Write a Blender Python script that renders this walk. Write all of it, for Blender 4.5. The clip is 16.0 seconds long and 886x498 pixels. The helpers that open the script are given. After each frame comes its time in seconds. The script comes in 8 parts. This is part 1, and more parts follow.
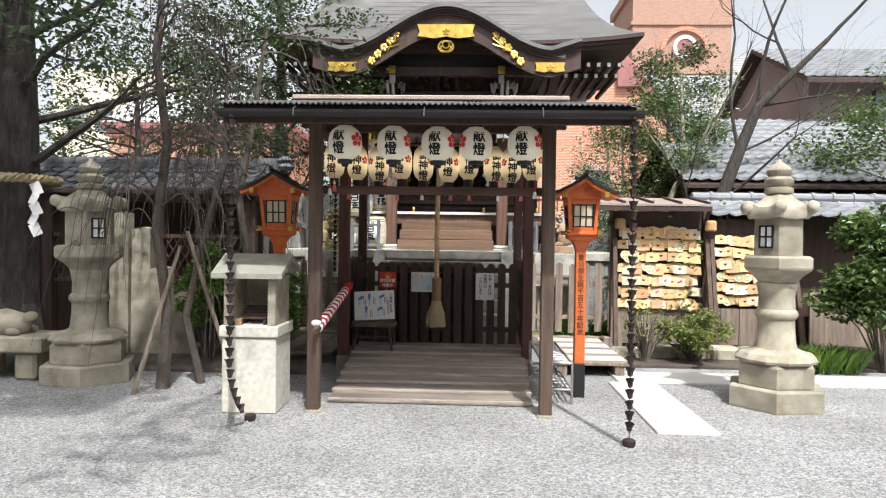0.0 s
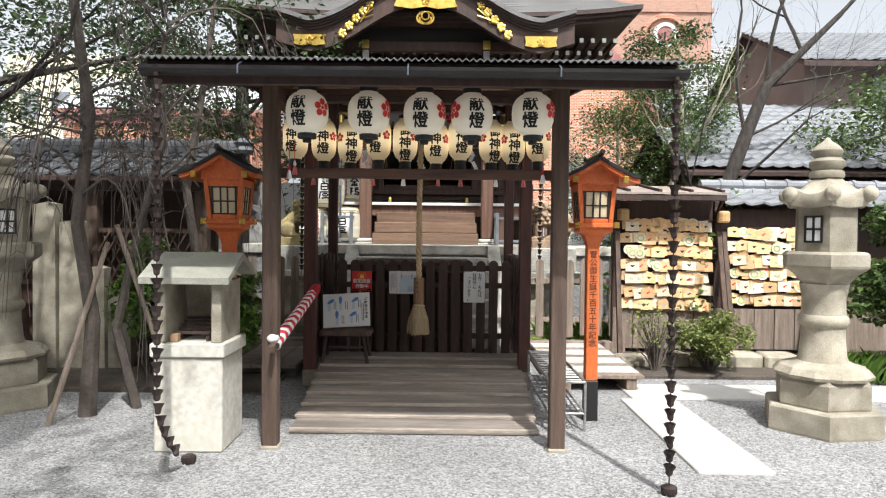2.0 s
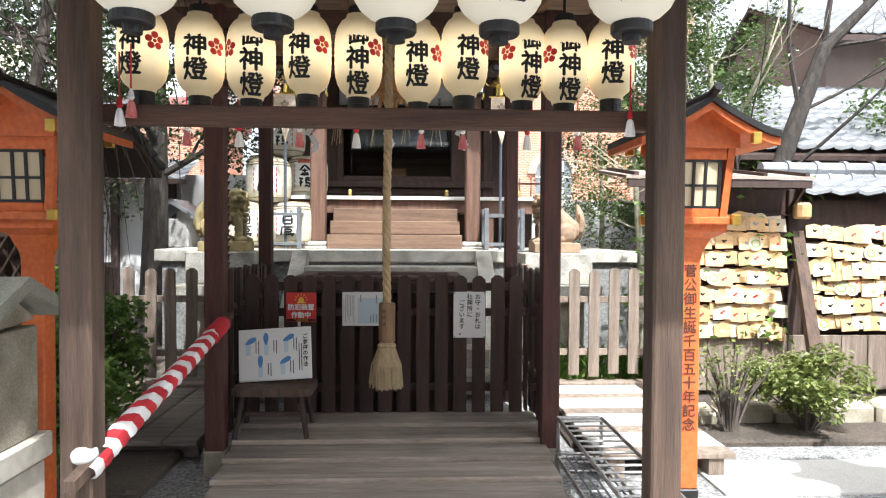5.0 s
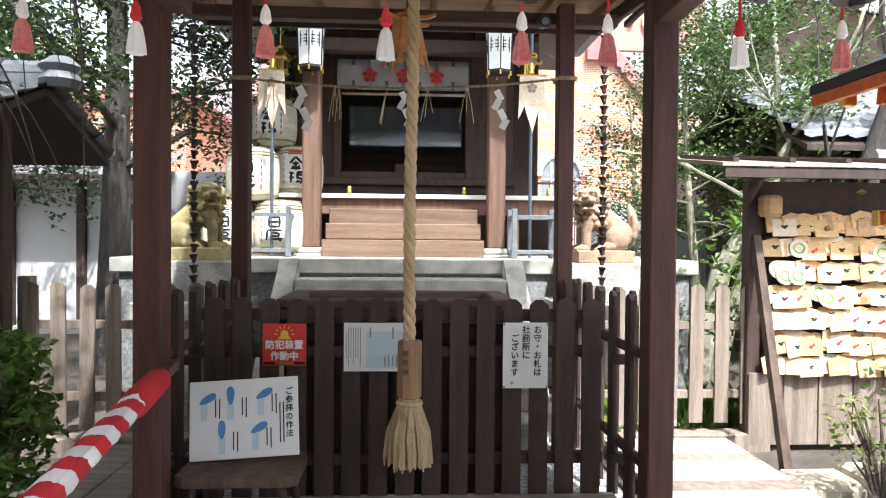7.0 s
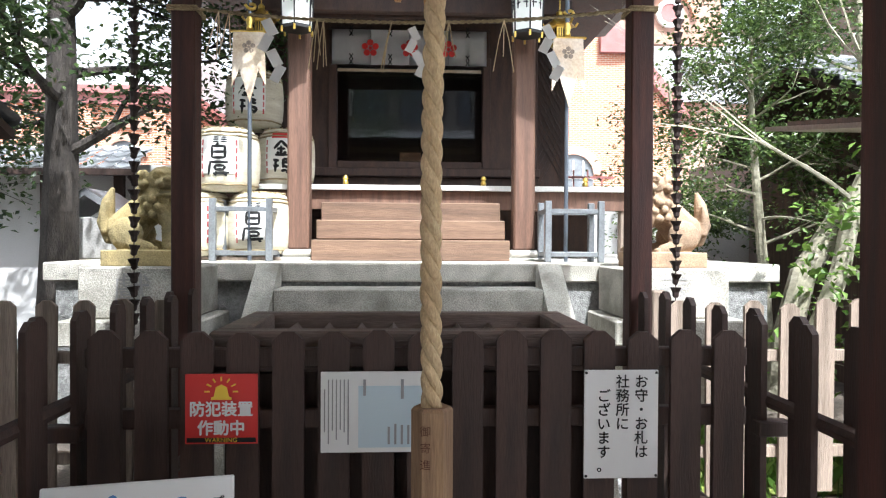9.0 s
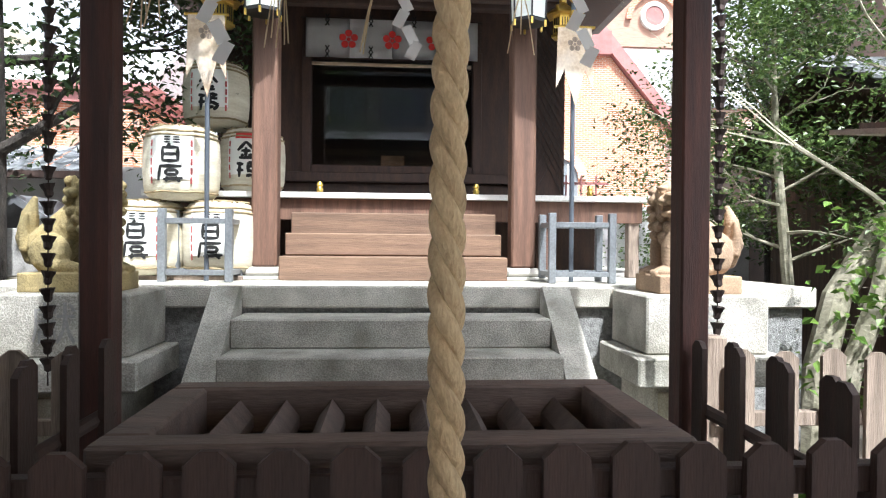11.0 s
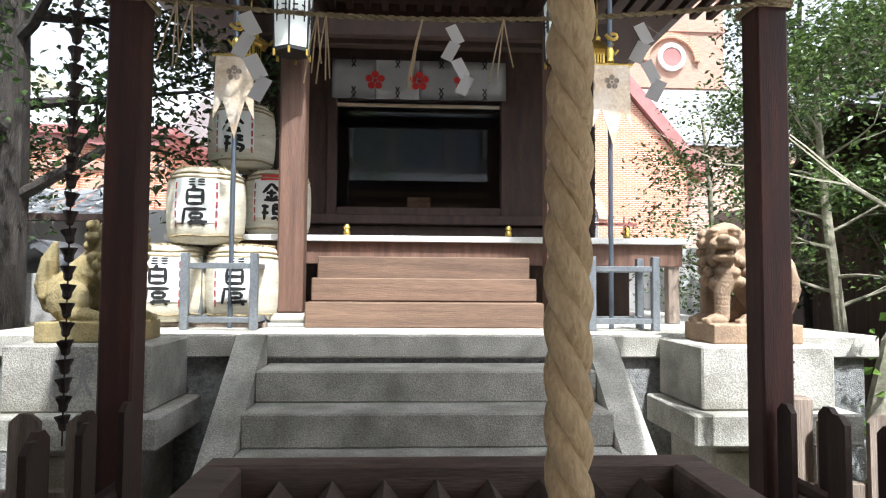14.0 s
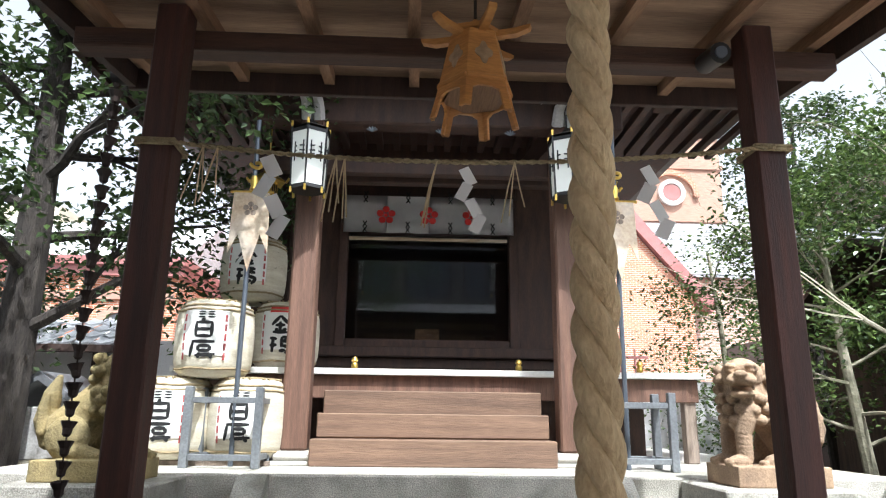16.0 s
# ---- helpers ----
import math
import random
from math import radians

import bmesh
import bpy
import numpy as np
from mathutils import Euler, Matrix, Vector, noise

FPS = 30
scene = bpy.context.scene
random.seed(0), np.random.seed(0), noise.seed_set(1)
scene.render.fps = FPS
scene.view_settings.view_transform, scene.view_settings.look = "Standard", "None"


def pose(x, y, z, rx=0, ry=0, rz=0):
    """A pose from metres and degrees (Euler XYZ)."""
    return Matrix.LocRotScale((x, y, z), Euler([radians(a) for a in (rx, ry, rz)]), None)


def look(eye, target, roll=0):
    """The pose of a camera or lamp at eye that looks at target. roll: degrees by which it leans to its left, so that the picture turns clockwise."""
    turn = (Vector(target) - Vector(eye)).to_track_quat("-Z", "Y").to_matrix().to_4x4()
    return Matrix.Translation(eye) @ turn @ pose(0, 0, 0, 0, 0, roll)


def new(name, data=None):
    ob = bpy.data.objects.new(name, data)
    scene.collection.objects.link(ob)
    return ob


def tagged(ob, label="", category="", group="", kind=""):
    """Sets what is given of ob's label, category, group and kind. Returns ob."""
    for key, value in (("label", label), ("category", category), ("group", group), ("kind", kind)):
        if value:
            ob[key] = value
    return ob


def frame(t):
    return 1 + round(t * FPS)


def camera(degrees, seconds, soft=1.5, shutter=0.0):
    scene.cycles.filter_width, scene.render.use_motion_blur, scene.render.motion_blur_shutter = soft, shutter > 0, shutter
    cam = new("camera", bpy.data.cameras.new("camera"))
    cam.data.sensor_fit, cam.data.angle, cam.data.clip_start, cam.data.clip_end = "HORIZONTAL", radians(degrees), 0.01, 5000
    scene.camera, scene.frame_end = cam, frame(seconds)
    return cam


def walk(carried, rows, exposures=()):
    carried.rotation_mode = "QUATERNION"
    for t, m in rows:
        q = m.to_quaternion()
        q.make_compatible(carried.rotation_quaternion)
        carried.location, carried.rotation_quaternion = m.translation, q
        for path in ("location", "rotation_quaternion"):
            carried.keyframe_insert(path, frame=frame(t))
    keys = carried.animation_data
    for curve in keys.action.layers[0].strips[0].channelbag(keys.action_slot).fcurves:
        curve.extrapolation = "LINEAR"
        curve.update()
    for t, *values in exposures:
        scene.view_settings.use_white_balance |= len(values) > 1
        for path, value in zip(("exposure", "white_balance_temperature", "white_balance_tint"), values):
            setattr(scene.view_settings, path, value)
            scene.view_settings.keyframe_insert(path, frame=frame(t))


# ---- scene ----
cam = camera(67.2, 16.0, 1.15)
PATH = [
    (0, (0.064, 0.44, 1.55), (-0.017, 2.438, 1.522), 0.8),
    (0.5, (0.067, 0.662, 1.543), (0.007, 2.661, 1.5), 0.7),
    (1, (0.04, 0.905, 1.554), (-0.006, 2.904, 1.505), 0.8),
    (1.5, (-0.045, 1.233, 1.557), (-0.084, 3.232, 1.508), 0.7),
    (2, (-0.077, 1.557, 1.564), (-0.08, 3.557, 1.514), 0.6),
    (2.5, (-0.039, 1.96, 1.572), (-0.019, 3.959, 1.521), 0.4),
    (3, (-0.076, 2.343, 1.55), (-0.025, 4.342, 1.498), 0.8),
    (3.5, (-0.127, 2.734, 1.561), (-0.048, 4.732, 1.511), 0.5),
    (3.7, (-0.13, 2.907, 1.566), (-0.038, 4.904, 1.511), 0.4),
    (5.8, (-0.24, 4.602, 1.566), (-0.149, 6.599, 1.53), 0.3),
    (6, (-0.268, 4.767, 1.562), (-0.176, 6.765, 1.528), 0.4),
    (6.5, (-0.33, 5.144, 1.579), (-0.231, 7.141, 1.545), 0.6),
    (7, (-0.356, 5.456, 1.568), (-0.249, 7.453, 1.536), 0.5),
    (7.5, (-0.341, 5.805, 1.588), (-0.237, 7.802, 1.554), 0.4),
    (8, (-0.386, 6.14, 1.56), (-0.284, 8.138, 1.53), 0.3),
    (8.5, (-0.427, 6.449, 1.548), (-0.33, 8.447, 1.522), 0.3),
    (9, (-0.401, 6.817, 1.535), (-0.305, 8.815, 1.512), 0.3),
    (9.2, (-0.39, 6.93, 1.539), (-0.293, 8.928, 1.532), 0.2),
    (11.5, (-0.467, 7.677, 1.683), (-0.292, 9.669, 1.663), 0.7),
    (12, (-0.5, 7.722, 1.699), (-0.317, 9.714, 1.676), 0.8),
    (12.5, (-0.524, 7.766, 1.688), (-0.368, 9.759, 1.678), 0.5),
    (13, (-0.549, 7.825, 1.684), (-0.416, 9.821, 1.681), 0.6),
    (13.5, (-0.556, 7.841, 1.682), (-0.434, 9.838, 1.7), 0.6),
    (14, (-0.549, 7.833, 1.689), (-0.439, 9.827, 1.793), 0.4),
    (14.5, (-0.575, 7.837, 1.695), (-0.462, 9.825, 1.889), 0.5),
    (15, (-0.599, 7.84, 1.674), (-0.484, 9.813, 1.984), 0.5),
    (15.5, (-0.597, 7.842, 1.674), (-0.493, 9.795, 2.091), 0.5),
    (16, (-0.572, 7.839, 1.711), (-0.488, 9.777, 2.199), 0.7),
]
walk(cam, [(t, look(eye, target, roll)) for t, eye, target, roll in PATH], [(0.0, 0.7, 6250, 9), (3.5, 0.9, 6250, 9), (6.0, 1.63, 5950, 8), (9.0, 1.72, 5900, 8), (12.0, 1.45, 5900, 8), (16.0, 1.32, 5900, 8)])

# ---- world, sun, exposure ----
world = bpy.data.worlds.new("sky")
scene.world = world
world.use_nodes = True
wn = world.node_tree
sky = wn.nodes.new("ShaderNodeTexSky")
sky.sky_type, sky.sun_disc = "NISHITA", False
SUN_TO = Vector((-0.2, 0.62, -1.0)).normalized()
sky.sun_elevation = math.asin(-SUN_TO.z)
sky.sun_rotation = math.atan2(-SUN_TO.x, -SUN_TO.y)
sky.dust_density, sky.ozone_density, sky.air_density = 4.0, 0.6, 1.0
soft_sky = wn.nodes.new("ShaderNodeHueSaturation")
soft_sky.inputs["Saturation"].default_value = 0.15
wn.links.new(sky.outputs[0], soft_sky.inputs["Color"])
wn.links.new(soft_sky.outputs[0], wn.nodes["Background"].inputs[0])
wn.nodes["Background"].inputs[1].default_value = 0.15
sun_data = bpy.data.lights.new("sun", "SUN")
sun_data.energy, sun_data.angle, sun_data.color = 3.6, radians(1.2), (1.0, 0.97, 0.92)
sun = new("sun", sun_data)
sun.matrix_world = look((0, 0, 30), Vector((0, 0, 30)) + SUN_TO)

# ---- materials ----
def mat(name, base, second=None, scale=6.0, rough=0.8, metal=0.0, bump=0.3, fine=60.0, grain=None, spots=None, mix=0.5, rand=0.12, dist=0.01, speck=0.0):
    """A surface with two colours mixed by noise, a finer grain, and relief. grain: x, y, z stretch of the noise. spots: colour and amount of stains."""
    m = bpy.data.materials.new(name)
    m.use_nodes = True
    nt = m.node_tree
    N, L = nt.nodes, nt.links
    bs = N["Principled BSDF"]
    co = N.new("ShaderNodeTexCoord")
    mp = N.new("ShaderNodeMapping")
    mp.inputs["Scale"].default_value = grain or (1, 1, 1)
    L.new(co.outputs["Object"], mp.inputs[0])
    n1 = N.new("ShaderNodeTexNoise")
    n1.inputs["Scale"].default_value, n1.inputs["Detail"].default_value = scale, 6
    n2 = N.new("ShaderNodeTexNoise")
    n2.inputs["Scale"].default_value, n2.inputs["Detail"].default_value = fine, 4
    L.new(mp.outputs[0], n1.inputs["Vector"])
    L.new(mp.outputs[0], n2.inputs["Vector"])
    second = second or tuple(c * 0.6 for c in base)
    r1 = N.new("ShaderNodeValToRGB")
    r1.color_ramp.elements[0].position, r1.color_ramp.elements[1].position = mix - 0.18, mix + 0.18
    r1.color_ramp.elements[0].color, r1.color_ramp.elements[1].color = (*second, 1), (*base, 1)
    L.new(n1.outputs[0], r1.inputs[0])
    mul = N.new("ShaderNodeMix")
    mul.data_type, mul.blend_type = "RGBA", "OVERLAY"
    mul.inputs[0].default_value = 0.45
    L.new(r1.outputs[0], mul.inputs[6])
    if speck:
        sharp = N.new("ShaderNodeMapRange")
        sharp.inputs[1].default_value, sharp.inputs[2].default_value = 0.36, 0.64
        L.new(n2.outputs[0], sharp.inputs[0])
        L.new(sharp.outputs[0], mul.inputs[7])
        mul.inputs[0].default_value = speck
    else:
        L.new(n2.outputs[0], mul.inputs[7])
    out = mul.outputs[2]
    if spots:
        n3 = N.new("ShaderNodeTexNoise")
        n3.inputs["Scale"].default_value, n3.inputs["Detail"].default_value = scale * 0.45, 8
        L.new(co.outputs["Object"], n3.inputs["Vector"])
        r3 = N.new("ShaderNodeValToRGB")
        r3.color_ramp.elements[0].position, r3.color_ramp.elements[1].position = 0.5, 0.68
        r3.color_ramp.elements[1].color = (spots[1],) * 3 + (1,)
        L.new(n3.outputs[0], r3.inputs[0])
        m3 = N.new("ShaderNodeMix")
        m3.data_type = "RGBA"
        L.new(r3.outputs[0], m3.inputs[0])
        L.new(out, m3.inputs[6])
        m3.inputs[7].default_value = (*spots[0], 1)
        out = m3.outputs[2]
    info = N.new("ShaderNodeObjectInfo")
    mr = N.new("ShaderNodeMapRange")
    mr.inputs[3].default_value, mr.inputs[4].default_value = 1 - rand, 1 + rand
    L.new(info.outputs["Random"], mr.inputs[0])
    hs = N.new("ShaderNodeHueSaturation")
    L.new(mr.outputs[0], hs.inputs["Value"])
    L.new(out, hs.inputs["Color"])
    L.new(hs.outputs[0], bs.inputs["Base Color"])
    bs.inputs["Roughness"].default_value, bs.inputs["Metallic"].default_value = rough, metal
    if rough < 0.95:
        rr = N.new("ShaderNodeMapRange")
        rr.inputs[3].default_value, rr.inputs[4].default_value = max(0.05, rough - 0.12), min(1, rough + 0.12)
        L.new(n1.outputs[0], rr.inputs[0])
        L.new(rr.outputs[0], bs.inputs["Roughness"])
    if bump:
        bp = N.new("ShaderNodeBump")
        bp.inputs["Strength"].default_value, bp.inputs["Distance"].default_value = bump, dist
        L.new(n2.outputs[0], bp.inputs["Height"])
        L.new(bp.outputs[0], bs.inputs["Normal"])
    return m


def plain(name, col, rough=0.6, metal=0.0, emit=0.0, sheen=0.0, trans=0.0):
    m = bpy.data.materials.new(name)
    m.use_nodes = True
    b = m.node_tree.nodes["Principled BSDF"]
    b.inputs["Base Color"].default_value = (*col, 1)
    b.inputs["Roughness"].default_value, b.inputs["Metallic"].default_value = rough, metal
    if emit:
        b.inputs["Emission Color"].default_value, b.inputs["Emission Strength"].default_value = (*col, 1), emit
    if trans:
        b.inputs["Transmission Weight"].default_value = trans
    return m


def leafmat(name, a, b, rough=0.45):
    """Leaves that let some light through, varied leaf by leaf."""
    m = bpy.data.materials.new(name)
    m.use_nodes = True
    nt = m.node_tree
    N, L = nt.nodes, nt.links
    bs, out = N["Principled BSDF"], N["Material Output"]
    g = N.new("ShaderNodeNewGeometry")
    r = N.new("ShaderNodeValToRGB")
    r.color_ramp.elements[0].color, r.color_ramp.elements[1].color = (*a, 1), (*b, 1)
    L.new(g.outputs["Random Per Island"], r.inputs[0])
    L.new(r.outputs[0], bs.inputs["Base Color"])
    bs.inputs["Roughness"].default_value = rough
    t = N.new("ShaderNodeBsdfTranslucent")
    L.new(r.outputs[0], t.inputs[0])
    mx = N.new("ShaderNodeMixShader")
    mx.inputs[0].default_value = 0.35
    L.new(bs.outputs[0], mx.inputs[1])
    L.new(t.outputs[0], mx.inputs[2])
    L.new(mx.outputs[0], out.inputs[0])
    return m


def gravelmat(name):
    m = mat(name, (0.36, 0.355, 0.35), (0.25, 0.245, 0.24), 0.9, 0.95, bump=0)
    N, L = m.node_tree.nodes, m.node_tree.links
    bs = N["Principled BSDF"]
    co = N.new("ShaderNodeTexCoord")
    v = N.new("ShaderNodeTexVoronoi")
    v.inputs["Scale"].default_value = 62
    v.inputs["Randomness"].default_value = 1
    L.new(co.outputs["Object"], v.inputs["Vector"])
    sep = N.new("ShaderNodeSeparateColor")
    L.new(v.outputs["Color"], sep.inputs[0])
    mr = N.new("ShaderNodeMapRange")
    mr.inputs[3].default_value, mr.inputs[4].default_value = 0.5, 1.3
    L.new(sep.outputs[0], mr.inputs[0])
    hs = [n for n in N if n.type == "HUE_SAT"][0]
    L.new(mr.outputs[0], hs.inputs["Value"])
    bp = N.new("ShaderNodeBump")
    bp.inputs["Strength"].default_value, bp.inputs["Distance"].default_value = 0.9, 0.012
    bp.invert = True
    L.new(v.outputs["Distance"], bp.inputs["Height"])
    L.new(bp.outputs[0], bs.inputs["Normal"])
    return m


def brickmat(name, a, b, mortar, size=1.0):
    m = mat(name, a, b, 1.5, 0.9, bump=0)
    N, L = m.node_tree.nodes, m.node_tree.links
    bs = N["Principled BSDF"]
    hs = [n for n in N if n.type == "HUE_SAT"][0]
    co = N.new("ShaderNodeTexCoord")
    sp = N.new("ShaderNodeSeparateXYZ")
    cb = N.new("ShaderNodeCombineXYZ")
    ad = N.new("ShaderNodeMath")
    L.new(co.outputs["Object"], sp.inputs[0])
    L.new(sp.outputs[0], ad.inputs[0])
    L.new(sp.outputs[1], ad.inputs[1])
    L.new(ad.outputs[0], cb.inputs[0])
    L.new(sp.outputs[2], cb.inputs[1])
    bt = N.new("ShaderNodeTexBrick")
    bt.inputs["Scale"].default_value = 1.0 / size
    bt.inputs["Brick Width"].default_value, bt.inputs["Row Height"].default_value, bt.inputs["Mortar Size"].default_value = 0.23, 0.075, 0.009
    bt.inputs["Color1"].default_value, bt.inputs["Color2"].default_value, bt.inputs["Mortar"].default_value = (*a, 1), (*b, 1), (*mortar, 1)
    L.new(cb.outputs[0], bt.inputs["Vector"])
    L.new(bt.outputs[0], hs.inputs["Color"])
    bp = N.new("ShaderNodeBump")
    bp.inputs["Strength"].default_value, bp.inputs["Distance"].default_value = 0.6, 0.01
    bp.invert = True
    L.new(bt.outputs["Fac"], bp.inputs["Height"])
    L.new(bp.outputs[0], bs.inputs["Normal"])
    return m


M_gravel = gravelmat("grey gravel")
M_post = mat("dark stained timber", (0.1, 0.036, 0.026), (0.044, 0.017, 0.013), 3, 0.65, grain=(8, 8, 0.6), fine=30, bump=0.25)
M_boxwood = mat("worn brown box timber", (0.17, 0.125, 0.105), (0.085, 0.06, 0.05), 3, 0.6, grain=(0.8, 6, 6), fine=26, bump=0.4)
M_dark = mat("dark brown stain", (0.066, 0.037, 0.029), (0.032, 0.019, 0.015), 3, 0.68, grain=(7, 7, 0.7), fine=30, bump=0.25)
M_wornpost = mat("weathered timber post", (0.13, 0.085, 0.06), (0.055, 0.034, 0.026), 2.5, 0.8, grain=(8, 8, 0.5), fine=26, bump=0.5)
M_beam = mat("brown beam timber", (0.105, 0.053, 0.035), (0.052, 0.026, 0.018), 3, 0.7, grain=(0.6, 8, 8), fine=26, bump=0.4)
M_nosing = mat("worn pale tread edge", (0.4, 0.34, 0.285), (0.25, 0.21, 0.175), 4.0, 0.8, grain=(0.6, 6, 6), fine=24, bump=0.4)
M_deck = mat("worn grey brown deck board", (0.34, 0.29, 0.245), (0.19, 0.158, 0.135), 2.0, 0.75, grain=(0.5, 7, 7), fine=16, bump=0.5, spots=((0.1, 0.085, 0.075), 0.6))
M_raft = mat("pale rafter timber", (0.34, 0.2, 0.115), (0.2, 0.11, 0.06), 2, 0.8, grain=(7, 0.6, 7), fine=24, bump=0.3)
M_board = mat("roof underside board", (0.42, 0.28, 0.18), (0.26, 0.16, 0.1), 2, 0.85, grain=(0.6, 7, 7), fine=24, bump=0.3)
M_column = mat("reddish cypress column", (0.165, 0.088, 0.058), (0.085, 0.044, 0.03), 2.5, 0.65, grain=(8, 8, 0.5), fine=26, bump=0.35)
M_step = mat("tan wooden step", (0.2, 0.122, 0.078), (0.11, 0.065, 0.042), 2.2, 0.7, grain=(0.5, 8, 8), fine=22, bump=0.3)
M_shrine = mat("dark shrine wood", (0.075, 0.038, 0.026), (0.038, 0.02, 0.015), 3, 0.65, grain=(5, 5, 1), fine=26, bump=0.25)
M_greywood = mat("silvered fence wood", (0.31, 0.245, 0.195), (0.17, 0.13, 0.1), 2.5, 0.9, grain=(9, 9, 0.6), fine=24, bump=0.6)
M_stone = mat("grey granite", (0.56, 0.535, 0.475), (0.31, 0.292, 0.25), 4.5, 0.9, fine=120, bump=0.7, dist=0.008, speck=0.28, spots=((0.16, 0.155, 0.12), 0.6))
M_oldstone = mat("weathered granite", (0.46, 0.415, 0.33), (0.24, 0.21, 0.155), 5.0, 0.92, fine=150, bump=0.6, dist=0.006, speck=0.2, spots=((0.15, 0.135, 0.095), 0.7))
M_mossstone = mat("mossy stone", (0.38, 0.37, 0.32), (0.24, 0.24, 0.19), 3.0, 0.95, fine=110, bump=0.6, dist=0.008, spots=((0.12, 0.135, 0.06), 0.55))
M_tanstone = mat("tan sandstone", (0.40, 0.28, 0.18), (0.22, 0.15, 0.1), 5, 0.9, fine=90, bump=0.5, dist=0.008)
M_yellowstone = mat("ochre stone with moss", (0.36, 0.28, 0.13), (0.17, 0.14, 0.07), 5, 0.9, fine=90, bump=0.5, dist=0.008)
M_slab = mat("pale concrete slab", (0.53, 0.51, 0.465), (0.41, 0.39, 0.355), 2, 0.9, fine=140, bump=0.25, dist=0.004, spots=((0.4, 0.38, 0.35), 0.5))
# slab colour lightened to look sunlit and bounce light onto the hall curtain
M_paving = mat("pale paving stone lightened for bounce", (0.66, 0.64, 0.6), (0.54, 0.52, 0.48), 2, 0.9, fine=140, bump=0.25, dist=0.004)
M_roughstone = mat("pebble dash plaster", (0.3, 0.3, 0.29), (0.16, 0.16, 0.155), 30, 0.95, fine=120, bump=0.9, dist=0.012)
M_concrete = mat("whitish concrete", (0.66, 0.63, 0.56), (0.5, 0.47, 0.4), 2.4, 0.9, fine=22, bump=0.3, dist=0.005, spots=((0.36, 0.34, 0.27), 0.6))
M_orange = mat("vermilion lacquer", (0.62, 0.15, 0.035), (0.48, 0.1, 0.025), 2, 0.5, fine=40, bump=0.08)
M_black = plain("black lacquer", (0.015, 0.014, 0.014), 0.45)
M_ink = plain("black ink", (0.012, 0.012, 0.012), 0.8)
M_inkbrown = plain("carved dark letters", (0.09, 0.03, 0.015), 0.8)
M_gold = mat("gilt brass", (0.85, 0.6, 0.16), (0.62, 0.4, 0.08), 9, 0.32, 0.9, fine=60, bump=0.25)
M_copper = mat("aged copper sheet", (0.17, 0.165, 0.16), (0.11, 0.105, 0.1), 1.4, 0.55, 0.25, grain=(1, 4, 4), fine=30, bump=0.15)
M_bark = mat("grey bark", (0.072, 0.060, 0.051), (0.030, 0.025, 0.022), 5, 0.95, grain=(4, 4, 1), fine=26, bump=0.9, dist=0.02)
M_twig = mat("bare twig bark", (0.125, 0.102, 0.085), (0.06, 0.048, 0.04), 6, 0.9, fine=40, bump=0.3)
M_palebark = mat("pale mottled bark", (0.36, 0.33, 0.25), (0.19, 0.18, 0.12), 7, 0.95, fine=30, bump=0.6, dist=0.015)
M_tile = mat("dark grey roof tile", (0.16, 0.165, 0.175), (0.085, 0.088, 0.095), 2.5, 0.5, fine=60, bump=0.2, rand=0.25)
M_lighttile = mat("silver grey roof tile", (0.30, 0.31, 0.325), (0.2, 0.205, 0.215), 2.5, 0.5, fine=60, bump=0.2, rand=0.2)
M_tin = mat("brown tin roof sheet", (0.42, 0.34, 0.29), (0.33, 0.26, 0.22), 2, 0.55, 0.1, fine=60, bump=0.1)
M_gutter = mat("dark metal gutter", (0.035, 0.03, 0.03), (0.02, 0.018, 0.018), 4, 0.5, 0.3, fine=50, bump=0.1)
M_chain = mat("rusty bronze chain cup", (0.07, 0.05, 0.045), (0.03, 0.022, 0.02), 12, 0.6, 0.6, fine=60, bump=0.3)
M_rope = mat("straw coloured hemp rope", (0.62, 0.47, 0.28), (0.42, 0.3, 0.165), 9, 0.95, fine=160, grain=(1, 1, 0.35), bump=1.0, dist=0.006)
M_rope2 = mat("thin straw rope", (0.42, 0.34, 0.2), (0.26, 0.2, 0.11), 20, 0.95, fine=120, bump=0.7)
M_straw = mat("pale straw bristle", (0.68, 0.54, 0.34), (0.5, 0.38, 0.22), 8, 0.95, grain=(6, 6, 0.5), fine=60, bump=0.7)
M_handle = mat("worn cedar handle", (0.36, 0.23, 0.13), (0.22, 0.13, 0.075), 4, 0.75, grain=(6, 6, 0.6), fine=30, bump=0.3)
M_white = mat("white paint", (0.78, 0.77, 0.74), (0.7, 0.68, 0.64), 3, 0.6, fine=60, bump=0.05)
M_paper = plain("white paper", (0.8, 0.79, 0.77), 0.85)
M_card = plain("white laminated card", (0.78, 0.78, 0.77), 0.45)
M_pale = plain("pale blue print", (0.55, 0.66, 0.72), 0.5)
M_red = plain("red print", (0.62, 0.035, 0.03), 0.5)
M_crimson = mat("red cloth", (0.6, 0.03, 0.04), (0.45, 0.02, 0.03), 10, 0.9, fine=200, bump=0.2)
M_pink = mat("faded red thread", (0.62, 0.24, 0.23), (0.5, 0.08, 0.08), 12, 0.95, fine=90, bump=0.5)
M_cloth = mat("white cotton cloth", (0.88, 0.86, 0.85), (0.8, 0.78, 0.77), 8, 0.95, fine=200, bump=0.2)
M_yellow = plain("yellow print", (0.8, 0.55, 0.05), 0.5)
M_blue = plain("blue print", (0.09, 0.25, 0.55), 0.5)
M_greyprint = plain("grey print", (0.3, 0.3, 0.31), 0.6)
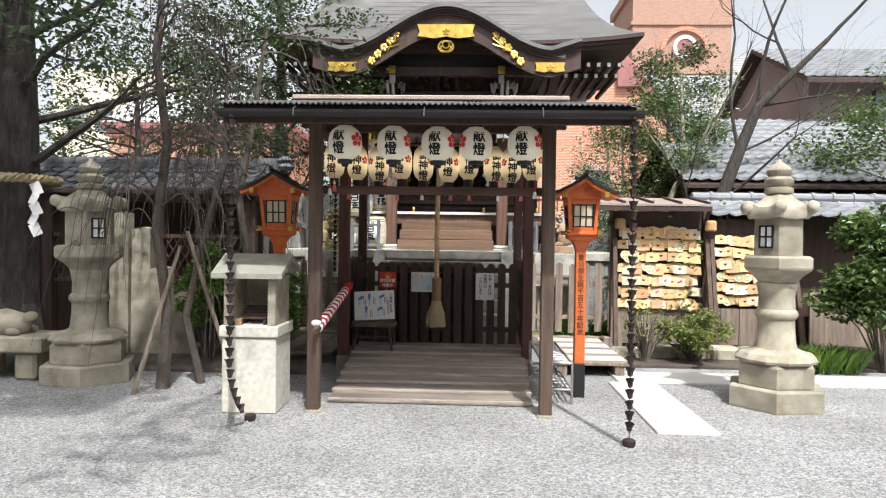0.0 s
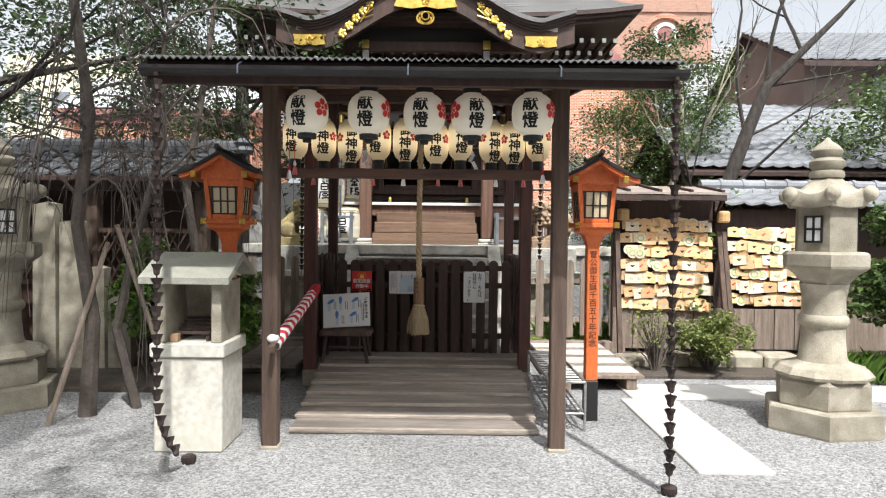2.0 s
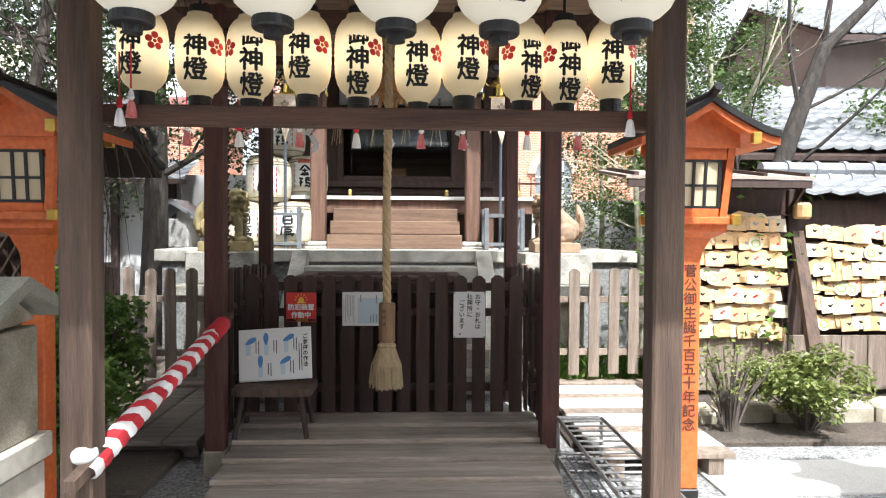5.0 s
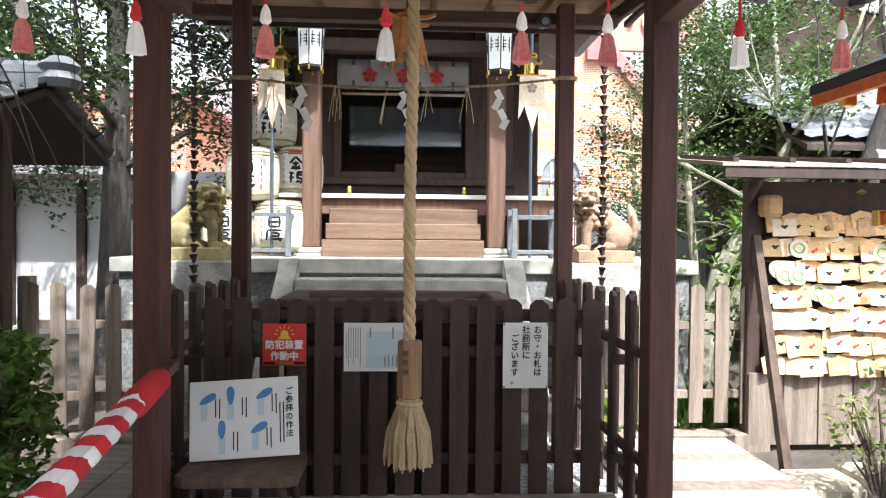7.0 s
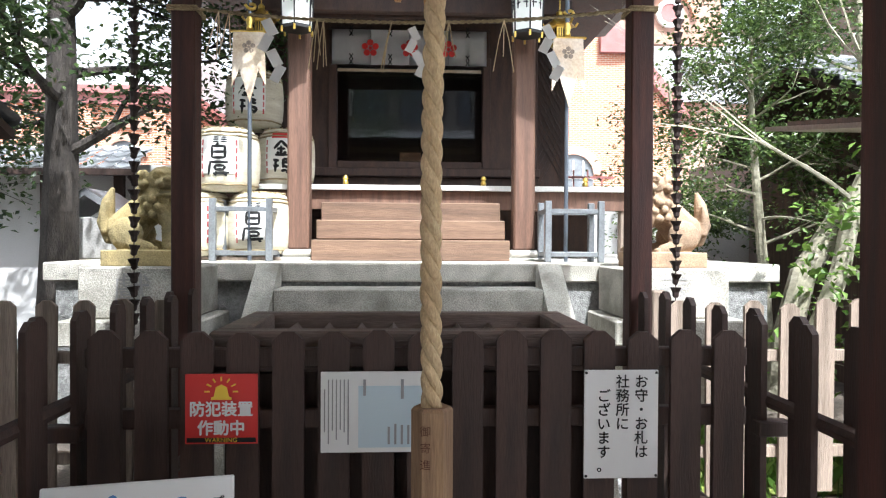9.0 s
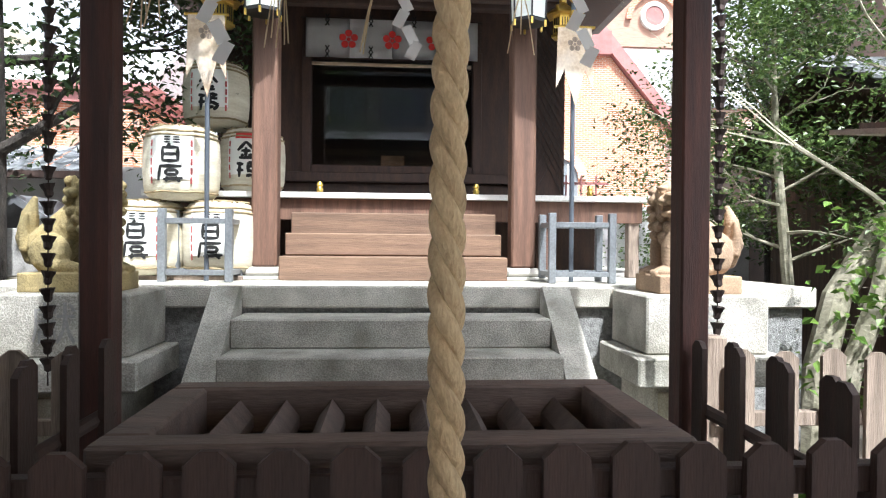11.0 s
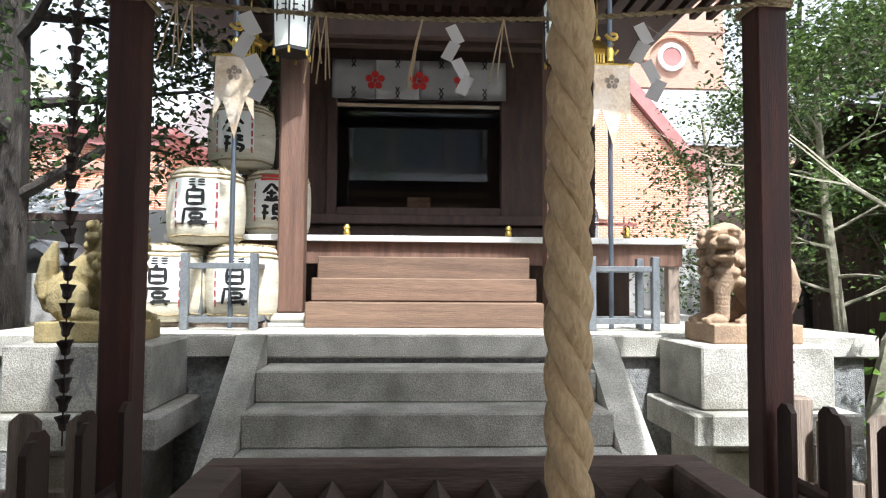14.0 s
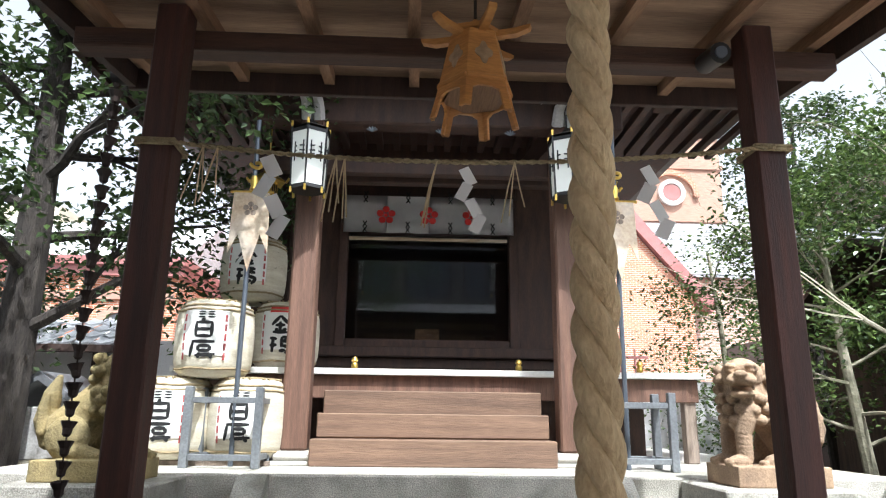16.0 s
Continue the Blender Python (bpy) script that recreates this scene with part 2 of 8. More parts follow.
M_metalgrey = mat("grey painted steel", (0.22, 0.235, 0.25), (0.16, 0.17, 0.18), 5, 0.45, 0.3, fine=60, bump=0.08)
M_steel = mat("galvanised steel", (0.4, 0.39, 0.37), (0.25, 0.24, 0.23), 8, 0.5, 0.6, fine=60, bump=0.1)
M_iron = plain("blue grey iron rod", (0.14, 0.16, 0.19), 0.4, 0.6)
M_banner = mat("gilded sheet banner", (0.62, 0.5, 0.36), (0.48, 0.34, 0.22), 5, 0.5, 0.3, fine=40, bump=0.15, spots=((0.75, 0.72, 0.66), 0.6))
M_ema2 = mat("pale pine plaque", (0.72, 0.62, 0.47), (0.62, 0.5, 0.34), 3, 0.75, grain=(1, 1, 5), fine=30, bump=0.1, rand=0.25)
M_ema = mat("raw pine plaque", (0.68, 0.45, 0.23), (0.55, 0.32, 0.14), 3, 0.75, grain=(1, 1, 5), fine=30, bump=0.1, rand=0.3)
M_green = plain("green print", (0.2, 0.42, 0.07), 0.6)
M_barrel = mat("straw barrel mat", (0.72, 0.68, 0.55), (0.56, 0.5, 0.38), 4, 0.9, grain=(1, 1, 6), fine=50, bump=0.4)
M_barrelface = plain("white barrel print", (0.82, 0.81, 0.77), 0.8)
M_leaf = leafmat("dark evergreen leaf", (0.022, 0.042, 0.014), (0.075, 0.12, 0.035), 0.35)
M_leaf2 = leafmat("bright shrub leaf", (0.06, 0.13, 0.02), (0.2, 0.32, 0.06))
M_leaf3 = leafmat("yellow green clipped leaf", (0.10, 0.14, 0.03), (0.27, 0.3, 0.09))
M_leaf4 = leafmat("hedge leaf", (0.035, 0.07, 0.018), (0.15, 0.22, 0.06), 0.32)
M_brick = brickmat("orange brick", (0.52, 0.21, 0.11), (0.42, 0.15, 0.08), (0.55, 0.47, 0.4))
M_brick2 = brickmat("pale brick", (0.50, 0.30, 0.22), (0.42, 0.24, 0.18), (0.5, 0.46, 0.42), 1.5)
M_towerbrick = mat("brown brick tower", (0.40, 0.25, 0.19), (0.31, 0.18, 0.13), 3, 0.9, grain=(1, 1, 6), fine=20, bump=0.2)
M_slate = mat("slate shingle", (0.42, 0.42, 0.43), (0.28, 0.28, 0.29), 1.6, 0.6, grain=(2, 2, 6), fine=14, bump=0.3)
M_redtrim = mat("dull red trim", (0.36, 0.15, 0.14), (0.28, 0.11, 0.10), 3, 0.6, fine=40, bump=0.1)
M_plaster = mat("brown grey plaster", (0.26, 0.2, 0.175), (0.2, 0.155, 0.135), 1.5, 0.9, fine=60, bump=0.15)
M_whitewall = mat("white plaster wall", (0.72, 0.71, 0.7), (0.62, 0.61, 0.6), 1.5, 0.9, fine=60, bump=0.1)
M_greywall = mat("grey plaster wall", (0.4, 0.39, 0.37), (0.3, 0.29, 0.28), 1.5, 0.9, fine=60, bump=0.15)
M_cream = mat("cream wall", (0.68, 0.62, 0.48), (0.58, 0.52, 0.4), 1.5, 0.9, fine=60, bump=0.1)
M_soil = mat("damp soil", (0.12, 0.095, 0.075), (0.06, 0.05, 0.04), 3, 0.95, fine=40, bump=0.7, dist=0.03)
M_moss = mat("yellow green moss", (0.2, 0.24, 0.04), (0.1, 0.13, 0.03), 6, 0.95, fine=60, bump=0.7, dist=0.02)
M_lampwood = mat("amber lantern wood", (0.62, 0.30, 0.09), (0.45, 0.2, 0.06), 3, 0.5, grain=(1, 1, 5), fine=30, bump=0.1)
# near-black paint for the shade inside the curved gable
M_recess_shade = plain("gable recess shade", (0.02, 0.018, 0.017), 0.8)
# board colour darkened to carry the dimness of the closed room
M_interior = mat("boards toned dark for dim room", (0.035, 0.028, 0.024), (0.02, 0.016, 0.014), 3, 0.7, fine=30, bump=0.1)


def papermat(name, col, emit, reach=9.0):
    """Lamp paper of mottled tone; emission fading over reach stands in for a bulb."""
    m = bpy.data.materials.new(name)
    m.use_nodes = True
    nt = m.node_tree
    N, L = nt.nodes, nt.links
    b = N["Principled BSDF"]
    b.inputs["Roughness"].default_value = 0.8
    co = N.new("ShaderNodeTexCoord")
    n = N.new("ShaderNodeTexNoise")
    n.inputs["Scale"].default_value = 7
    L.new(co.outputs["Object"], n.inputs["Vector"])
    r = N.new("ShaderNodeValToRGB")
    r.color_ramp.elements[0].color, r.color_ramp.elements[1].color = (*[c * 0.88 for c in col], 1), (*col, 1)
    L.new(n.outputs[0], r.inputs[0])
    L.new(r.outputs[0], b.inputs["Base Color"])
    L.new(r.outputs[0], b.inputs["Emission Color"])
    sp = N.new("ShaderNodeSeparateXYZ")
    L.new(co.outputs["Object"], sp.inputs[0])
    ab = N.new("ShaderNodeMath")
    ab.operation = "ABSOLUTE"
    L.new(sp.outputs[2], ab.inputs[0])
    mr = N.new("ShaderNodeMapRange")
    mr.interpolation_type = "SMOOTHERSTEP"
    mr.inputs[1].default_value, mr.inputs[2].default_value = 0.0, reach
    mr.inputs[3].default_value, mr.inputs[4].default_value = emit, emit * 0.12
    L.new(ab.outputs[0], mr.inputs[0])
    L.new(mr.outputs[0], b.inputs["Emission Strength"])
    return m


# added even emission brightens the round lanterns' paper, which hangs in shade
M_lanternpaper = papermat("cream lantern paper with added glow", (0.8, 0.73, 0.59), 0.09)
M_warmpaper = papermat("lit lantern paper", (0.74, 0.58, 0.34), 0.55, 0.15)
M_lampglow = papermat("lit lamp pane", (0.62, 0.5, 0.33), 0.10, 0.35)
M_whiteglow = papermat("white lamp pane", (0.8, 0.81, 0.75), 0.08)
M_bulb = plain("lamp bulb", (1.0, 0.75, 0.4), 0.5, emit=4)

M_glass = bpy.data.materials.new("dark window glass")
M_glass.use_nodes = True
gb = M_glass.node_tree.nodes["Principled BSDF"]
gb.inputs["Base Color"].default_value = (0.9, 0.93, 0.95, 1)
gb.inputs["Roughness"].default_value, gb.inputs["Transmission Weight"].default_value, gb.inputs["IOR"].default_value = 0.02, 1.0, 1.52

# ---- mesh helpers ----
def B():
    return bmesh.new()


def box(bm, x0, x1, y0, y1, z0, z1, bev=0.0, m=None):
    r = bmesh.ops.create_cube(bm, size=1.0)
    vs = r["verts"]
    bmesh.ops.scale(bm, vec=(x1 - x0, y1 - y0, z1 - z0), verts=vs)
    bmesh.ops.translate(bm, vec=((x0 + x1) / 2, (y0 + y1) / 2, (z0 + z1) / 2), verts=vs)
    if bev:
        es = list({e for v in vs for e in v.link_edges})
        rb = bmesh.ops.bevel(bm, geom=es, offset=bev, segments=1, affect="EDGES", profile=0.5)
        vs = list({v for f in rb["faces"] for v in f.verts} | {v for v in vs if v.is_valid})
    if m:
        bmesh.ops.transform(bm, matrix=m, verts=vs)
    return vs


def prism(bm, pts, axis, a, b):
    """Extrude a closed outline along an axis from a to b. pts: the two other coordinates, in the order xyz without the axis."""
    def put(p, v):
        c = list(p)
        c.insert("xyz".index(axis), v)
        return bm.verts.new(c)
    A, C = [put(p, a) for p in pts], [put(p, b) for p in pts]
    bm.faces.new(A)
    bm.faces.new(C[::-1])
    n = len(pts)
    for i in range(n):
        bm.faces.new((A[i], C[i], C[(i + 1) % n], A[(i + 1) % n]))
    return A + C


def lathe(bm, prof, x=0, y=0, z=0, n=16, flute=0.0, squash=1.0, turn=0.0):
    """Turn a profile of (radius, height) round a vertical axis."""
    rings = []
    for r, h in prof:
        rings.append([bm.verts.new((x + r * (1 + flute * (i % 2)) * math.cos(turn + 2 * math.pi * i / n), y + squash * r * (1 + flute * (i % 2)) * math.sin(turn + 2 * math.pi * i / n), z + h)) for i in range(n)])
    for a, b in zip(rings, rings[1:]):
        for i in range(n):
            bm.faces.new((a[i], a[(i + 1) % n], b[(i + 1) % n], b[i]))
    bm.faces.new(rings[0][::-1])
    bm.faces.new(rings[-1])
    return [v for r in rings for v in r]


def tube(bm, pts, radii, n=6, cap=True):
    """A round bar along points, with a radius for each."""
    pts = [Vector(p) for p in pts]
    if not hasattr(radii, "__len__"):
        radii = [radii] * len(pts)
    rings, side = [], None
    for i, p in enumerate(pts):
        d = (pts[min(i + 1, len(pts) - 1)] - pts[max(i - 1, 0)]).normalized()
        if side is None:
            side = d.orthogonal().normalized()
        side = (side - d * side.dot(d))
        side = side.normalized() if side.length > 1e-6 else d.orthogonal().normalized()
        up = d.cross(side)
        rings.append([bm.verts.new(p + (side * math.cos(2 * math.pi * k / n) + up * math.sin(2 * math.pi * k / n)) * radii[i]) for k in range(n)])
    for a, b in zip(rings, rings[1:]):
        for k in range(n):
            bm.faces.new((a[k], a[(k + 1) % n], b[(k + 1) % n], b[k]))
    if cap:
        bm.faces.new(rings[0][::-1])
        bm.faces.new(rings[-1])
    return [v for r in rings for v in r]


def ball(bm, x, y, z, rx, ry=None, rz=None, sub=2, m=None):
    ry, rz = ry or rx, rz or rx
    vs = bmesh.ops.create_icosphere(bm, subdivisions=sub, radius=1)["verts"]
    bmesh.ops.transform(bm, matrix=Matrix.Translation((x, y, z)) @ (m or Matrix()) @ Matrix.Diagonal((rx, ry, rz, 1)), verts=vs)
    return vs


def thing(name, x, y, z, label, category, group="", kind=""):
    e = new(name)
    e.empty_display_size = 0.1
    e.location = (x, y, z)
    return tagged(e, label, category, group, kind)


def root_place(ob):
    p = Vector((0, 0, 0))
    while ob:
        p += ob.location
        ob = ob.parent
    return p


def finish(bm, name, material, smooth=False):
    bmesh.ops.recalc_face_normals(bm, faces=bm.faces)
    me = bpy.data.meshes.new(name)
    bm.to_mesh(me)
    bm.free()
    me.materials.append(material)
    if smooth:
        me.polygons.foreach_set("use_smooth", [True] * len(me.polygons))
        if smooth != 2:
            me.set_sharp_from_angle(angle=radians(40))
    return me


def part(name, bm, material, parent, label="", smooth=False):
    """A bmesh in world coordinates as one mesh under a thing or a part."""
    o = root_place(parent)
    bmesh.ops.translate(bm, vec=-o, verts=bm.verts)
    ob = new(name, finish(bm, name, material, smooth))
    ob.parent = parent
    return tagged(ob, label)


def solo(name, bm, material, label, category, group="", kind="", smooth=False, at=None):
    """A thing that is one mesh, with its origin at its base."""
    if at is None:
        xs = [v.co for v in bm.verts]
        at = Vector(((min(v.x for v in xs) + max(v.x for v in xs)) / 2, (min(v.y for v in xs) + max(v.y for v in xs)) / 2, min(v.z for v in xs)))
    at = Vector(at)
    bmesh.ops.translate(bm, vec=-at, verts=bm.verts)
    ob = new(name, finish(bm, name, material, smooth))
    ob.location = at
    return tagged(ob, label, category, group, kind)


def piece(name, mesh, parent, m):
    """One of many alike pieces on a shared mesh, posed in the world."""
    ob = new(name, mesh)
    ob.parent = parent
    ob.matrix_basis = Matrix.Translation(-root_place(parent)) @ m
    return ob


def letters(body, size, vertical=False, gap=1.0, bold=0.0):
    """Flat writing in the xz plane, centred, as a bmesh; vertical writing runs downwards in columns from right to left."""
    bm = B()
    cols = body.split("\n")
    for ci, col in enumerate(cols):
        for ri, ch in enumerate(col if vertical else [col]):
            if ch == " ":
                continue
            cu = bpy.data.curves.new("writing", "FONT")
            cu.body, cu.size, cu.align_x, cu.align_y, cu.resolution_u = ch, size, "CENTER", "CENTER", 2
            o = bpy.data.objects.new("writing", cu)
            scene.collection.objects.link(o)
            bpy.context.view_layer.update()
            me = bpy.data.meshes.new_from_object(o.evaluated_get(bpy.context.evaluated_depsgraph_get()))
            px = (-(ci - (len(cols) - 1) / 2) * size * 1.35) if vertical else 0
            pz = (-(ri - (max(len(c) for c in cols) - 1) / 2) * size * gap) if vertical else -(ci - (len(cols) - 1) / 2) * size * 1.2
            me.transform(Matrix.Translation((px, 0, pz)) @ Matrix.Rotation(radians(90), 4, "X"))
            bm.from_mesh(me)
            for k, (ox, oz) in enumerate(((1, 0), (-1, 0), (0, 1), (0, -1)) if bold else ()):
                me.transform(Matrix.Translation((ox * bold, -0.0002, oz * bold)))
                bm.from_mesh(me)
                me.transform(Matrix.Translation((-ox * bold, 0, -oz * bold)))
            bpy.data.objects.remove(o)
            bpy.data.curves.remove(cu)
            bpy.data.meshes.remove(me)
    return bm


def placed(bm, m):
    bmesh.ops.transform(bm, matrix=m, verts=bm.verts)
    return bm

# ---- ground and paving ----
bm = B()
vs = [bm.verts.new(p) for p in ((-400, -400, 0), (400, -400, 0), (400, 400, 0), (-400, 400, 0))]
bm.faces.new(vs)
solo("ground", bm, M_gravel, "pale grey crushed gravel yard", "ground", kind="structure", at=(0, 0, 0))

bm = B()
box(bm, 1.60, 2.11, 5.88, 7.80, -0.05, 0.02, 0.006, Matrix.Shear("XY", 4, (0, 0)))
solo("pavement", bm, M_slab, "pale concrete path slab set in gravel", "path", kind="structure")
bm = B()
for i in range(6):
    box(bm, 1.72 + i * 1.35, 3.06 + i * 1.35, 7.84, 8.42, -0.05, 0.018, 0.006)
solo("pavement", bm, M_slab, "row of pale concrete slabs along the planting", "path", kind="structure")
bm = B()
box(bm, 1.0, 12, 8.75, 16, -0.02, 0.05, 0.02)
solo("planting_bed", bm, M_soil, "damp soil bed with sparse moss behind the plaques", "soil", kind="structure")
bm = B()
box(bm, -12, -1.75, 7.9, 16, -0.02, 0.05, 0.02)
solo("planting_bed", bm, M_soil, "damp soil under the trees beside the shrine", "soil", kind="structure")
bm = B()
box(bm, 1.0, 4.5, 10.6, 11.2, 0.045, 0.09, 0.02)
solo("moss", bm, M_moss, "yellow green moss on the soil", "moss", kind="stuff")

# ---- porch in front of the shrine ----
deck = thing("porch_deck", -0.3, 7.6, 0, "low stepped deck of worn grey brown boards", "deck")
NT = 8
for i in range(NT):
    y0 = 6.65 + i * 0.278
    z1 = 0.05 + i * 0.027
    bm = B()
    box(bm, -1.26 - 0.012 * i, 0.67 + 0.01 * i, y0, y0 + 0.31, z1 - 0.045, z1, 0.008)
    part("tread", bm, M_deck, deck)
    bm = B()
    box(bm, -1.262 - 0.012 * i, 0.672 + 0.01 * i, y0 - 0.003, y0 + 0.018, z1 - 0.03, z1 + 0.002, 0.006)
    part("nosing", bm, M_nosing, deck, "worn pale tread edge")
    bm = B()
    box(bm, -1.25 - 0.012 * i, 0.66 + 0.01 * i, y0 + 0.03, y0 + 0.27, -0.02, z1 - 0.047)
    part("riser", bm, M_dark, deck)

FL, FR, ML, MR, RL, RR = (-1.315, 6.34), (0.747, 6.34), (-1.43, 8.33), (0.745, 8.33), (-1.51, 10.17), (0.755, 10.17)


def eave_z(y):
    return 2.55 + 0.212 * (y - 5.6) if y < 7.7 else 2.995 + 0.114 * (y - 7.7)


porch = thing("porch", -0.32, 8.1, 0, "open timber porch with six dark posts and a low gabled roof", "porch")
for (x, y), m, w in ((FL, M_wornpost, 0.11), (FR, M_wornpost, 0.11), (ML, M_post, 0.12), (MR, M_post, 0.12), (RL, M_post, 0.115), (RR, M_post, 0.115)):
    bm = B()
    box(bm, x - w / 2, x + w / 2, y - w / 2, y + w / 2, 0.0, eave_z(y) - 0.05, 0.008)
    part("post", bm, m, porch)
for (x, y) in (FL, FR, ML, MR):
    bm = B()
    box(bm, x - 0.07, x + 0.07, y - 0.07, y + 0.07, -0.02, 0.025 if y < 7 else 0.16, 0.01)
    part("footing_stone", bm, M_oldstone, porch)
bm = B()
box(bm, FL[0] - 0.03, FR[0] + 0.05, 6.40, 6.46, 1.95, 2.022, 0.006)
part("tie_beam", bm, M_beam, porch)
for y, z in ((6.34, 2.6), (8.33, 2.86), (10.32, 3.125)):
    bm = B()
    box(bm, -1.8 if y < 7 else -1.95, 1.27 if y < 7 else 1.17, y - 0.05, y + 0.05, z, z + (0.13 if y < 9 else 0.085), 0.006)
    part("cross_beam", bm, M_beam, porch)
for (a, b) in ((FL, ML), (FR, MR)):
    bm = B()
    box(bm, a[0] - 0.05, a[0] + 0.05, a[1], b[1], 2.5 if a[1] < 7 else 2.88, 2.6 if a[1] < 7 else 2.97, 0.006)
    part("side_beam", bm, M_beam, porch)
# hanging rail behind the front row that carries the small lanterns
bm = B()
box(bm, -1.35, 0.76, 6.56, 6.61, 2.53, 2.58, 0.004)
part("lantern_rail", bm, M_dark, porch)
# roof: two low slopes
RX0, RX1, YF, YR, YB = -1.86, 1.30, 5.60, 7.7, 10.90


def sides(y):
    """The roof's west and east edges on the slope that starts at the eave y."""
    return (RX0, RX1) if y < YR else (-1.97, 1.2)


for y0, y1, nm in ((YF, YR, "roof_front"), (YB, YR, "roof_back")):
    xw, xe = sides(y0)
    bm = B()
    prism(bm, [(y0, eave_z(y0)), (y1, eave_z(y1)), (y1, eave_z(y1) + 0.03), (y0, eave_z(y0) + 0.03)], "x", xw, xe)
    part("roof_boarding", bm, M_board, porch)
    bm = B()
    n = 76
    for i in range(n):
        xa, xb = xw - 0.05 + (xe - xw + 0.1) * i / n, xw - 0.05 + (xe - xw + 0.1) * (i + 1) / n
        xm, lift = (xa + xb) / 2, 0.018
        ya = y0 + (-0.06 if y0 < y1 else 0.06)
        q = []
        for yy in (ya, y1):
            z = eave_z(yy) + 0.045
            q.append([bm.verts.new((xa, yy, z)), bm.verts.new((xm, yy, z + lift)), bm.verts.new((xb, yy, z)), bm.verts.new((xb, yy, z - 0.008)), bm.verts.new((xm, yy, z + lift - 0.008)), bm.verts.new((xa, yy, z - 0.008))])
        for k in range(6):
            bm.faces.new((q[0][k], q[0][(k + 1) % 6], q[1][(k + 1) % 6], q[1][k]))
        bm.faces.new(q[0])
        bm.faces.new(q[1][::-1])
    part("corrugated_sheet", bm, M_copper, porch)
bm = B()
box(bm, RX0 - 0.02, RX1 - 0.2, YR - 0.12, YR + 0.12, eave_z(YR) + 0.05, eave_z(YR) + 0.1, 0.01)
part("ridge_cap", bm, M_tin, porch)
for i in range(8):
    for y0, y1 in ((YF + 0.03, YR), (YB - 0.03, YR)):
        xw, xe = sides(y0)
        x = xw + 0.12 + i * (xe - xw - 0.24) / 7
        bm = B()
        prism(bm, [(y0, eave_z(y0) - 0.055), (y1, eave_z(y1) - 0.055), (y1, eave_z(y1)), (y0, eave_z(y0))], "x", x - 0.025, x + 0.025)
        part("rafter", bm, M_beam if y0 < y1 else M_raft, porch)
for y in (YF + 0.01, YB - 0.01):
    bm = B()
    box(bm, sides(y)[0] - 0.02, sides(y)[1] + 0.02, y - 0.015, y + 0.015, eave_z(y) - 0.11, eave_z(y) + 0.03, 0.004)
    part("fascia", bm, M_dark, porch)
for y0, y1 in ((YF, YR), (YB, YR)):
    for x in sides(y0):
        bm = B()
        prism(bm, [(y0, eave_z(y0) - 0.1), (y1, eave_z(y1) - 0.1), (y1, eave_z(y1) + 0.035), (y0, eave_z(y0) + 0.035)], "x", x - 0.018, x + 0.018)
        part("barge_board", bm, M_dark, porch)
for y in (YF - 0.05, YB + 0.05):
    bm = B()
    z = eave_z(y) - 0.005
    prism(bm, [(y + 0.055 * math.cos(a), z + 0.055 * math.sin(a)) for a in [math.pi + i * math.pi / 8 for i in range(9)]] + [(y + 0.047 * math.cos(a), z + 0.047 * math.sin(a)) for a in [2 * math.pi - i * math.pi / 8 for i in range(9)]], "x", RX0 - 0.03 if y < YR else -2.1, RX1 + 0.06 if y < YR else 1.29)
    part("gutter", bm, M_gutter, porch)
    for x in (-1.3, -0.3, 0.6):
        bm = B()
        tube(bm, [(x, y - 0.06 * (1 if y < 7 else -1), z - 0.05), (x, y - 0.06 * (1 if y < 7 else -1), z), (x, y + 0.05 * (1 if y < 7 else -1), z + 0.05)], 0.006, 5)
        part("gutter_hook", bm, M_iron, porch)

# ---- slatted fences ----
def pale_mesh(name, w, h, material, t=0.02):
    bm = B()
    k = w * 0.32
    prism(bm, [(-w / 2, 0), (w / 2, 0), (w / 2, h - k * 0.9), (w / 2 - k, h), (-w / 2 + k, h), (-w / 2, h - k * 0.9)], "y", -t / 2, t / 2)
    return finish(bm, name, material)


PALE = pale_mesh("pale", 0.097, 1.03, M_dark)
PALE_S = pale_mesh("pale", 0.085, 1.14, M_dark)
PALE_G = pale_mesh("pale", 0.10, 1.0, M_greywood)
front_fence = thing("gate_fence", -0.36, 8.9, 0.22, "dark brown slatted fence with clipped tops and small notices", "fence")
for i in range(15):
    piece("pale", PALE, front_fence, pose(-1.33 + i * 0.1385, 8.89 + (i % 2) * 0.002, 0.225 + random.uniform(-0.006, 0.006)))
for z in (0.42, 0.98, 1.17):
    bm = B()
    box(bm, -1.4, 0.68, 8.905, 8.945, z - 0.03, z + 0.03, 0.004)
    part("rail", bm, M_dark, front_fence)
for side, x in ((-1, -1.47), (1, 0.775)):
    f = thing("side_fence", x, 9.2, 0.2, "dark brown slatted side fence between the porch posts", "fence", "porch side fences")
    for i in range(13):
        y = 8.42 + i * 0.136
        piece("pale", PALE_S, f, pose(x + side * (0.03 if i % 2 else -0.03), y, 0.16 + random.uniform(-0.01, 0.01), 0, 0, 90))
    for z in (0.5, 1.02):
        bm = B()
        tube(bm, [(x, 8.33, z), (x, 10.15, z)], 0.026, 8)
        part("rail", bm, M_dark, f)
    for z in (0.42, 0.94):
        bm = B()
        box(bm, x - 0.055, x + 0.055, 8.9, 8.95, z - 0.03, z + 0.02, 0.004)
        part("rail_block", bm, M_dark, f)
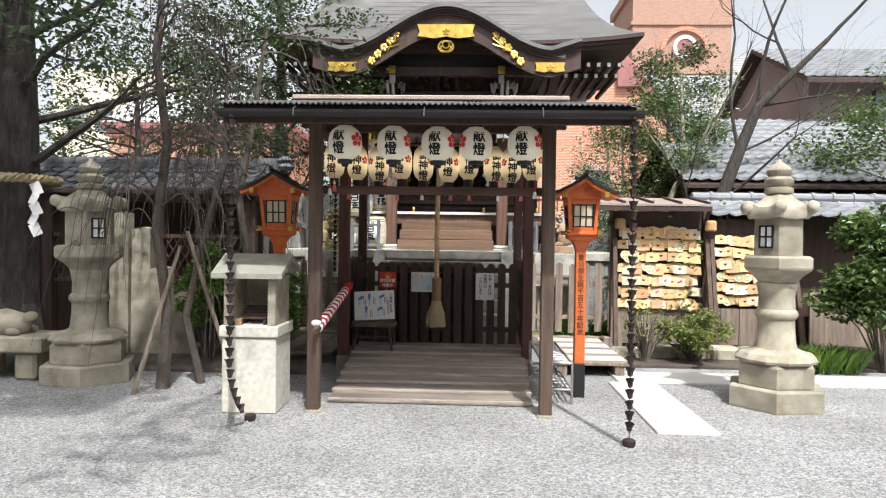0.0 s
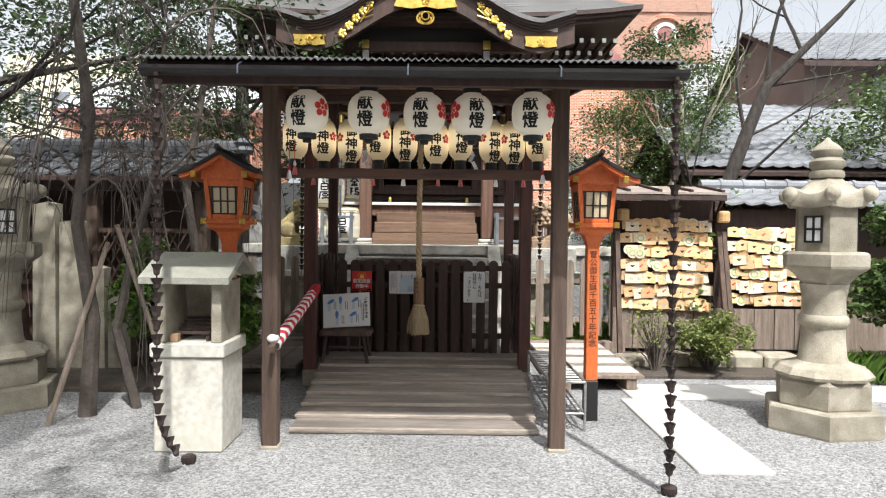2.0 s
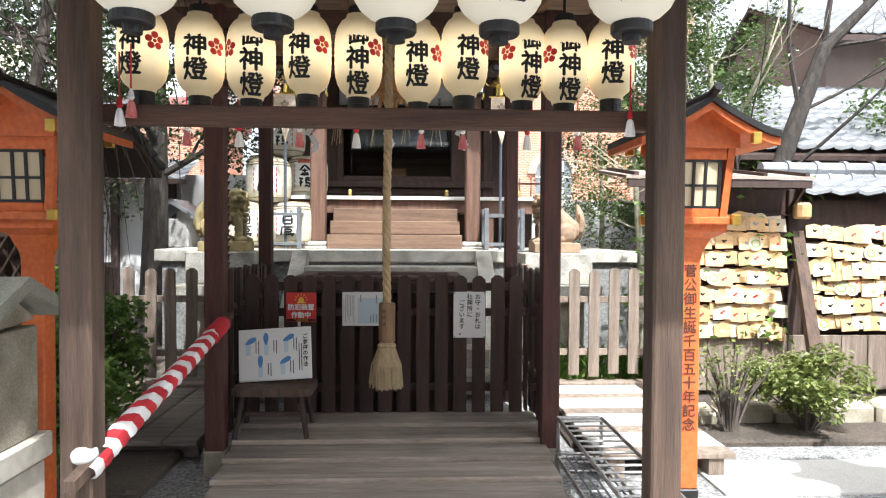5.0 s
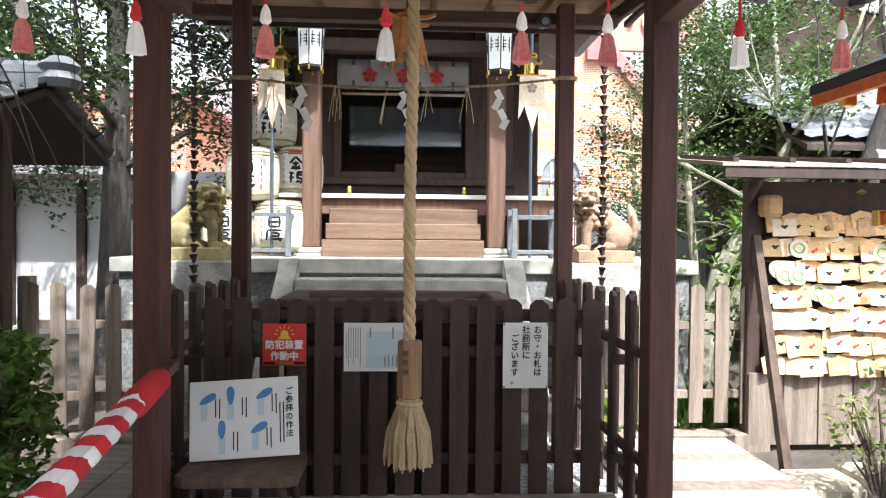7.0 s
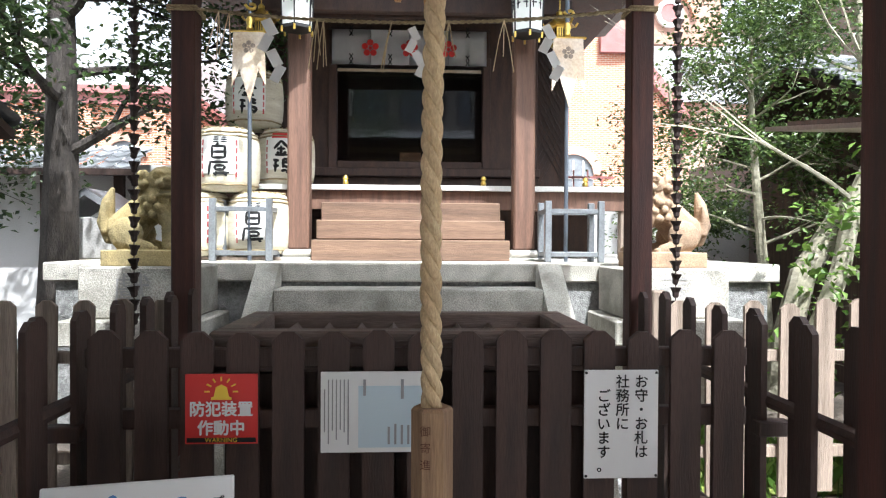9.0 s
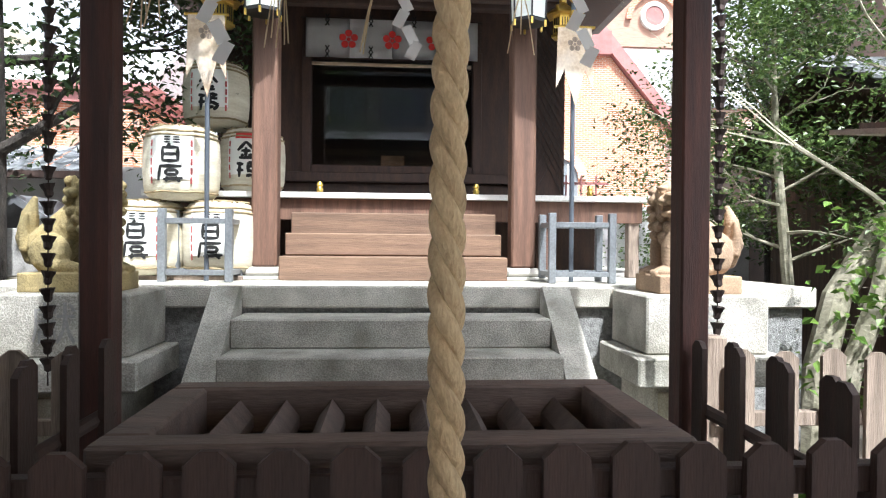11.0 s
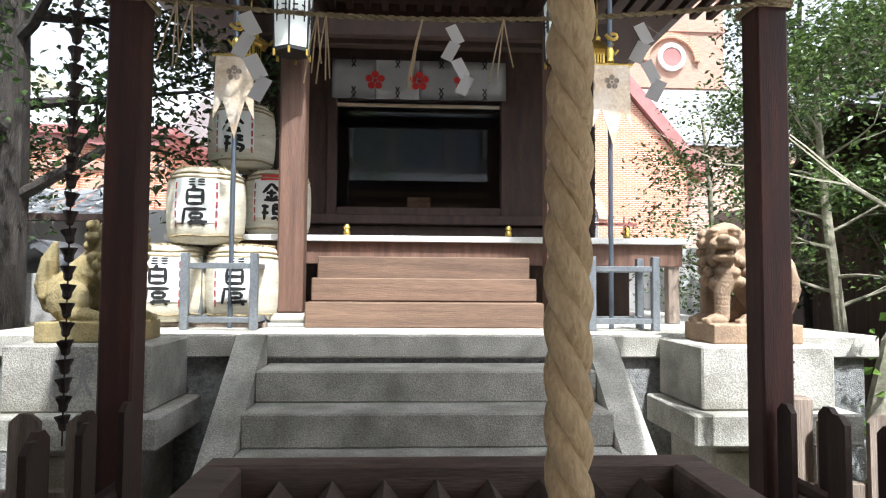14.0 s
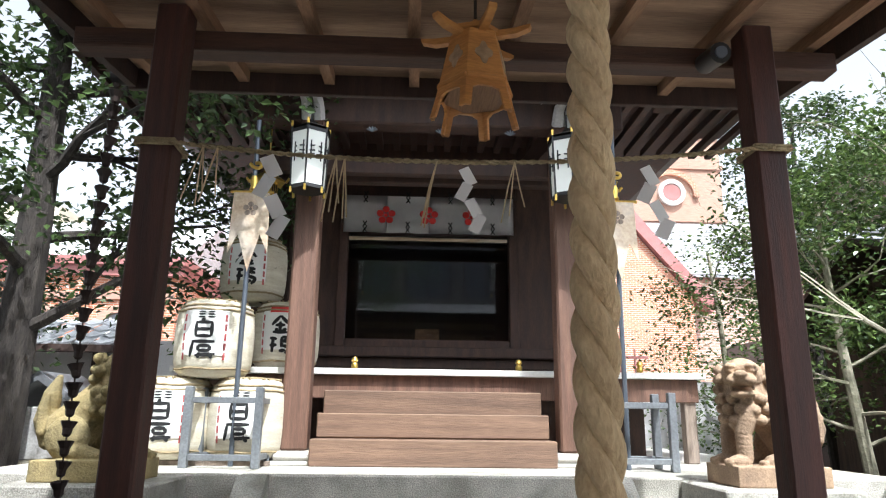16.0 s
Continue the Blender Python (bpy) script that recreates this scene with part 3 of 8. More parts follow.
for nm, xs in (("west", [-2.93 + i * 0.185 for i in range(8)]), ("east", [0.98 + i * 0.19 for i in range(7)])):
    f = thing("picket_fence", sum(xs) / len(xs), 10.2, 0.2, "weathered silvery wooden picket fence", "fence", "picket fences")
    for x in xs:
        piece("pale", PALE_G, f, pose(x, 10.17 + random.uniform(-0.005, 0.005), 0.235 + random.uniform(-0.015, 0.015), 0, random.uniform(-0.6, 0.6)))
    for z in (0.45, 0.95):
        bm = B()
        box(bm, xs[0] - 0.1, xs[-1] + 0.1, 10.185, 10.225, z - 0.03, z + 0.03, 0.004)
        part("rail", bm, M_greywood, f)
    bm = B()
    box(bm, xs[0] - 0.15, xs[-1] + 0.15, 10.1, 10.26, 0.0, 0.18, 0.01)
    part("sill_beam", bm, M_greywood, f)
    for x in (xs[0] - 0.08, xs[-1] + 0.08):
        bm = B()
        box(bm, x - 0.045, x + 0.045, 10.22, 10.31, 0.0, 1.28, 0.006)
        part("post", bm, M_column if x > 2 else M_greywood, f)

# ---- offertory box ----
obx = thing("offertory_box", -0.41, 9.29, 0.2, "dark brown wooden offertory box with slatted top", "offertory box")
X0, X1, Y0, Y1, ZT = -1.04, 0.22, 8.957, 9.58, 1.245
bm = B()
box(bm, X0 + 0.04, X1 - 0.04, Y0 + 0.03, Y1 - 0.03, 0.0, ZT - 0.13, 0.01)
part("body", bm, M_dark, obx)
for a in ((X0, X1, Y0, Y0 + 0.085), (X0, X1, Y1 - 0.085, Y1)):
    bm = B()
    box(bm, *a, ZT - 0.13, ZT, 0.008)
    part("rim", bm, M_boxwood, obx)
for a in ((X0, X0 + 0.1, Y0 + 0.086, Y1 - 0.086), (X1 - 0.1, X1, Y0 + 0.086, Y1 - 0.086)):
    bm = B()
    box(bm, *a, ZT - 0.13, ZT, 0.008)
    part("rim", bm, M_boxwood, obx)
for i in range(8):
    x = X0 + 0.19 + i * 0.127
    bm = B()
    prism(bm, [(x - 0.038, ZT - 0.11), (x + 0.038, ZT - 0.11), (x + 0.036, ZT - 0.08), (x, ZT - 0.035), (x - 0.036, ZT - 0.08)], "y", Y0 + 0.087, Y1 - 0.087)
    part("slat", bm, M_boxwood, obx)

# ---- stone platform, stairs ----
PT = 1.355
plat = thing("stone_platform", -0.4, 14, 0, "raised granite platform with pebbled sides and sunlit top", "platform", kind="structure")
bm = B()
for a, b in ((-3.3, -1.62), (-1.62, 0.81), (0.81, 2.66)):
    box(bm, a + 0.002, b - 0.002, 12.2, 13.0, PT - 0.15, PT, 0.012)
part("coping", bm, M_stone, plat)
bm = B()
for i in range(5):
    for j in range(6):
        box(bm, -3.3 + j * 1.0, -2.303 + j * 1.0 - (0.04 if j == 5 else 0), 13.003 + i * 0.8, 13.8 + i * 0.8, PT - 0.15, PT - 0.002, 0.006)
part("paving", bm, M_paving, plat)
bm = B()
box(bm, -3.22, 2.58, 12.255, 17, 0, PT - 0.15)
part("plinth", bm, M_roughstone, plat)
stair = thing("stone_stairs", -0.4, 11.4, 0, "grey granite steps between sloping cheek stones", "stairs", kind="structure")
for i in range(6):
    yt, z = 12.2 - 0.33 * i, PT - 0.15 * 0 - 0.187 * (i + 1)
    bm = B()
    box(bm, -1.43, 0.61, yt - 0.36, yt + 0.06, z - 0.185, z, 0.01)
    part("step", bm, M_stone, stair)
for x0, x1 in ((-1.61, -1.432), (0.612, 0.80)):
    bm = B()
    prism(bm, [(12.19, 0.0), (12.19, PT - 0.002), (12.12, PT + 0.0), (10.62, 0.2), (10.55, 0.0)], "x", x0, x1)
    part("cheek_stone", bm, M_stone, stair)

# ---- shrine hall ----
hall = thing("shrine_hall", -0.4, 15, PT, "dark timber shrine hall with curved gable and copper roof", "shrine")
CX = -0.40
ENG = 2.09
for x in (-1.44, 0.655):
    bm = B()
    box(bm, x - 0.1, x + 0.1, 13.0, 13.2, PT + 0.1, 4.75, 0.018)
    part("column", bm, M_column, hall)
    bm = B()
    box(bm, x - 0.19, x + 0.19, 12.92, 13.28, PT, PT + 0.03, 0.008)
    box(bm, x - 0.15, x + 0.15, 12.95, 13.25, PT + 0.03, PT + 0.1, 0.025)
    part("base_stone", bm, M_slab, hall)
for i, (y, z) in enumerate(((12.86, 1.545), (13.05, 1.73), (13.24, 1.905))):
    bm = B()
    box(bm, CX - 0.9 + 0.02 * i, CX + 0.9 - 0.02 * i, y, y + 0.3, PT if i == 0 else z - 0.18, z, 0.008)
    part("step", bm, M_step, hall)
bm = B()
box(bm, -2.55, 1.9, 13.44, 14.95, ENG - 0.05, ENG, 0.004)
part("veranda_floor", bm, M_white, hall, "pale veranda edge")
bm = B()
box(bm, -2.5, 1.85, 13.5, 13.56, ENG - 0.24, ENG - 0.052, 0.004)
part("veranda_beam", bm, M_column, hall)
for x in (-2.4, -1.75, 0.95, 1.78):
    bm = B()
    box(bm, x - 0.05, x + 0.05, 13.52, 13.62, PT, ENG - 0.05, 0.006)
    part("veranda_post", bm, M_greywood if x > 1.5 else M_column, hall)
bm = B()
box(bm, -2.4, 1.75, 14.6, 14.66, PT, ENG - 0.05)
part("underfloor_board", bm, M_shrine, hall)
for x in (-1.05, 0.32, 1.35):
    bm = B()
    lathe(bm, [(0.0, 0), (0.026, 0.004), (0.03, 0.03), (0.018, 0.05), (0.03, 0.065), (0.02, 0.09), (0.0, 0.1)], x, 13.47, ENG, 10)
    part("brass_finial", bm, M_gold, hall, smooth=True)
# front wall with the glazed doorway
WY = 14.95
DX0, DX1, DZ0, DZ1 = -1.30, 0.46, 2.50, 3.66
for a in ((-2.3, DX0 - 0.09, ENG, 5.2), (DX1 + 0.09, 1.5, ENG, 5.2), (DX0 - 0.088, DX1 + 0.088, ENG, DZ0 - 0.09), (DX0 - 0.088, DX1 + 0.088, DZ1 + 0.09, 5.2)):
    bm = B()
    box(bm, a[0], a[1], WY, WY + 0.12, a[2], a[3])
    part("wall_panel", bm, M_shrine, hall)
for a in ((DX0 - 0.1, DX0, DZ0 - 0.1, DZ1 + 0.1), (DX1, DX1 + 0.1, DZ0 - 0.1, DZ1 + 0.1)):
    bm = B()
    box(bm, a[0], a[1], WY - 0.05, WY + 0.1, a[2], a[3], 0.008)
    part("door_jamb", bm, M_shrine, hall)
for a in ((DZ0 - 0.1, DZ0), (DZ1, DZ1 + 0.1)):
    bm = B()
    box(bm, DX0 + 0.002, DX1 - 0.002, WY - 0.045, WY + 0.1, a[0], a[1], 0.008)
    part("door_rail", bm, M_shrine, hall)
bm = B()
box(bm, DX0, DX1, WY + 0.03, WY + 0.036, DZ0, DZ1)
g = part("pane", bm, M_glass, hall, "dark glass pane reflecting the yard")
for z in (2.2, 2.31):
    bm = B()
    box(bm, -1.95, 1.15, WY - 0.05 - (z - 2.2), WY - 0.002, z, z + 0.1, 0.008)
    part("threshold_board", bm, M_shrine, hall)
for x in (-1.86, 1.06):
    bm = B()
    box(bm, x - 0.07, x + 0.07, WY - 0.06, WY - 0.004, ENG, 4.9, 0.01)
    part("wall_post", bm, M_shrine, hall)
# lattice panels beside the doorway
for x0, x1 in ((-2.3, -1.94), (1.14, 1.5)):
    bm = B()
    w = x1 - x0
    for k in range(-14, 16):
        for s in (1, -1):
            za = 2.45 + k * 0.12
            m = Matrix.Translation(((x0 + x1) / 2, WY - 0.02 - 0.008 * s, za + 0.06)) @ Matrix.Rotation(radians(s * 62), 4, "Y")
            if 2.5 < za + 0.06 < 4.1:
                box(bm, -w / 2 / math.cos(radians(62)) * 0.98, w / 2 / math.cos(radians(62)) * 0.98, -0.006, 0.006, -0.006, 0.006, 0, m)
    part("lattice", bm, M_dark, hall)
    for a in ((x0, x1, 2.1, 2.16), (x0, x1, 4.45, 4.52)):
        bm = B()
        box(bm, a[0], a[1], WY - 0.05, WY - 0.003, a[2], a[3], 0.006)
        part("lattice_rail", bm, M_shrine, hall)
# closed room behind the glass; its dimness is put into near-black boards
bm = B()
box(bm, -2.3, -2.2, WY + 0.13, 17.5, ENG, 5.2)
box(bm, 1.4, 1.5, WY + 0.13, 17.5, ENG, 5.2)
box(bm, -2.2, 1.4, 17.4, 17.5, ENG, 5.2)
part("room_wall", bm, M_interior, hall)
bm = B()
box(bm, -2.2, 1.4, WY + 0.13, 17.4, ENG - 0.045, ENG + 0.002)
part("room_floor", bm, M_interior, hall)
bm = B()
box(bm, -2.3, 1.5, 13.3, 17.5, 5.2, 5.28)
part("hall_ceiling", bm, M_shrine, hall)
# beams over the columns
bm = B()
box(bm, -1.95, 1.17, 13.0, 13.2, 4.08, 4.34, 0.015)
part("rainbow_beam", bm, M_shrine, hall)
for x in (-1.44, 0.655):
    bm = B()
    prism(bm, [(x - 0.34, 4.75), (x - 0.3, 4.65), (x - 0.12, 4.56), (x + 0.12, 4.56), (x + 0.3, 4.65), (x + 0.34, 4.75)], "y", 12.98, 13.22)
    part("bracket", bm, M_shrine, hall)
    bm = B()
    for s in (-1, 1):
        tube(bm, [(x + s * (0.14 + 0.1 * k / 8), 12.96 - 0.01 * k, 4.38 + 0.1 * math.sin(k * 0.9)) for k in range(9)], [0.045 - 0.003 * k for k in range(9)], 6)
        tube(bm, [(x + s * 0.05, 13.0 - 0.055 * k, 4.10 + 0.035 * k + 0.05 * math.sin(k)) for k in range(9)], [0.05 - 0.003 * k for k in range(9)], 6)
    part("carved_nosing", bm, M_whitewall, hall, "white painted carved beam nose", True)
    bm = B()
    prism(bm, [(13.2, 4.00), (14.95, 4.30), (14.95, 4.52), (13.2, 4.24)], "x", x - 0.07, x + 0.07)
    part("tie_beam", bm, M_shrine, hall)
bm = B()
rnd = random.Random(4)
for k in range(60):
    u = rnd.uniform(-1, 1)
    x = CX + u * 0.62
    z = 4.38 + (1 - u * u) * rnd.uniform(0.02, 0.32)
    ball(bm, x, 13.05 + rnd.uniform(-0.03, 0.03), z, rnd.uniform(0.03, 0.075), 0.045, rnd.uniform(0.02, 0.045), 1)
part("carved_panel", bm, M_shrine, hall, "carved openwork panel above the beam", True)
bm = B()
box(bm, -1.95, 1.17, 13.3, 13.4, 3.75, 3.90, 0.01)
box(bm, -2.1, 1.3, 14.0, 14.12, 3.92, 4.10, 0.01)
part("inner_beam", bm, M_shrine, hall)
for x in (-0.95, -0.38, 0.2):
    bm = B()
    for k in range(5):
        a = math.pi * (0.15 + 0.7 * k / 4)
        tube(bm, [(x, 12.985, 4.00), (x + 0.05 * math.cos(a), 12.98, 4.00 + 0.04 * math.sin(a))], 0.008, 5)
    part("beam_fitting", bm, M_iron, hall)

# curved gable
KX0, KX1, KY = -2.70, 1.90, 11.85


def kara(u):
    """Height of the gable's lower outline at u from -1 to 1."""
    a = abs(u)
    bell = 0.5 * (1 + math.cos(math.pi * min(1, a / 0.80)))
    return 4.64 + 0.74 * bell + 0.16 * max(0, a - 0.78) / 0.22


def kara_band(bm, y0, y1, lo, hi, n=56, u0=-1.0, u1=1.0):
    P = []
    for i in range(n + 1):
        u = u0 + (u1 - u0) * i / n
        x, z = CX + u * (KX1 - KX0) / 2, kara(u)
        P.append([bm.verts.new((x, y0, z + lo)), bm.verts.new((x, y1, z + lo)), bm.verts.new((x, y1, z + hi)), bm.verts.new((x, y0, z + hi))])
    for a, b in zip(P, P[1:]):
        for k in range(4):
            bm.faces.new((a[k], a[(k + 1) % 4], b[(k + 1) % 4], b[k]))
    bm.faces.new(P[0])
    bm.faces.new(P[-1][::-1])


bm = B()
kara_band(bm, KY + 0.06, KY + 0.14, -0.30, 0.0)
part("barge_board", bm, M_shrine, hall, smooth=True)
for k in range(4):
    bm = B()
    kara_band(bm, KY + 0.05 - 0.03 * k, KY + 0.3, -0.02 + 0.035 * k, 0.012 + 0.035 * k)
    part("eave_layer", bm, M_dark, hall, smooth=True)
bm = B()
kara_band(bm, KY - 0.08, 14.6, 0.122, 0.19)
part("gable_roof_sheet", bm, M_copper, hall, smooth=True)
bm = B()
kara_band(bm, KY + 0.31, 14.0, -0.05, 0.02)
part("gable_soffit", bm, M_shrine, hall, smooth=True)
# dark sheet stands in for the shade within the gable recess
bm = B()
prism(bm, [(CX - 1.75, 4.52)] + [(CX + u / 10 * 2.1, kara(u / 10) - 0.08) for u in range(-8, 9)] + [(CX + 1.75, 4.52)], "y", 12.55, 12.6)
part("gable_panel", bm, M_recess_shade, hall)
bm = B()
box(bm, CX - 1.9, CX + 1.9, 12.45, 12.6, 4.5, 4.66, 0.01)
part("gable_beam", bm, M_shrine, hall)
for s in (-1, 1):
    x = CX + s * 0.98
    bm = B()
    box(bm, x - 0.05, x + 0.05, 12.4, 12.5, 4.36, 4.5, 0.006)
    part("strut_block", bm, M_greywall, hall)
# gilt fittings on the gable
def gilt_plate(cx, z, w, h, s=1):
    bm = B()
    prism(bm, [(cx - w / 2, z + h / 2), (cx + w / 2, z + h / 2), (cx + w / 2 * 0.92, z), (cx + w / 2, z - h / 2 * 0.7), (cx + w * 0.2, z - h / 2), (cx, z - h * 0.36), (cx - w * 0.2, z - h / 2), (cx - w / 2, z - h / 2 * 0.7), (cx - w / 2 * 0.92, z)], "y", KY + 0.02, KY + 0.045)
    for a in range(5):
        ball(bm, cx + 0.045 * math.sin(a * 1.2566), KY + 0.018, z + 0.045 * math.cos(a * 1.2566), 0.028, 0.015, 0.028, 1)
    ball(bm, cx, KY + 0.014, z, 0.018, 0.015, 0.018, 1)
    part("gilt_plate", bm, M_gold, hall, "gilt metal fitting")


gilt_plate(CX, 5.11, 0.98, 0.24)
gilt_plate(CX - 1.78, 4.5, 0.5, 0.17)
gilt_plate(CX + 1.78, 4.5, 0.5, 0.17)
bm = B()
for s in (-1, 1):
    tube(bm, [(CX + s * (0.02 + 0.11 * math.sin(a)), KY + 0.02, 4.84 + 0.1 * math.cos(a) * (1 if a < 2 else 0.8)) for a in [k * 0.5 for k in range(11)]], 0.018, 6)
tube(bm, [(CX + 0.06 * math.sin(a), KY + 0.015, 4.88 + 0.06 * math.cos(a)) for a in [k * 0.63 for k in range(11)]], 0.014, 6)
part("gilt_pendant", bm, M_gold, hall, "gilt openwork pendant", True)
for s in (-1, 1):
    bm = B()
    fl = random.Random(31)
    for k in range(9):
        fx, fz = CX + s * (0.86 + 0.052 * k + 0.05 * (k % 2)), 5.06 - 0.058 * k - 0.04 * (k % 2)
        for q in range(5):
            ball(bm, fx + 0.042 * math.sin(q * 1.2566 + k), KY + 0.03, fz + 0.042 * math.cos(q * 1.2566 + k), 0.031, 0.018, 0.031, 1)
        ball(bm, fx, KY + 0.018, fz, 0.016, 0.014, 0.016, 1)
    for q in range(3):
        tube(bm, [(CX + s * (0.8 + 0.2 * v + 0.07 * q * v), KY + 0.035, 5.1 - 0.32 * v - 0.1 * q * (1 - v)) for v in (0, 0.3, 0.6, 1.0)], 0.009, 5)
    part("gilt_spray", bm, M_gold, hall, "gilt cast flower spray", True)
    bm = B()
    box(bm, CX + s * 0.98 - 0.06, CX + s * 0.98 + 0.06, 12.38, 12.4, 4.52, 4.66, 0.004)
    part("gilt_cap", bm, M_gold, hall)
# main roof: a concave hipped sheet
EX0, EX1, EY, EZ = -3.72, 3.05, 12.25, 5.06


def main_roof(bm, lift, drop):
    rows = []
    for i in range(13):
        v = i / 12
        z = EZ + lift + 3.6 * (0.35 * v + 0.65 * v * v)
        inset = 1.25 * (1 - (1 - v) ** 2.6) * 0.55 + 0.35 * v
        y = EY + 3.4 * v
        rows.append([bm.verts.new((EX0 + inset + (EX1 - EX0 - 2 * inset) * k / 14, y, z + (0.16 * abs(k / 7 - 1) ** 3) * (1 - v))) for k in range(15)])
        rows[-1] += [bm.verts.new((EX0 + inset + (EX1 - EX0 - 2 * inset) * k / 14, 2 * 15.45 - y + 0.001, z + (0.16 * abs(k / 7 - 1) ** 3) * (1 - v))) for k in range(14, -1, -1)]
    for a, b in zip(rows, rows[1:]):
        for k in range(30):
            bm.faces.new((a[k], a[(k + 1) % 30], b[(k + 1) % 30], b[k]))
    return rows


bm = B()
rows = main_roof(bm, 0.0, 0)
bm.faces.new(rows[0][::-1])
bm.faces.new(rows[-1])
part("main_roof_sheet", bm, M_copper, hall, smooth=True)
for k in range(26):
    v = 0.03 + k * 0.035
    z = EZ + 3.6 * (0.35 * v + 0.65 * v * v) + 0.006
    inset = 1.25 * (1 - (1 - v) ** 2.6) * 0.55 + 0.35 * v
    bm = B()
    box(bm, EX0 + inset, EX1 - inset, EY + 3.4 * v - 0.012, EY + 3.4 * v + 0.012, z - 0.01, z + 0.008)
    part("roof_seam", bm, M_copper, hall)
bm = B()
for k, (a, h) in enumerate(((0.0, 0.0), (0.06, -0.06), (0.13, -0.12))):
    P = []
    for i in range(15):
        u = i / 7 - 1
        x = CX + (EX0 + EX1) / 2 * 0 + (EX0 + EX1) / 2 - CX + u * ((EX1 - EX0) / 2 - a)
        z = EZ + 0.16 * abs(u) ** 3 + h
        P.append([bm.verts.new((x, EY + a, z - 0.065)), bm.verts.new((x, EY + a + 1.6, z - 0.065)), bm.verts.new((x, EY + a + 1.6, z - 0.004)), bm.verts.new((x, EY + a, z - 0.004))])
    for p, q in zip(P, P[1:]):
        for j in range(4):
            bm.faces.new((p[j], p[(j + 1) % 4], q[(j + 1) % 4], q[j]))
    bm.faces.new(P[0])
    bm.faces.new(P[-1][::-1])
part("eave_board", bm, M_dark, hall)
for row, (dy, dz) in enumerate(((0.35, -0.28), (0.6, -0.42))):
    for i in range(34):
        x = EX0 + 0.35 + i * (EX1 - EX0 - 0.7) / 33
        if abs(x - CX) < 2.2 and row == 0:
            continue
        bm = B()
        box(bm, x - 0.035, x + 0.035, EY + dy, EY + dy + 1.9, EZ + dz - 0.08, EZ + dz, 0.004)
        r = part("rafter", bm, M_shrine, hall)
        bm = B()
        box(bm, x - 0.03, x + 0.03, EY + dy - 0.006, EY + dy - 0.001, EZ + dz - 0.075, EZ + dz - 0.005)
        part("rafter_tip", bm, M_white, r, "white painted rafter end")
bm = B()
box(bm, EX0 + 0.6, EX1 - 0.6, EY + 0.9, 17.8, EZ - 0.34, EZ - 0.3)
part("eave_soffit", bm, M_shrine, hall)
for s, x in ((-1, CX - 1.9), (1, CX + 1.95)):
    bm = B()
    prism(bm, [(11.98, 4.62), (13.1, 4.3), (13.1, 4.55), (11.98, 4.85)], "x", x - 0.08, x + 0.08)
    part("gable_arm", bm, M_shrine, hall)
    bm = B()
    prism(bm, [(11.93, 4.85), (11.89, 4.7), (11.97, 4.56), (12.09, 4.6), (12.09, 4.85)], "x", x - 0.09, x + 0.09)
    part("arm_end", bm, M_greywall, hall)

# ---- paper lanterns under the porch ----
def plum(bm, x, y, z, r, t=0.003, bend=None):
    """Five round petals and a middle, as a flat crest in the xz plane."""
    for k in range(6):
        a = k * 2 * math.pi / 5
        cx, cz, rr = (x, z, r * 0.2) if k == 5 else (x + r * 0.62 * math.sin(a), z + r * 0.62 * math.cos(a), r * 0.36)
        vs = [bm.verts.new((cx + rr * math.cos(q * math.pi / 7), y, cz + rr * math.sin(q * math.pi / 7))) for q in range(14)]
        bm.faces.new(vs)


def lantern_profile(R, H, p):
    out = []
    for i in range(25):
        v = abs(i / 12 - 1)
        r = R * max(0.42 if p < 3 else 0.5, (1 - v ** p) ** 0.47)
        out.append((r * (1 - 0.016 * (i % 2)), (i / 24 - 0.5) * H))
    return out


def wrap(bm, prof, ang, off=0.005):
    """Lay flat writing round the lantern's belly, turned by ang."""
    for _ in range(4):
        long = [e for e in bm.edges if e.calc_length() > 0.014]
        if long:
            bmesh.ops.subdivide_edges(bm, edges=long, cuts=1)
            bmesh.ops.triangulate(bm, faces=bm.faces[:])
    for v in bm.verts:
        z = v.co.z
        rs = [r for r, h in prof]
        hs = [h for r, h in prof]
        R = float(np.interp(z, hs, rs)) + off
        a = ang + v.co.x / max(rs)
        v.co = Vector((R * math.sin(a), -R * math.cos(a), z))
    return bm


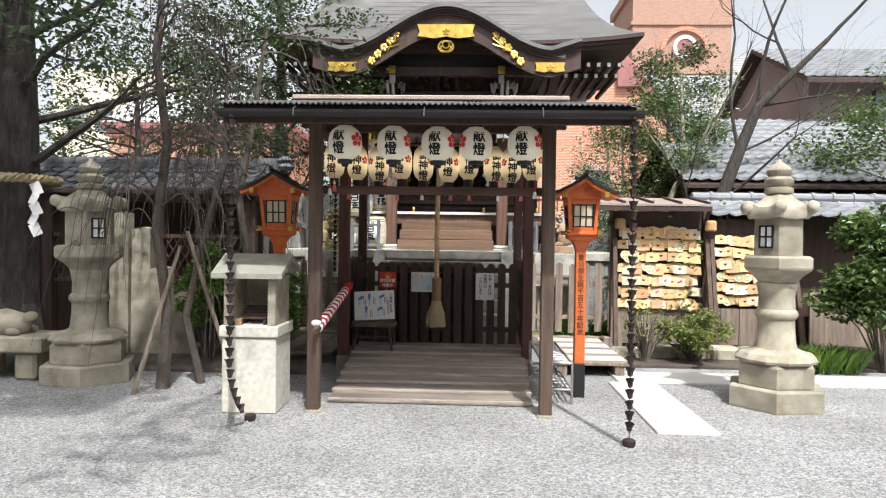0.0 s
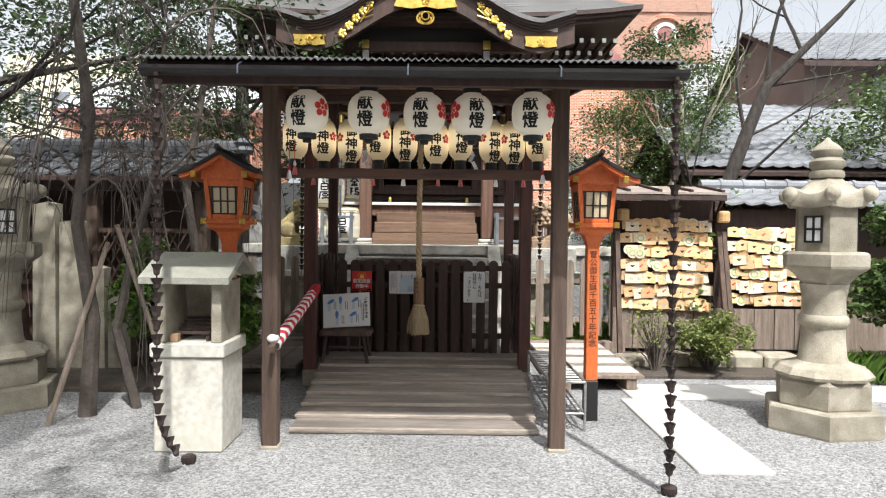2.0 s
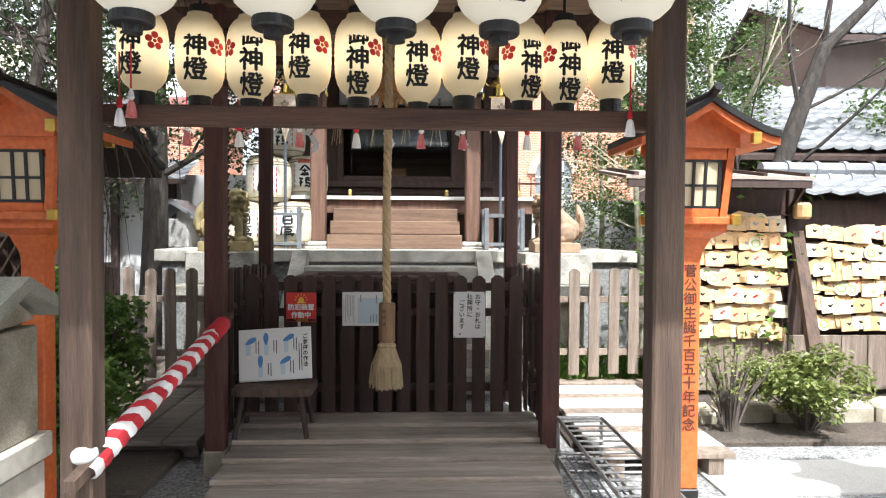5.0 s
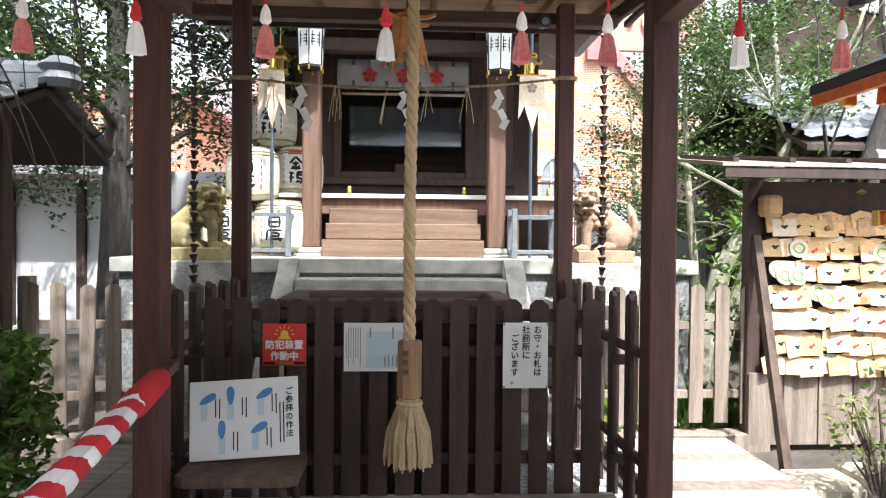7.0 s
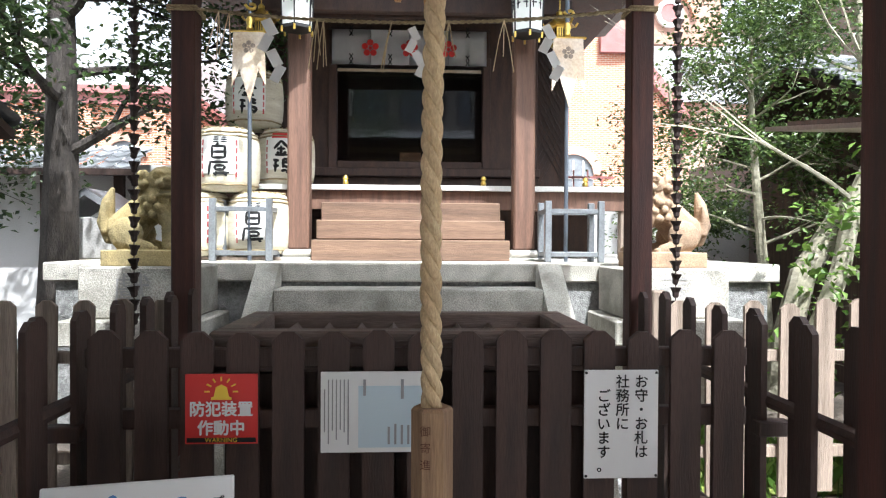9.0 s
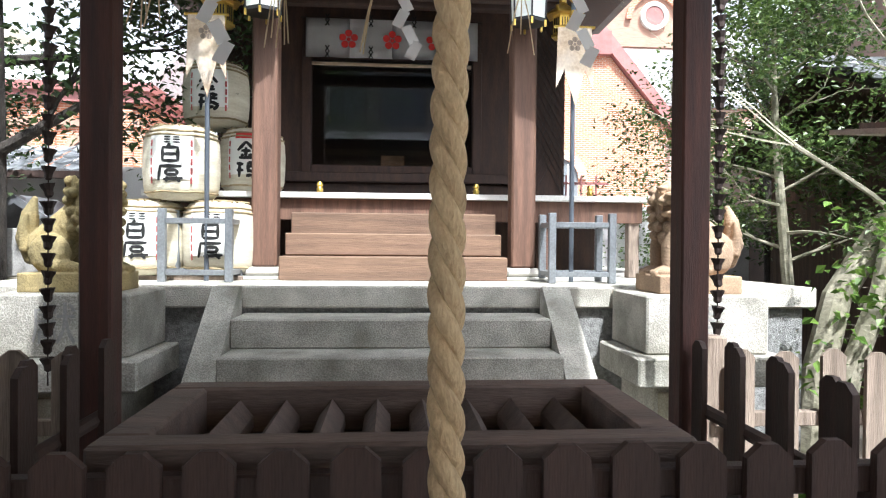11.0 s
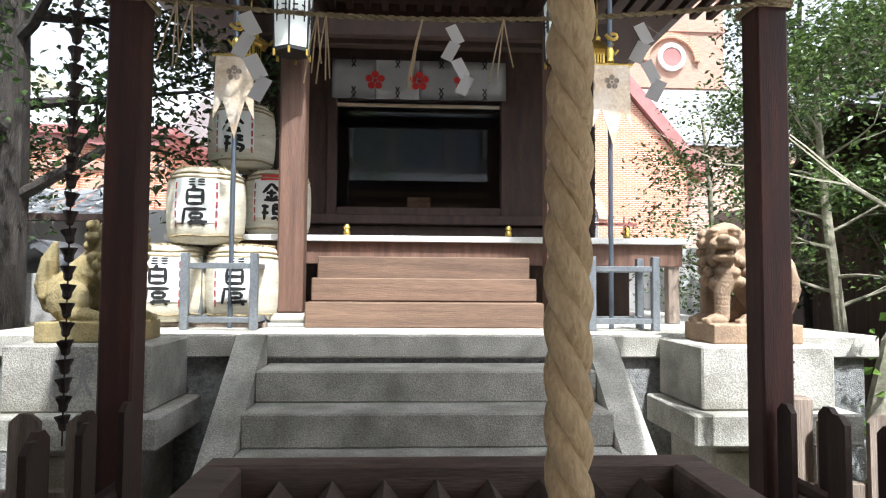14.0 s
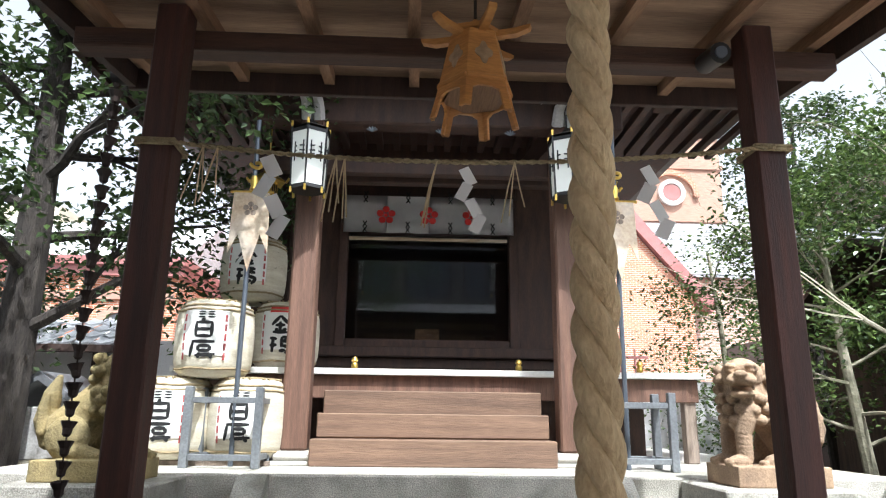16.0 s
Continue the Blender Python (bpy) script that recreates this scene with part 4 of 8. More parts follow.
def paper_lantern(name, x, y, z, R, H, p, text, size, ang, crest, crest_r, paper, label, group, top):
    t = thing(name, x, y, z, label, "paper lantern", group)
    prof = lantern_profile(R, H, p)
    bm = B()
    lathe(bm, prof, x, y, z, 28)
    part("paper_body", bm, paper, t, smooth=2)
    for s in (-1, 1):
        bm = B()
        lathe(bm, [(R * 0.42, -0.018), (R * 0.45, -0.012), (R * 0.45, 0.012), (R * 0.42, 0.018)], x, y, z + s * (H / 2 + 0.012), 20)
        part("hoop", bm, M_black, t)
    bm = wrap(letters(text, size, True, 1.02, size * 0.03), prof, ang)
    placed(bm, Matrix.Translation((x, y, z - H * (0.1 if p > 3 else 0.03))))
    part("writing", bm, M_ink, t, "black brushed characters")
    bm = B()
    plum(bm, 0, 0, 0.0, crest_r)
    bmesh.ops.subdivide_edges(bm, edges=bm.edges, cuts=1)
    bm = wrap(bm, prof, crest)
    placed(bm, Matrix.Translation((x, y, z + H * 0.06)))
    part("crest", bm, M_red, t, "red plum crest")
    bm = B()
    tube(bm, [(x, y, z + H / 2 + 0.02), (x, y, top)], 0.006, 5)
    part("hanger", bm, M_black, t)
    bm = B()
    if p > 3:
        lathe(bm, [(0.012, -0.01), (0.014, 0.0), (0.04, 0.004), (0.043, 0.01), (0.043, 0.06), (0.03, 0.066)], x, y, z - H / 2 - 0.088, 16)
    else:
        lathe(bm, [(R * 0.2, 0), (R * 0.216, 0.026), (R * 0.14, 0.03)], x, y, z - H / 2 - 0.055, 12)
    part("lamp_holder", bm, M_black, t)
    return t


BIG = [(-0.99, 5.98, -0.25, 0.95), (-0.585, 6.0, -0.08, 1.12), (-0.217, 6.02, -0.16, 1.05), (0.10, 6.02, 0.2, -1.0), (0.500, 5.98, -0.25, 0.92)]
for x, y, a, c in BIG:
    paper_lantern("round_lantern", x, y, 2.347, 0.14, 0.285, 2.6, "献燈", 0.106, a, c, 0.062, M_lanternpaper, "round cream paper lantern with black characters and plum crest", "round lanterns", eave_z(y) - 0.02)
for k, px in enumerate((405, 470, 532, 598, 660, 732, 788, 860, 910, 970)):
    x = ((px - 784) / 1184 + 0.0395) * 3.84 - 0.127
    a = (-0.15, 0.1, 0.25, -0.2, 0.05, -0.05, 0.1, 0.25, 0.05, -0.2)[k]
    c = (0.8, 0.95, -0.75, 0.75, 0.8, 0.85, 0.9, -0.8, -0.85, 0.8)[k]
    three = k in (2, 4, 7, 8)
    paper_lantern("oval_lantern", x, 6.6 + 0.02 * (k % 2), 2.265 - (0.012 * (k % 3)), 0.094, 0.32, 3.6, "御神燈" if three else "神燈", 0.09, a, c, 0.036, M_warmpaper, "lit oval paper lantern with black characters", "oval lanterns", 2.56)

# tassels below the lanterns
def tassel(x, y, z, red, s=1.0):
    t = thing("tassel", x, y, z, "red thread tassel on a cord" if red else "white thread tassel with a red cap", "tassel", "tassels")
    bm = B()
    lathe(bm, [(0.003, 0.0), (0.012, 0.01), (0.009, 0.03), (0.003, 0.042)], x, y, z, 8)
    part("cap", bm, M_cloth if red else M_crimson, t, smooth=True)
    bm = B()
    lathe(bm, [(0.016, -0.06 * s), (0.0145, -0.04 * s), (0.01, -0.008), (0.005, 0.002)], x, y, z, 14, 0.25)
    part("threads", bm, M_pink if red else M_cloth, t)
    bm = B()
    tube(bm, [(x, y, z + 0.04), (x, y, z + 0.2)], 0.003, 4)
    part("cord", bm, M_crimson, t)


for px, red in ((264, 1), (380, 0), (515, 1), (643, 0), (790, 1), (885, 1), (1033, 0), (1150, 1)):
    tassel(((px - 784) / 1184 + 0.0456) * 2.2 - 0.24, 6.8, 1.985, red)
for x, z, red in ((-1.2, 2.0, 0), (-1.16, 2.03, 1), (0.63, 1.985, 0)):
    tassel(x, 6.38, z, red)

# ---- bell rope with handle and straw brush ----
ROPX, ROPY = -0.34, 8.66
rope = thing("bell_rope", ROPX, ROPY, 0.47, "thick twisted hemp bell rope with wooden grip and straw brush", "bell rope")
for s in range(3):
    bm = B()
    pts, rad = [], []
    for i in range(210):
        z = 1.06 + i * 0.01
        a = s * 2 * math.pi / 3 - (z - 1.06) * 2 * math.pi / 0.18
        wob = 0.006 * math.sin(z * 3)
        pts.append((ROPX + wob + 0.0152 * math.cos(a), ROPY + 0.0152 * math.sin(a), z))
        rad.append(0.016 + 0.0006 * math.sin(z * 41 + s))
    tube(bm, pts, rad, 10)
    part("strand", bm, M_rope, rope, smooth=2)
bm = B()
lathe(bm, [(0.052, 0.80), (0.058, 0.805), (0.058, 1.07), (0.05, 1.078)], ROPX, ROPY, 0, 6)
part("grip", bm, M_handle, rope, "worn hexagonal wooden grip")
for i, c in enumerate("御寄進"):
    bm = placed(letters(c, 0.03), Matrix.Translation((ROPX - 0.02, ROPY - 0.0535, 1.02 - 0.045 * i)))
    part("writing", bm, M_inkbrown, rope)
bm = B()
tube(bm, [(ROPX + 0.055 * math.cos(a), ROPY + 0.055 * math.sin(a), 0.775) for a in [k * math.pi / 8 for k in range(17)]], 0.012, 6)
tube(bm, [(ROPX + 0.05 * math.cos(a), ROPY + 0.05 * math.sin(a), 0.755) for a in [k * math.pi / 8 for k in range(17)]], 0.01, 6)
part("binding", bm, M_straw, rope, smooth=2)
bm = B()
rnd = random.Random(2)
for i in range(420):
    a, q = rnd.uniform(0, 6.283), math.sqrt(rnd.random())
    ra, rb = 0.045 * q, 0.118 * q * rnd.uniform(0.85, 1.08)
    e = 0.48 + rnd.uniform(-0.012, 0.03)
    mid = 0.6
    tube(bm, [(ROPX + ra * math.cos(a), ROPY + ra * math.sin(a), 0.8), (ROPX + (ra * 0.35 + rb * 0.75) * math.cos(a), ROPY + (ra * 0.35 + rb * 0.75) * math.sin(a), 0.64), (ROPX + rb * math.cos(a + 0.05), ROPY + rb * math.sin(a + 0.05), e)], 0.0042, 3, False)
o = part("brush", bm, M_straw, rope, "flared pale straw brush")

# ---- notices on the fence ----
def notice(name, x0, x1, z0, z1, y, label, card=M_card):
    t = thing(name, (x0 + x1) / 2, y, z0, label, "notice")
    bm = B()
    box(bm, x0, x1, y - 0.003, y + 0.003, z0, z1)
    part("card", bm, card, t)
    return t


FY = 8.872
n = notice("warning_notice", -1.083, -0.866, 0.915, 1.128, FY, "red security warning notice with yellow siren mark", M_red)
bm = B()
box(bm, -1.078, -0.871, FY - 0.0045, FY - 0.0032, 0.92, 0.934)
part("strip", bm, M_ink, n)
bm = placed(letters("防犯装置\n作動中", 0.048, bold=0.0016), Matrix.Translation((-0.9745, FY - 0.005, 0.99)))
part("writing", bm, M_card, n, "white block characters")
bm = placed(letters("WARNING", 0.02), Matrix.Translation((-0.9745, FY - 0.006, 0.927)))
part("writing", bm, M_yellow, n)
bm = B()
prism(bm, [(-1.005, 1.05), (-0.944, 1.05), (-0.944, 1.057), (-0.952, 1.06), (-0.958, 1.088), (-0.9745, 1.097), (-0.991, 1.088), (-0.997, 1.06), (-1.005, 1.057)], "y", FY - 0.0055, FY - 0.004)
for k in range(7):
    a = math.pi * k / 6
    tube(bm, [(-0.9745 + 0.035 * math.cos(a), FY - 0.005, 1.075 + 0.032 * math.sin(a)), (-0.9745 + 0.05 * math.cos(a), FY - 0.005, 1.075 + 0.045 * math.sin(a))], 0.003, 4)
part("siren_mark", bm, M_yellow, n)
n = notice("printed_notice", -0.675, -0.33, 0.885, 1.133, FY, "pale printed notice with small columns of text")
bm = B()
box(bm, -0.56, -0.335, FY - 0.0045, FY - 0.0032, 0.9, 1.09)
part("pale_panel", bm, M_pale, n)
bm = B()
rnd = random.Random(8)
for k in range(7):
    x = -0.665 + k * 0.012
    box(bm, x, x + 0.004, FY - 0.0055, FY - 0.0045, 1.11 - rnd.uniform(0.15, 0.2), 1.11 if k else 1.08)
for k in range(5):
    x = -0.47 + k * 0.02
    box(bm, x, x + 0.007, FY - 0.0062, FY - 0.005, 0.91, 0.96 + rnd.uniform(0, 0.02))
box(bm, -0.545, -0.537, FY - 0.0062, FY - 0.005, 1.06, 1.11)
box(bm, -0.43, -0.421, FY - 0.0062, FY - 0.005, 1.05, 1.11)
part("text_bars", bm, M_greyprint, n)
n = notice("office_notice", 0.142, 0.376, 0.796, 1.135, FY, "white laminated notice with three columns of characters")
bm = placed(letters("お守・お札は\n社務所に\n　ございます。", 0.044, True, 1.0, 0.0006), Matrix.Translation((0.262, FY - 0.006, 0.965)))
part("writing", bm, M_ink, n, "black brush characters")
for x, z in ((0.148, 1.127), (0.37, 1.127), (0.148, 0.804), (0.37, 0.804)):
    bm = B()
    ball(bm, x, FY - 0.005, z, 0.005, sub=1)
    part("pin", bm, M_black, n)

# stool with the instruction board
st = thing("wooden_stool", -1.08, 8.5, 0.22, "dark grey wooden stool with splayed legs", "stool")
SZ = 0.545
bm = B()
prism(bm, [(-1.34, 8.34), (-1.3, 8.31), (-0.86, 8.31), (-0.82, 8.34), (-0.82, 8.62), (-0.86, 8.66), (-1.3, 8.66), (-1.34, 8.62)], "z", SZ - 0.045, SZ)
part("seat", bm, M_wornpost, st)
for x, y in ((-1.27, 8.38), (-0.9, 8.38), (-1.27, 8.6), (-0.9, 8.6)):
    s = 0.05 if x > -1 else -0.05
    bm = B()
    tube(bm, [(x, y, SZ - 0.04), (x + s, y + (0.04 if y > 8.5 else -0.04), 0.215)], [0.02, 0.017], 8)
    part("leg", bm, M_dark, st)
bm = B()
box(bm, -1.26, -0.9, 8.37, 8.39, 0.36, 0.385, 0.003)
part("stretcher", bm, M_dark, st)
bd = thing("instruction_board", -1.08, 8.47, SZ, "white board with blue figures on prayer manners, leaning on stool", "sign board")
BM = Matrix.Translation((-1.083, 8.5, SZ + 0.02)) @ Matrix.Rotation(radians(-12), 4, "X") @ Matrix.Rotation(radians(-3.5), 4, "Y")
bm = B()
box(bm, -0.245, 0.245, -0.006, 0.006, 0.0, 0.352, 0.003, BM)
part("board", bm, M_card, bd)
bm = placed(letters("ご参拝の作法", 0.036, True, 1.05, 0.0008), BM @ Matrix.Translation((0.205, -0.0075, 0.19)))
part("writing", bm, M_ink, bd)
rnd = random.Random(3)
bm = B()
for cx, cz in ((-0.18, 0.25), (-0.06, 0.25), (0.075, 0.26), (-0.1, 0.1), (0.05, 0.11)):
    for k in range(2):
        box(bm, cx + 0.05 + 0.018 * k, cx + 0.055 + 0.018 * k, -0.0075, -0.0065, cz - 0.06 - 0.01 * k, cz + 0.02, 0, BM)
for k in range(2):
    box(bm, 0.16 + 0.016 * k, 0.165 + 0.016 * k, -0.0075, -0.0065, 0.06, 0.24, 0, BM)
part("text_bars", bm, M_ink, bd)
for cx, cz, bend in ((-0.18, 0.25, 1), (-0.06, 0.25, 0), (0.075, 0.26, 1), (-0.1, 0.1, 0), (0.05, 0.11, 1)):
    bm = B()
    M2 = BM @ Matrix.Translation((cx, 0, cz + 0.012)) @ Matrix.Rotation(radians(62 * bend), 4, "Y")
    prism(bm, [(0.017 * math.cos(q) * (1 + 0.25 * math.sin(q)), 0.02 + 0.042 * math.sin(q)) for q in [k * math.pi / 8 for k in range(16)]], "y", -0.0082, -0.007)
    placed(bm, M2)
    part("blue_shape", bm, M_blue, bd, "plain blue figure shape")
    bm = B()
    prism(bm, [(-0.013, -0.075), (0.014, -0.075), (0.018, 0.0), (-0.016, 0.0)], "y", -0.0078, -0.0068)
    placed(bm, BM @ Matrix.Translation((cx, 0, cz)))
    part("pale_shape", bm, M_pale, bd, "plain pale blue figure shape")

# red and white wrapped bar
bar = thing("festive_bar", -1.42, 7.3, 0.65, "wooden bar wrapped in red and white cloth bands", "barrier")
PA, PB = Vector((-1.27, 6.2, 0.745)), Vector((-1.345, 8.22, 1.0))
dv = (PB - PA).normalized()
bm = B()
tube(bm, [PA - dv * 0.05, PB + dv * 0.16], 0.028, 4)
part("bar", bm, M_wornpost, bar)
L_ = (PB - PA).length
for col, ph in ((M_cloth, 0.0), (M_crimson, 0.5)):
    side = dv.orthogonal().normalized()
    up = dv.cross(side)
    pitch = 0.15
    n_t = int((L_ - 0.1) / pitch)
    for k in range(n_t):
        bm = B()
        rows = []
        for i in range(17):
            a = 2 * math.pi * i / 16
            s0 = (k + ph + i / 16) * pitch + 0.03
            r = 0.042 + 0.003 * math.sin(5 * a + k)
            d = side * math.cos(a) * r + up * math.sin(a) * r
            rows.append((bm.verts.new(PA + dv * s0 + d), bm.verts.new(PA + dv * (s0 + pitch * 0.27) + d * 1.08), bm.verts.new(PA + dv * (s0 + pitch * 0.53) + d * 0.97)))
        for a, b in zip(rows, rows[1:]):
            bm.faces.new((a[0], b[0], b[1], a[1]))
            bm.faces.new((a[1], b[1], b[2], a[2]))
        part("cloth_band", bm, col, bar, "white cloth band" if ph == 0 else "red cloth band", smooth=2)
bm = B()
lathe(bm, [(0.042, -0.02), (0.053, 0.0), (0.05, 0.26), (0.03, 0.31)], 0, 0, 0, 14)
placed(bm, Matrix.Translation(PB - dv * 0.32) @ dv.to_track_quat("Z", "Y").to_matrix().to_4x4())
part("red_end", bm, M_crimson, bar, "bunched red cloth end", True)
bm = B()
ball(bm, PA.x - 0.02, PA.y + 0.1, PA.z + 0.05, 0.045, 0.05, 0.035)
part("knot", bm, M_cloth, bar, "white cloth knot", True)

# ---- vermilion lamp posts ----
def lamp_post(x, y, text):
    t = thing("lamp_post", x, y, 0, "vermilion wooden lamp post with gabled lantern head and black foot", "lamp post", "vermilion lamp posts")
    bm = B()
    box(bm, x - 0.05, x + 0.05, y - 0.05, y + 0.05, 0.34, 1.5, 0.006)
    part("post", bm, M_orange, t)
    bm = B()
    box(bm, x - 0.055, x + 0.055, y - 0.055, y + 0.055, 0, 0.34, 0.006)
    part("foot", bm, M_black, t, "black lacquered foot")
    bm = B()
    lathe(bm, [(0.07, 0), (0.076, 0.03), (0.115, 0.1), (0.19, 0.13), (0.19, 0.165)], x, y, 1.45, 4, turn=math.pi / 4)
    part("bracket", bm, M_orange, t)
    z0 = 1.615
    bm = B()
    box(bm, x - 0.165, x + 0.165, y - 0.165, y + 0.165, z0, z0 + 0.035, 0.004)
    part("tray", bm, M_orange, t)
    for sx in (-1, 1):
        for sy in (-1, 1):
            bm = B()
            box(bm, x + sx * 0.165 - 0.03, x + sx * 0.165 + 0.012, y + sy * 0.165 - 0.02, y + sy * 0.165 + 0.012, z0 - 0.002, z0 + 0.045, 0.003) if sx > 0 else box(bm, x + sx * 0.165 - 0.012, x + sx * 0.165 + 0.03, y + sy * 0.165 - 0.012, y + sy * 0.165 + 0.02, z0 - 0.002, z0 + 0.045, 0.003)
            part("brass_corner", bm, M_gold, t, "brass corner cap")
    b, h0, h1 = 0.116, z0 + 0.035, z0 + 0.36
    tp = 0.143
    for sx in (-1, 1):
        for sy in (-1, 1):
            bm = B()
            tube(bm, [(x + sx * b, y + sy * b, h0), (x + sx * tp, y + sy * tp, h1)], 0.024, 4)
            part("corner_stile", bm, M_orange, t)
    for k in range(4):
        R = Matrix.Translation((x, y, 0)) @ Matrix.Rotation(k * math.pi / 2, 4, "Z")
        lean = math.atan2(tp - b, h1 - h0)
        F = R @ Matrix.Translation((0, -b, h0)) @ Matrix.Rotation(lean, 4, "X")
        bm = B()
        box(bm, -b + 0.02, b - 0.02, -0.012, 0.012, 0, 0.04, 0.003, F)
        box(bm, -tp + 0.02, tp - 0.02, -0.012, 0.012, 0.265, 0.325, 0.003, F)
        part("pane_rail", bm, M_orange, t)
        bm = B()
        box(bm, -b + 0.03, b - 0.025, -0.002, 0.002, 0.04, 0.265, 0, F)
        pane = part("pane", bm, M_lampglow, t, "frosted lit pane")
        for q in (-0.028, 0.028):
            bm = B()
            box(bm, q - 0.006, q + 0.006, -0.01, -0.002, 0.04, 0.265, 0, F)
            part("glazing_bar", bm, M_black, pane)
        bm = B()
        box(bm, -b + 0.025, b - 0.02, -0.011, -0.002, 0.14, 0.152, 0, F)
        part("glazing_bar", bm, M_black, pane)
        bm = B()
        for q in (-1, 1):
            box(bm, q * 0.094 - 0.007, q * 0.094 + 0.007, -0.011, -0.002, 0.04, 0.265, 0, F)
        box(bm, -0.095, 0.095, -0.011, -0.003, 0.04, 0.052, 0, F)
        box(bm, -0.095, 0.095, -0.011, -0.003, 0.253, 0.265, 0, F)
        part("pane_frame", bm, M_black, pane)
    ez = h1
    for s in (-1, 1):
        bm = B()
        pts = []
        for i in range(7):
            u = i / 6
            pts.append((x + s * 0.315 * u, ez + 0.185 - 0.165 * u + 0.03 * u * (1 - u) * -1.6 + (0.01 if u == 1 else 0)))
        prism(bm, pts + [(p[0], p[1] + 0.03) for p in pts[::-1]], "y", y - 0.27, y + 0.27)
        part("roof_slope", bm, M_black, t, "black sheet roof slope")
        bm = B()
        prism(bm, [(p[0], p[1] - 0.035) for p in pts] + [(p[0], p[1] - 0.002) for p in pts[::-1]], "y", y - 0.255, y + 0.255)
        part("roof_board", bm, M_orange, t)
        for yy in (y - 0.262, y + 0.262):
            bm = B()
            box(bm, x + s * 0.2 - 0.02, x + s * 0.2 + 0.02, yy - 0.015, yy + 0.015, ez + 0.0, ez + 0.05, 0.003)
            part("brass_cap", bm, M_gold, t, "brass purlin cap")
    bm = B()
    tube(bm, [(x, y - 0.32, ez + 0.24), (x, y - 0.26, ez + 0.215), (x, y + 0.26, ez + 0.215), (x, y + 0.32, ez + 0.24)], 0.022, 6)
    part("ridge", bm, M_black, t)
    for yy in (y - 0.17, y + 0.17):
        bm = B()
        prism(bm, [(x - 0.17, ez - 0.01), (x + 0.17, ez - 0.01), (x + 0.165, ez + 0.055), (x, ez + 0.155), (x - 0.165, ez + 0.055)], "y", yy - 0.012, yy + 0.012)
        part("gable_board", bm, M_orange, t)
    if text:
        bm = placed(letters(text, 0.066, True, 1.02, 0.001), Matrix.Translation((x, y - 0.0525, 1.02)))
        part("writing", bm, M_inkbrown, t, "dark carved characters")
    return t


lamp_post(1.165, 7.14, "菅公御生誕千百五十年記念")
lamp_post(-1.84, 7.03, "")

# ---- stone box with a pitched lid ----
sb = thing("stone_incense_box", -1.86, 6.43, 0, "pale concrete incense box on a block, mossy pitched lid", "incense box")
x0, x1, y0, y1 = -2.12, -1.60, 6.17, 6.69
bm = B()
box(bm, x0 + 0.02, x1 - 0.02, y0 + 0.02, y1 - 0.02, 0, 0.67, 0.012)
part("block", bm, M_concrete, sb)
bm = B()
box(bm, x0, x1, y0, y1, 0.672, 0.77, 0.008)
part("cap_slab", bm, M_concrete, sb)
for a in ((x0 + 0.03, x0 + 0.1), (x1 - 0.1, x1 - 0.03)):
    bm = B()
    box(bm, a[0], a[1], y0 + 0.03, y1 - 0.05, 0.772, 1.2, 0.006)
    part("side_wall", bm, M_oldstone, sb)
bm = B()
box(bm, x0 + 0.101, x1 - 0.101, y1 - 0.11, y1 - 0.055, 0.772, 1.2)
part("back_wall", bm, M_oldstone, sb)
bm = B()
prism(bm, [(y0 - 0.06, 1.19), (y0 - 0.06, 1.235), (6.45, 1.40), (y1 + 0.05, 1.27), (y1 + 0.05, 1.225), (6.45, 1.345)], "x", x0 - 0.05, x1 + 0.05)
part("lid", bm, M_mossstone, sb, "mossy pitched stone lid")
bm = B()
prism(bm, [(y0 + 0.05, 1.2), (6.45, 1.343), (y1 - 0.06, 1.226)], "x", x0 + 0.035, x1 - 0.035)
part("gable_fill", bm, M_oldstone, sb)
bm = B()
for k in range(5):
    box(bm, x0 + 0.14, x1 - 0.14, y0 + 0.12 + k * 0.05, y0 + 0.145 + k * 0.05, 0.82 + k * 0.02, 0.84 + k * 0.02)
for a in (x0 + 0.14, x1 - 0.16):
    box(bm, a, a + 0.02, y0 + 0.1, y0 + 0.38, 0.772, 0.81)
part("candle_grate", bm, M_dark, sb, "dark iron grate")
bm = B()
box(bm, x0 + 0.12, x0 + 0.18, y0 + 0.05, y0 + 0.1, 0.772, 0.83, 0.004)
part("wood_block", bm, M_handle, sb)

# ---- stone lanterns ----
CAP = 0.78


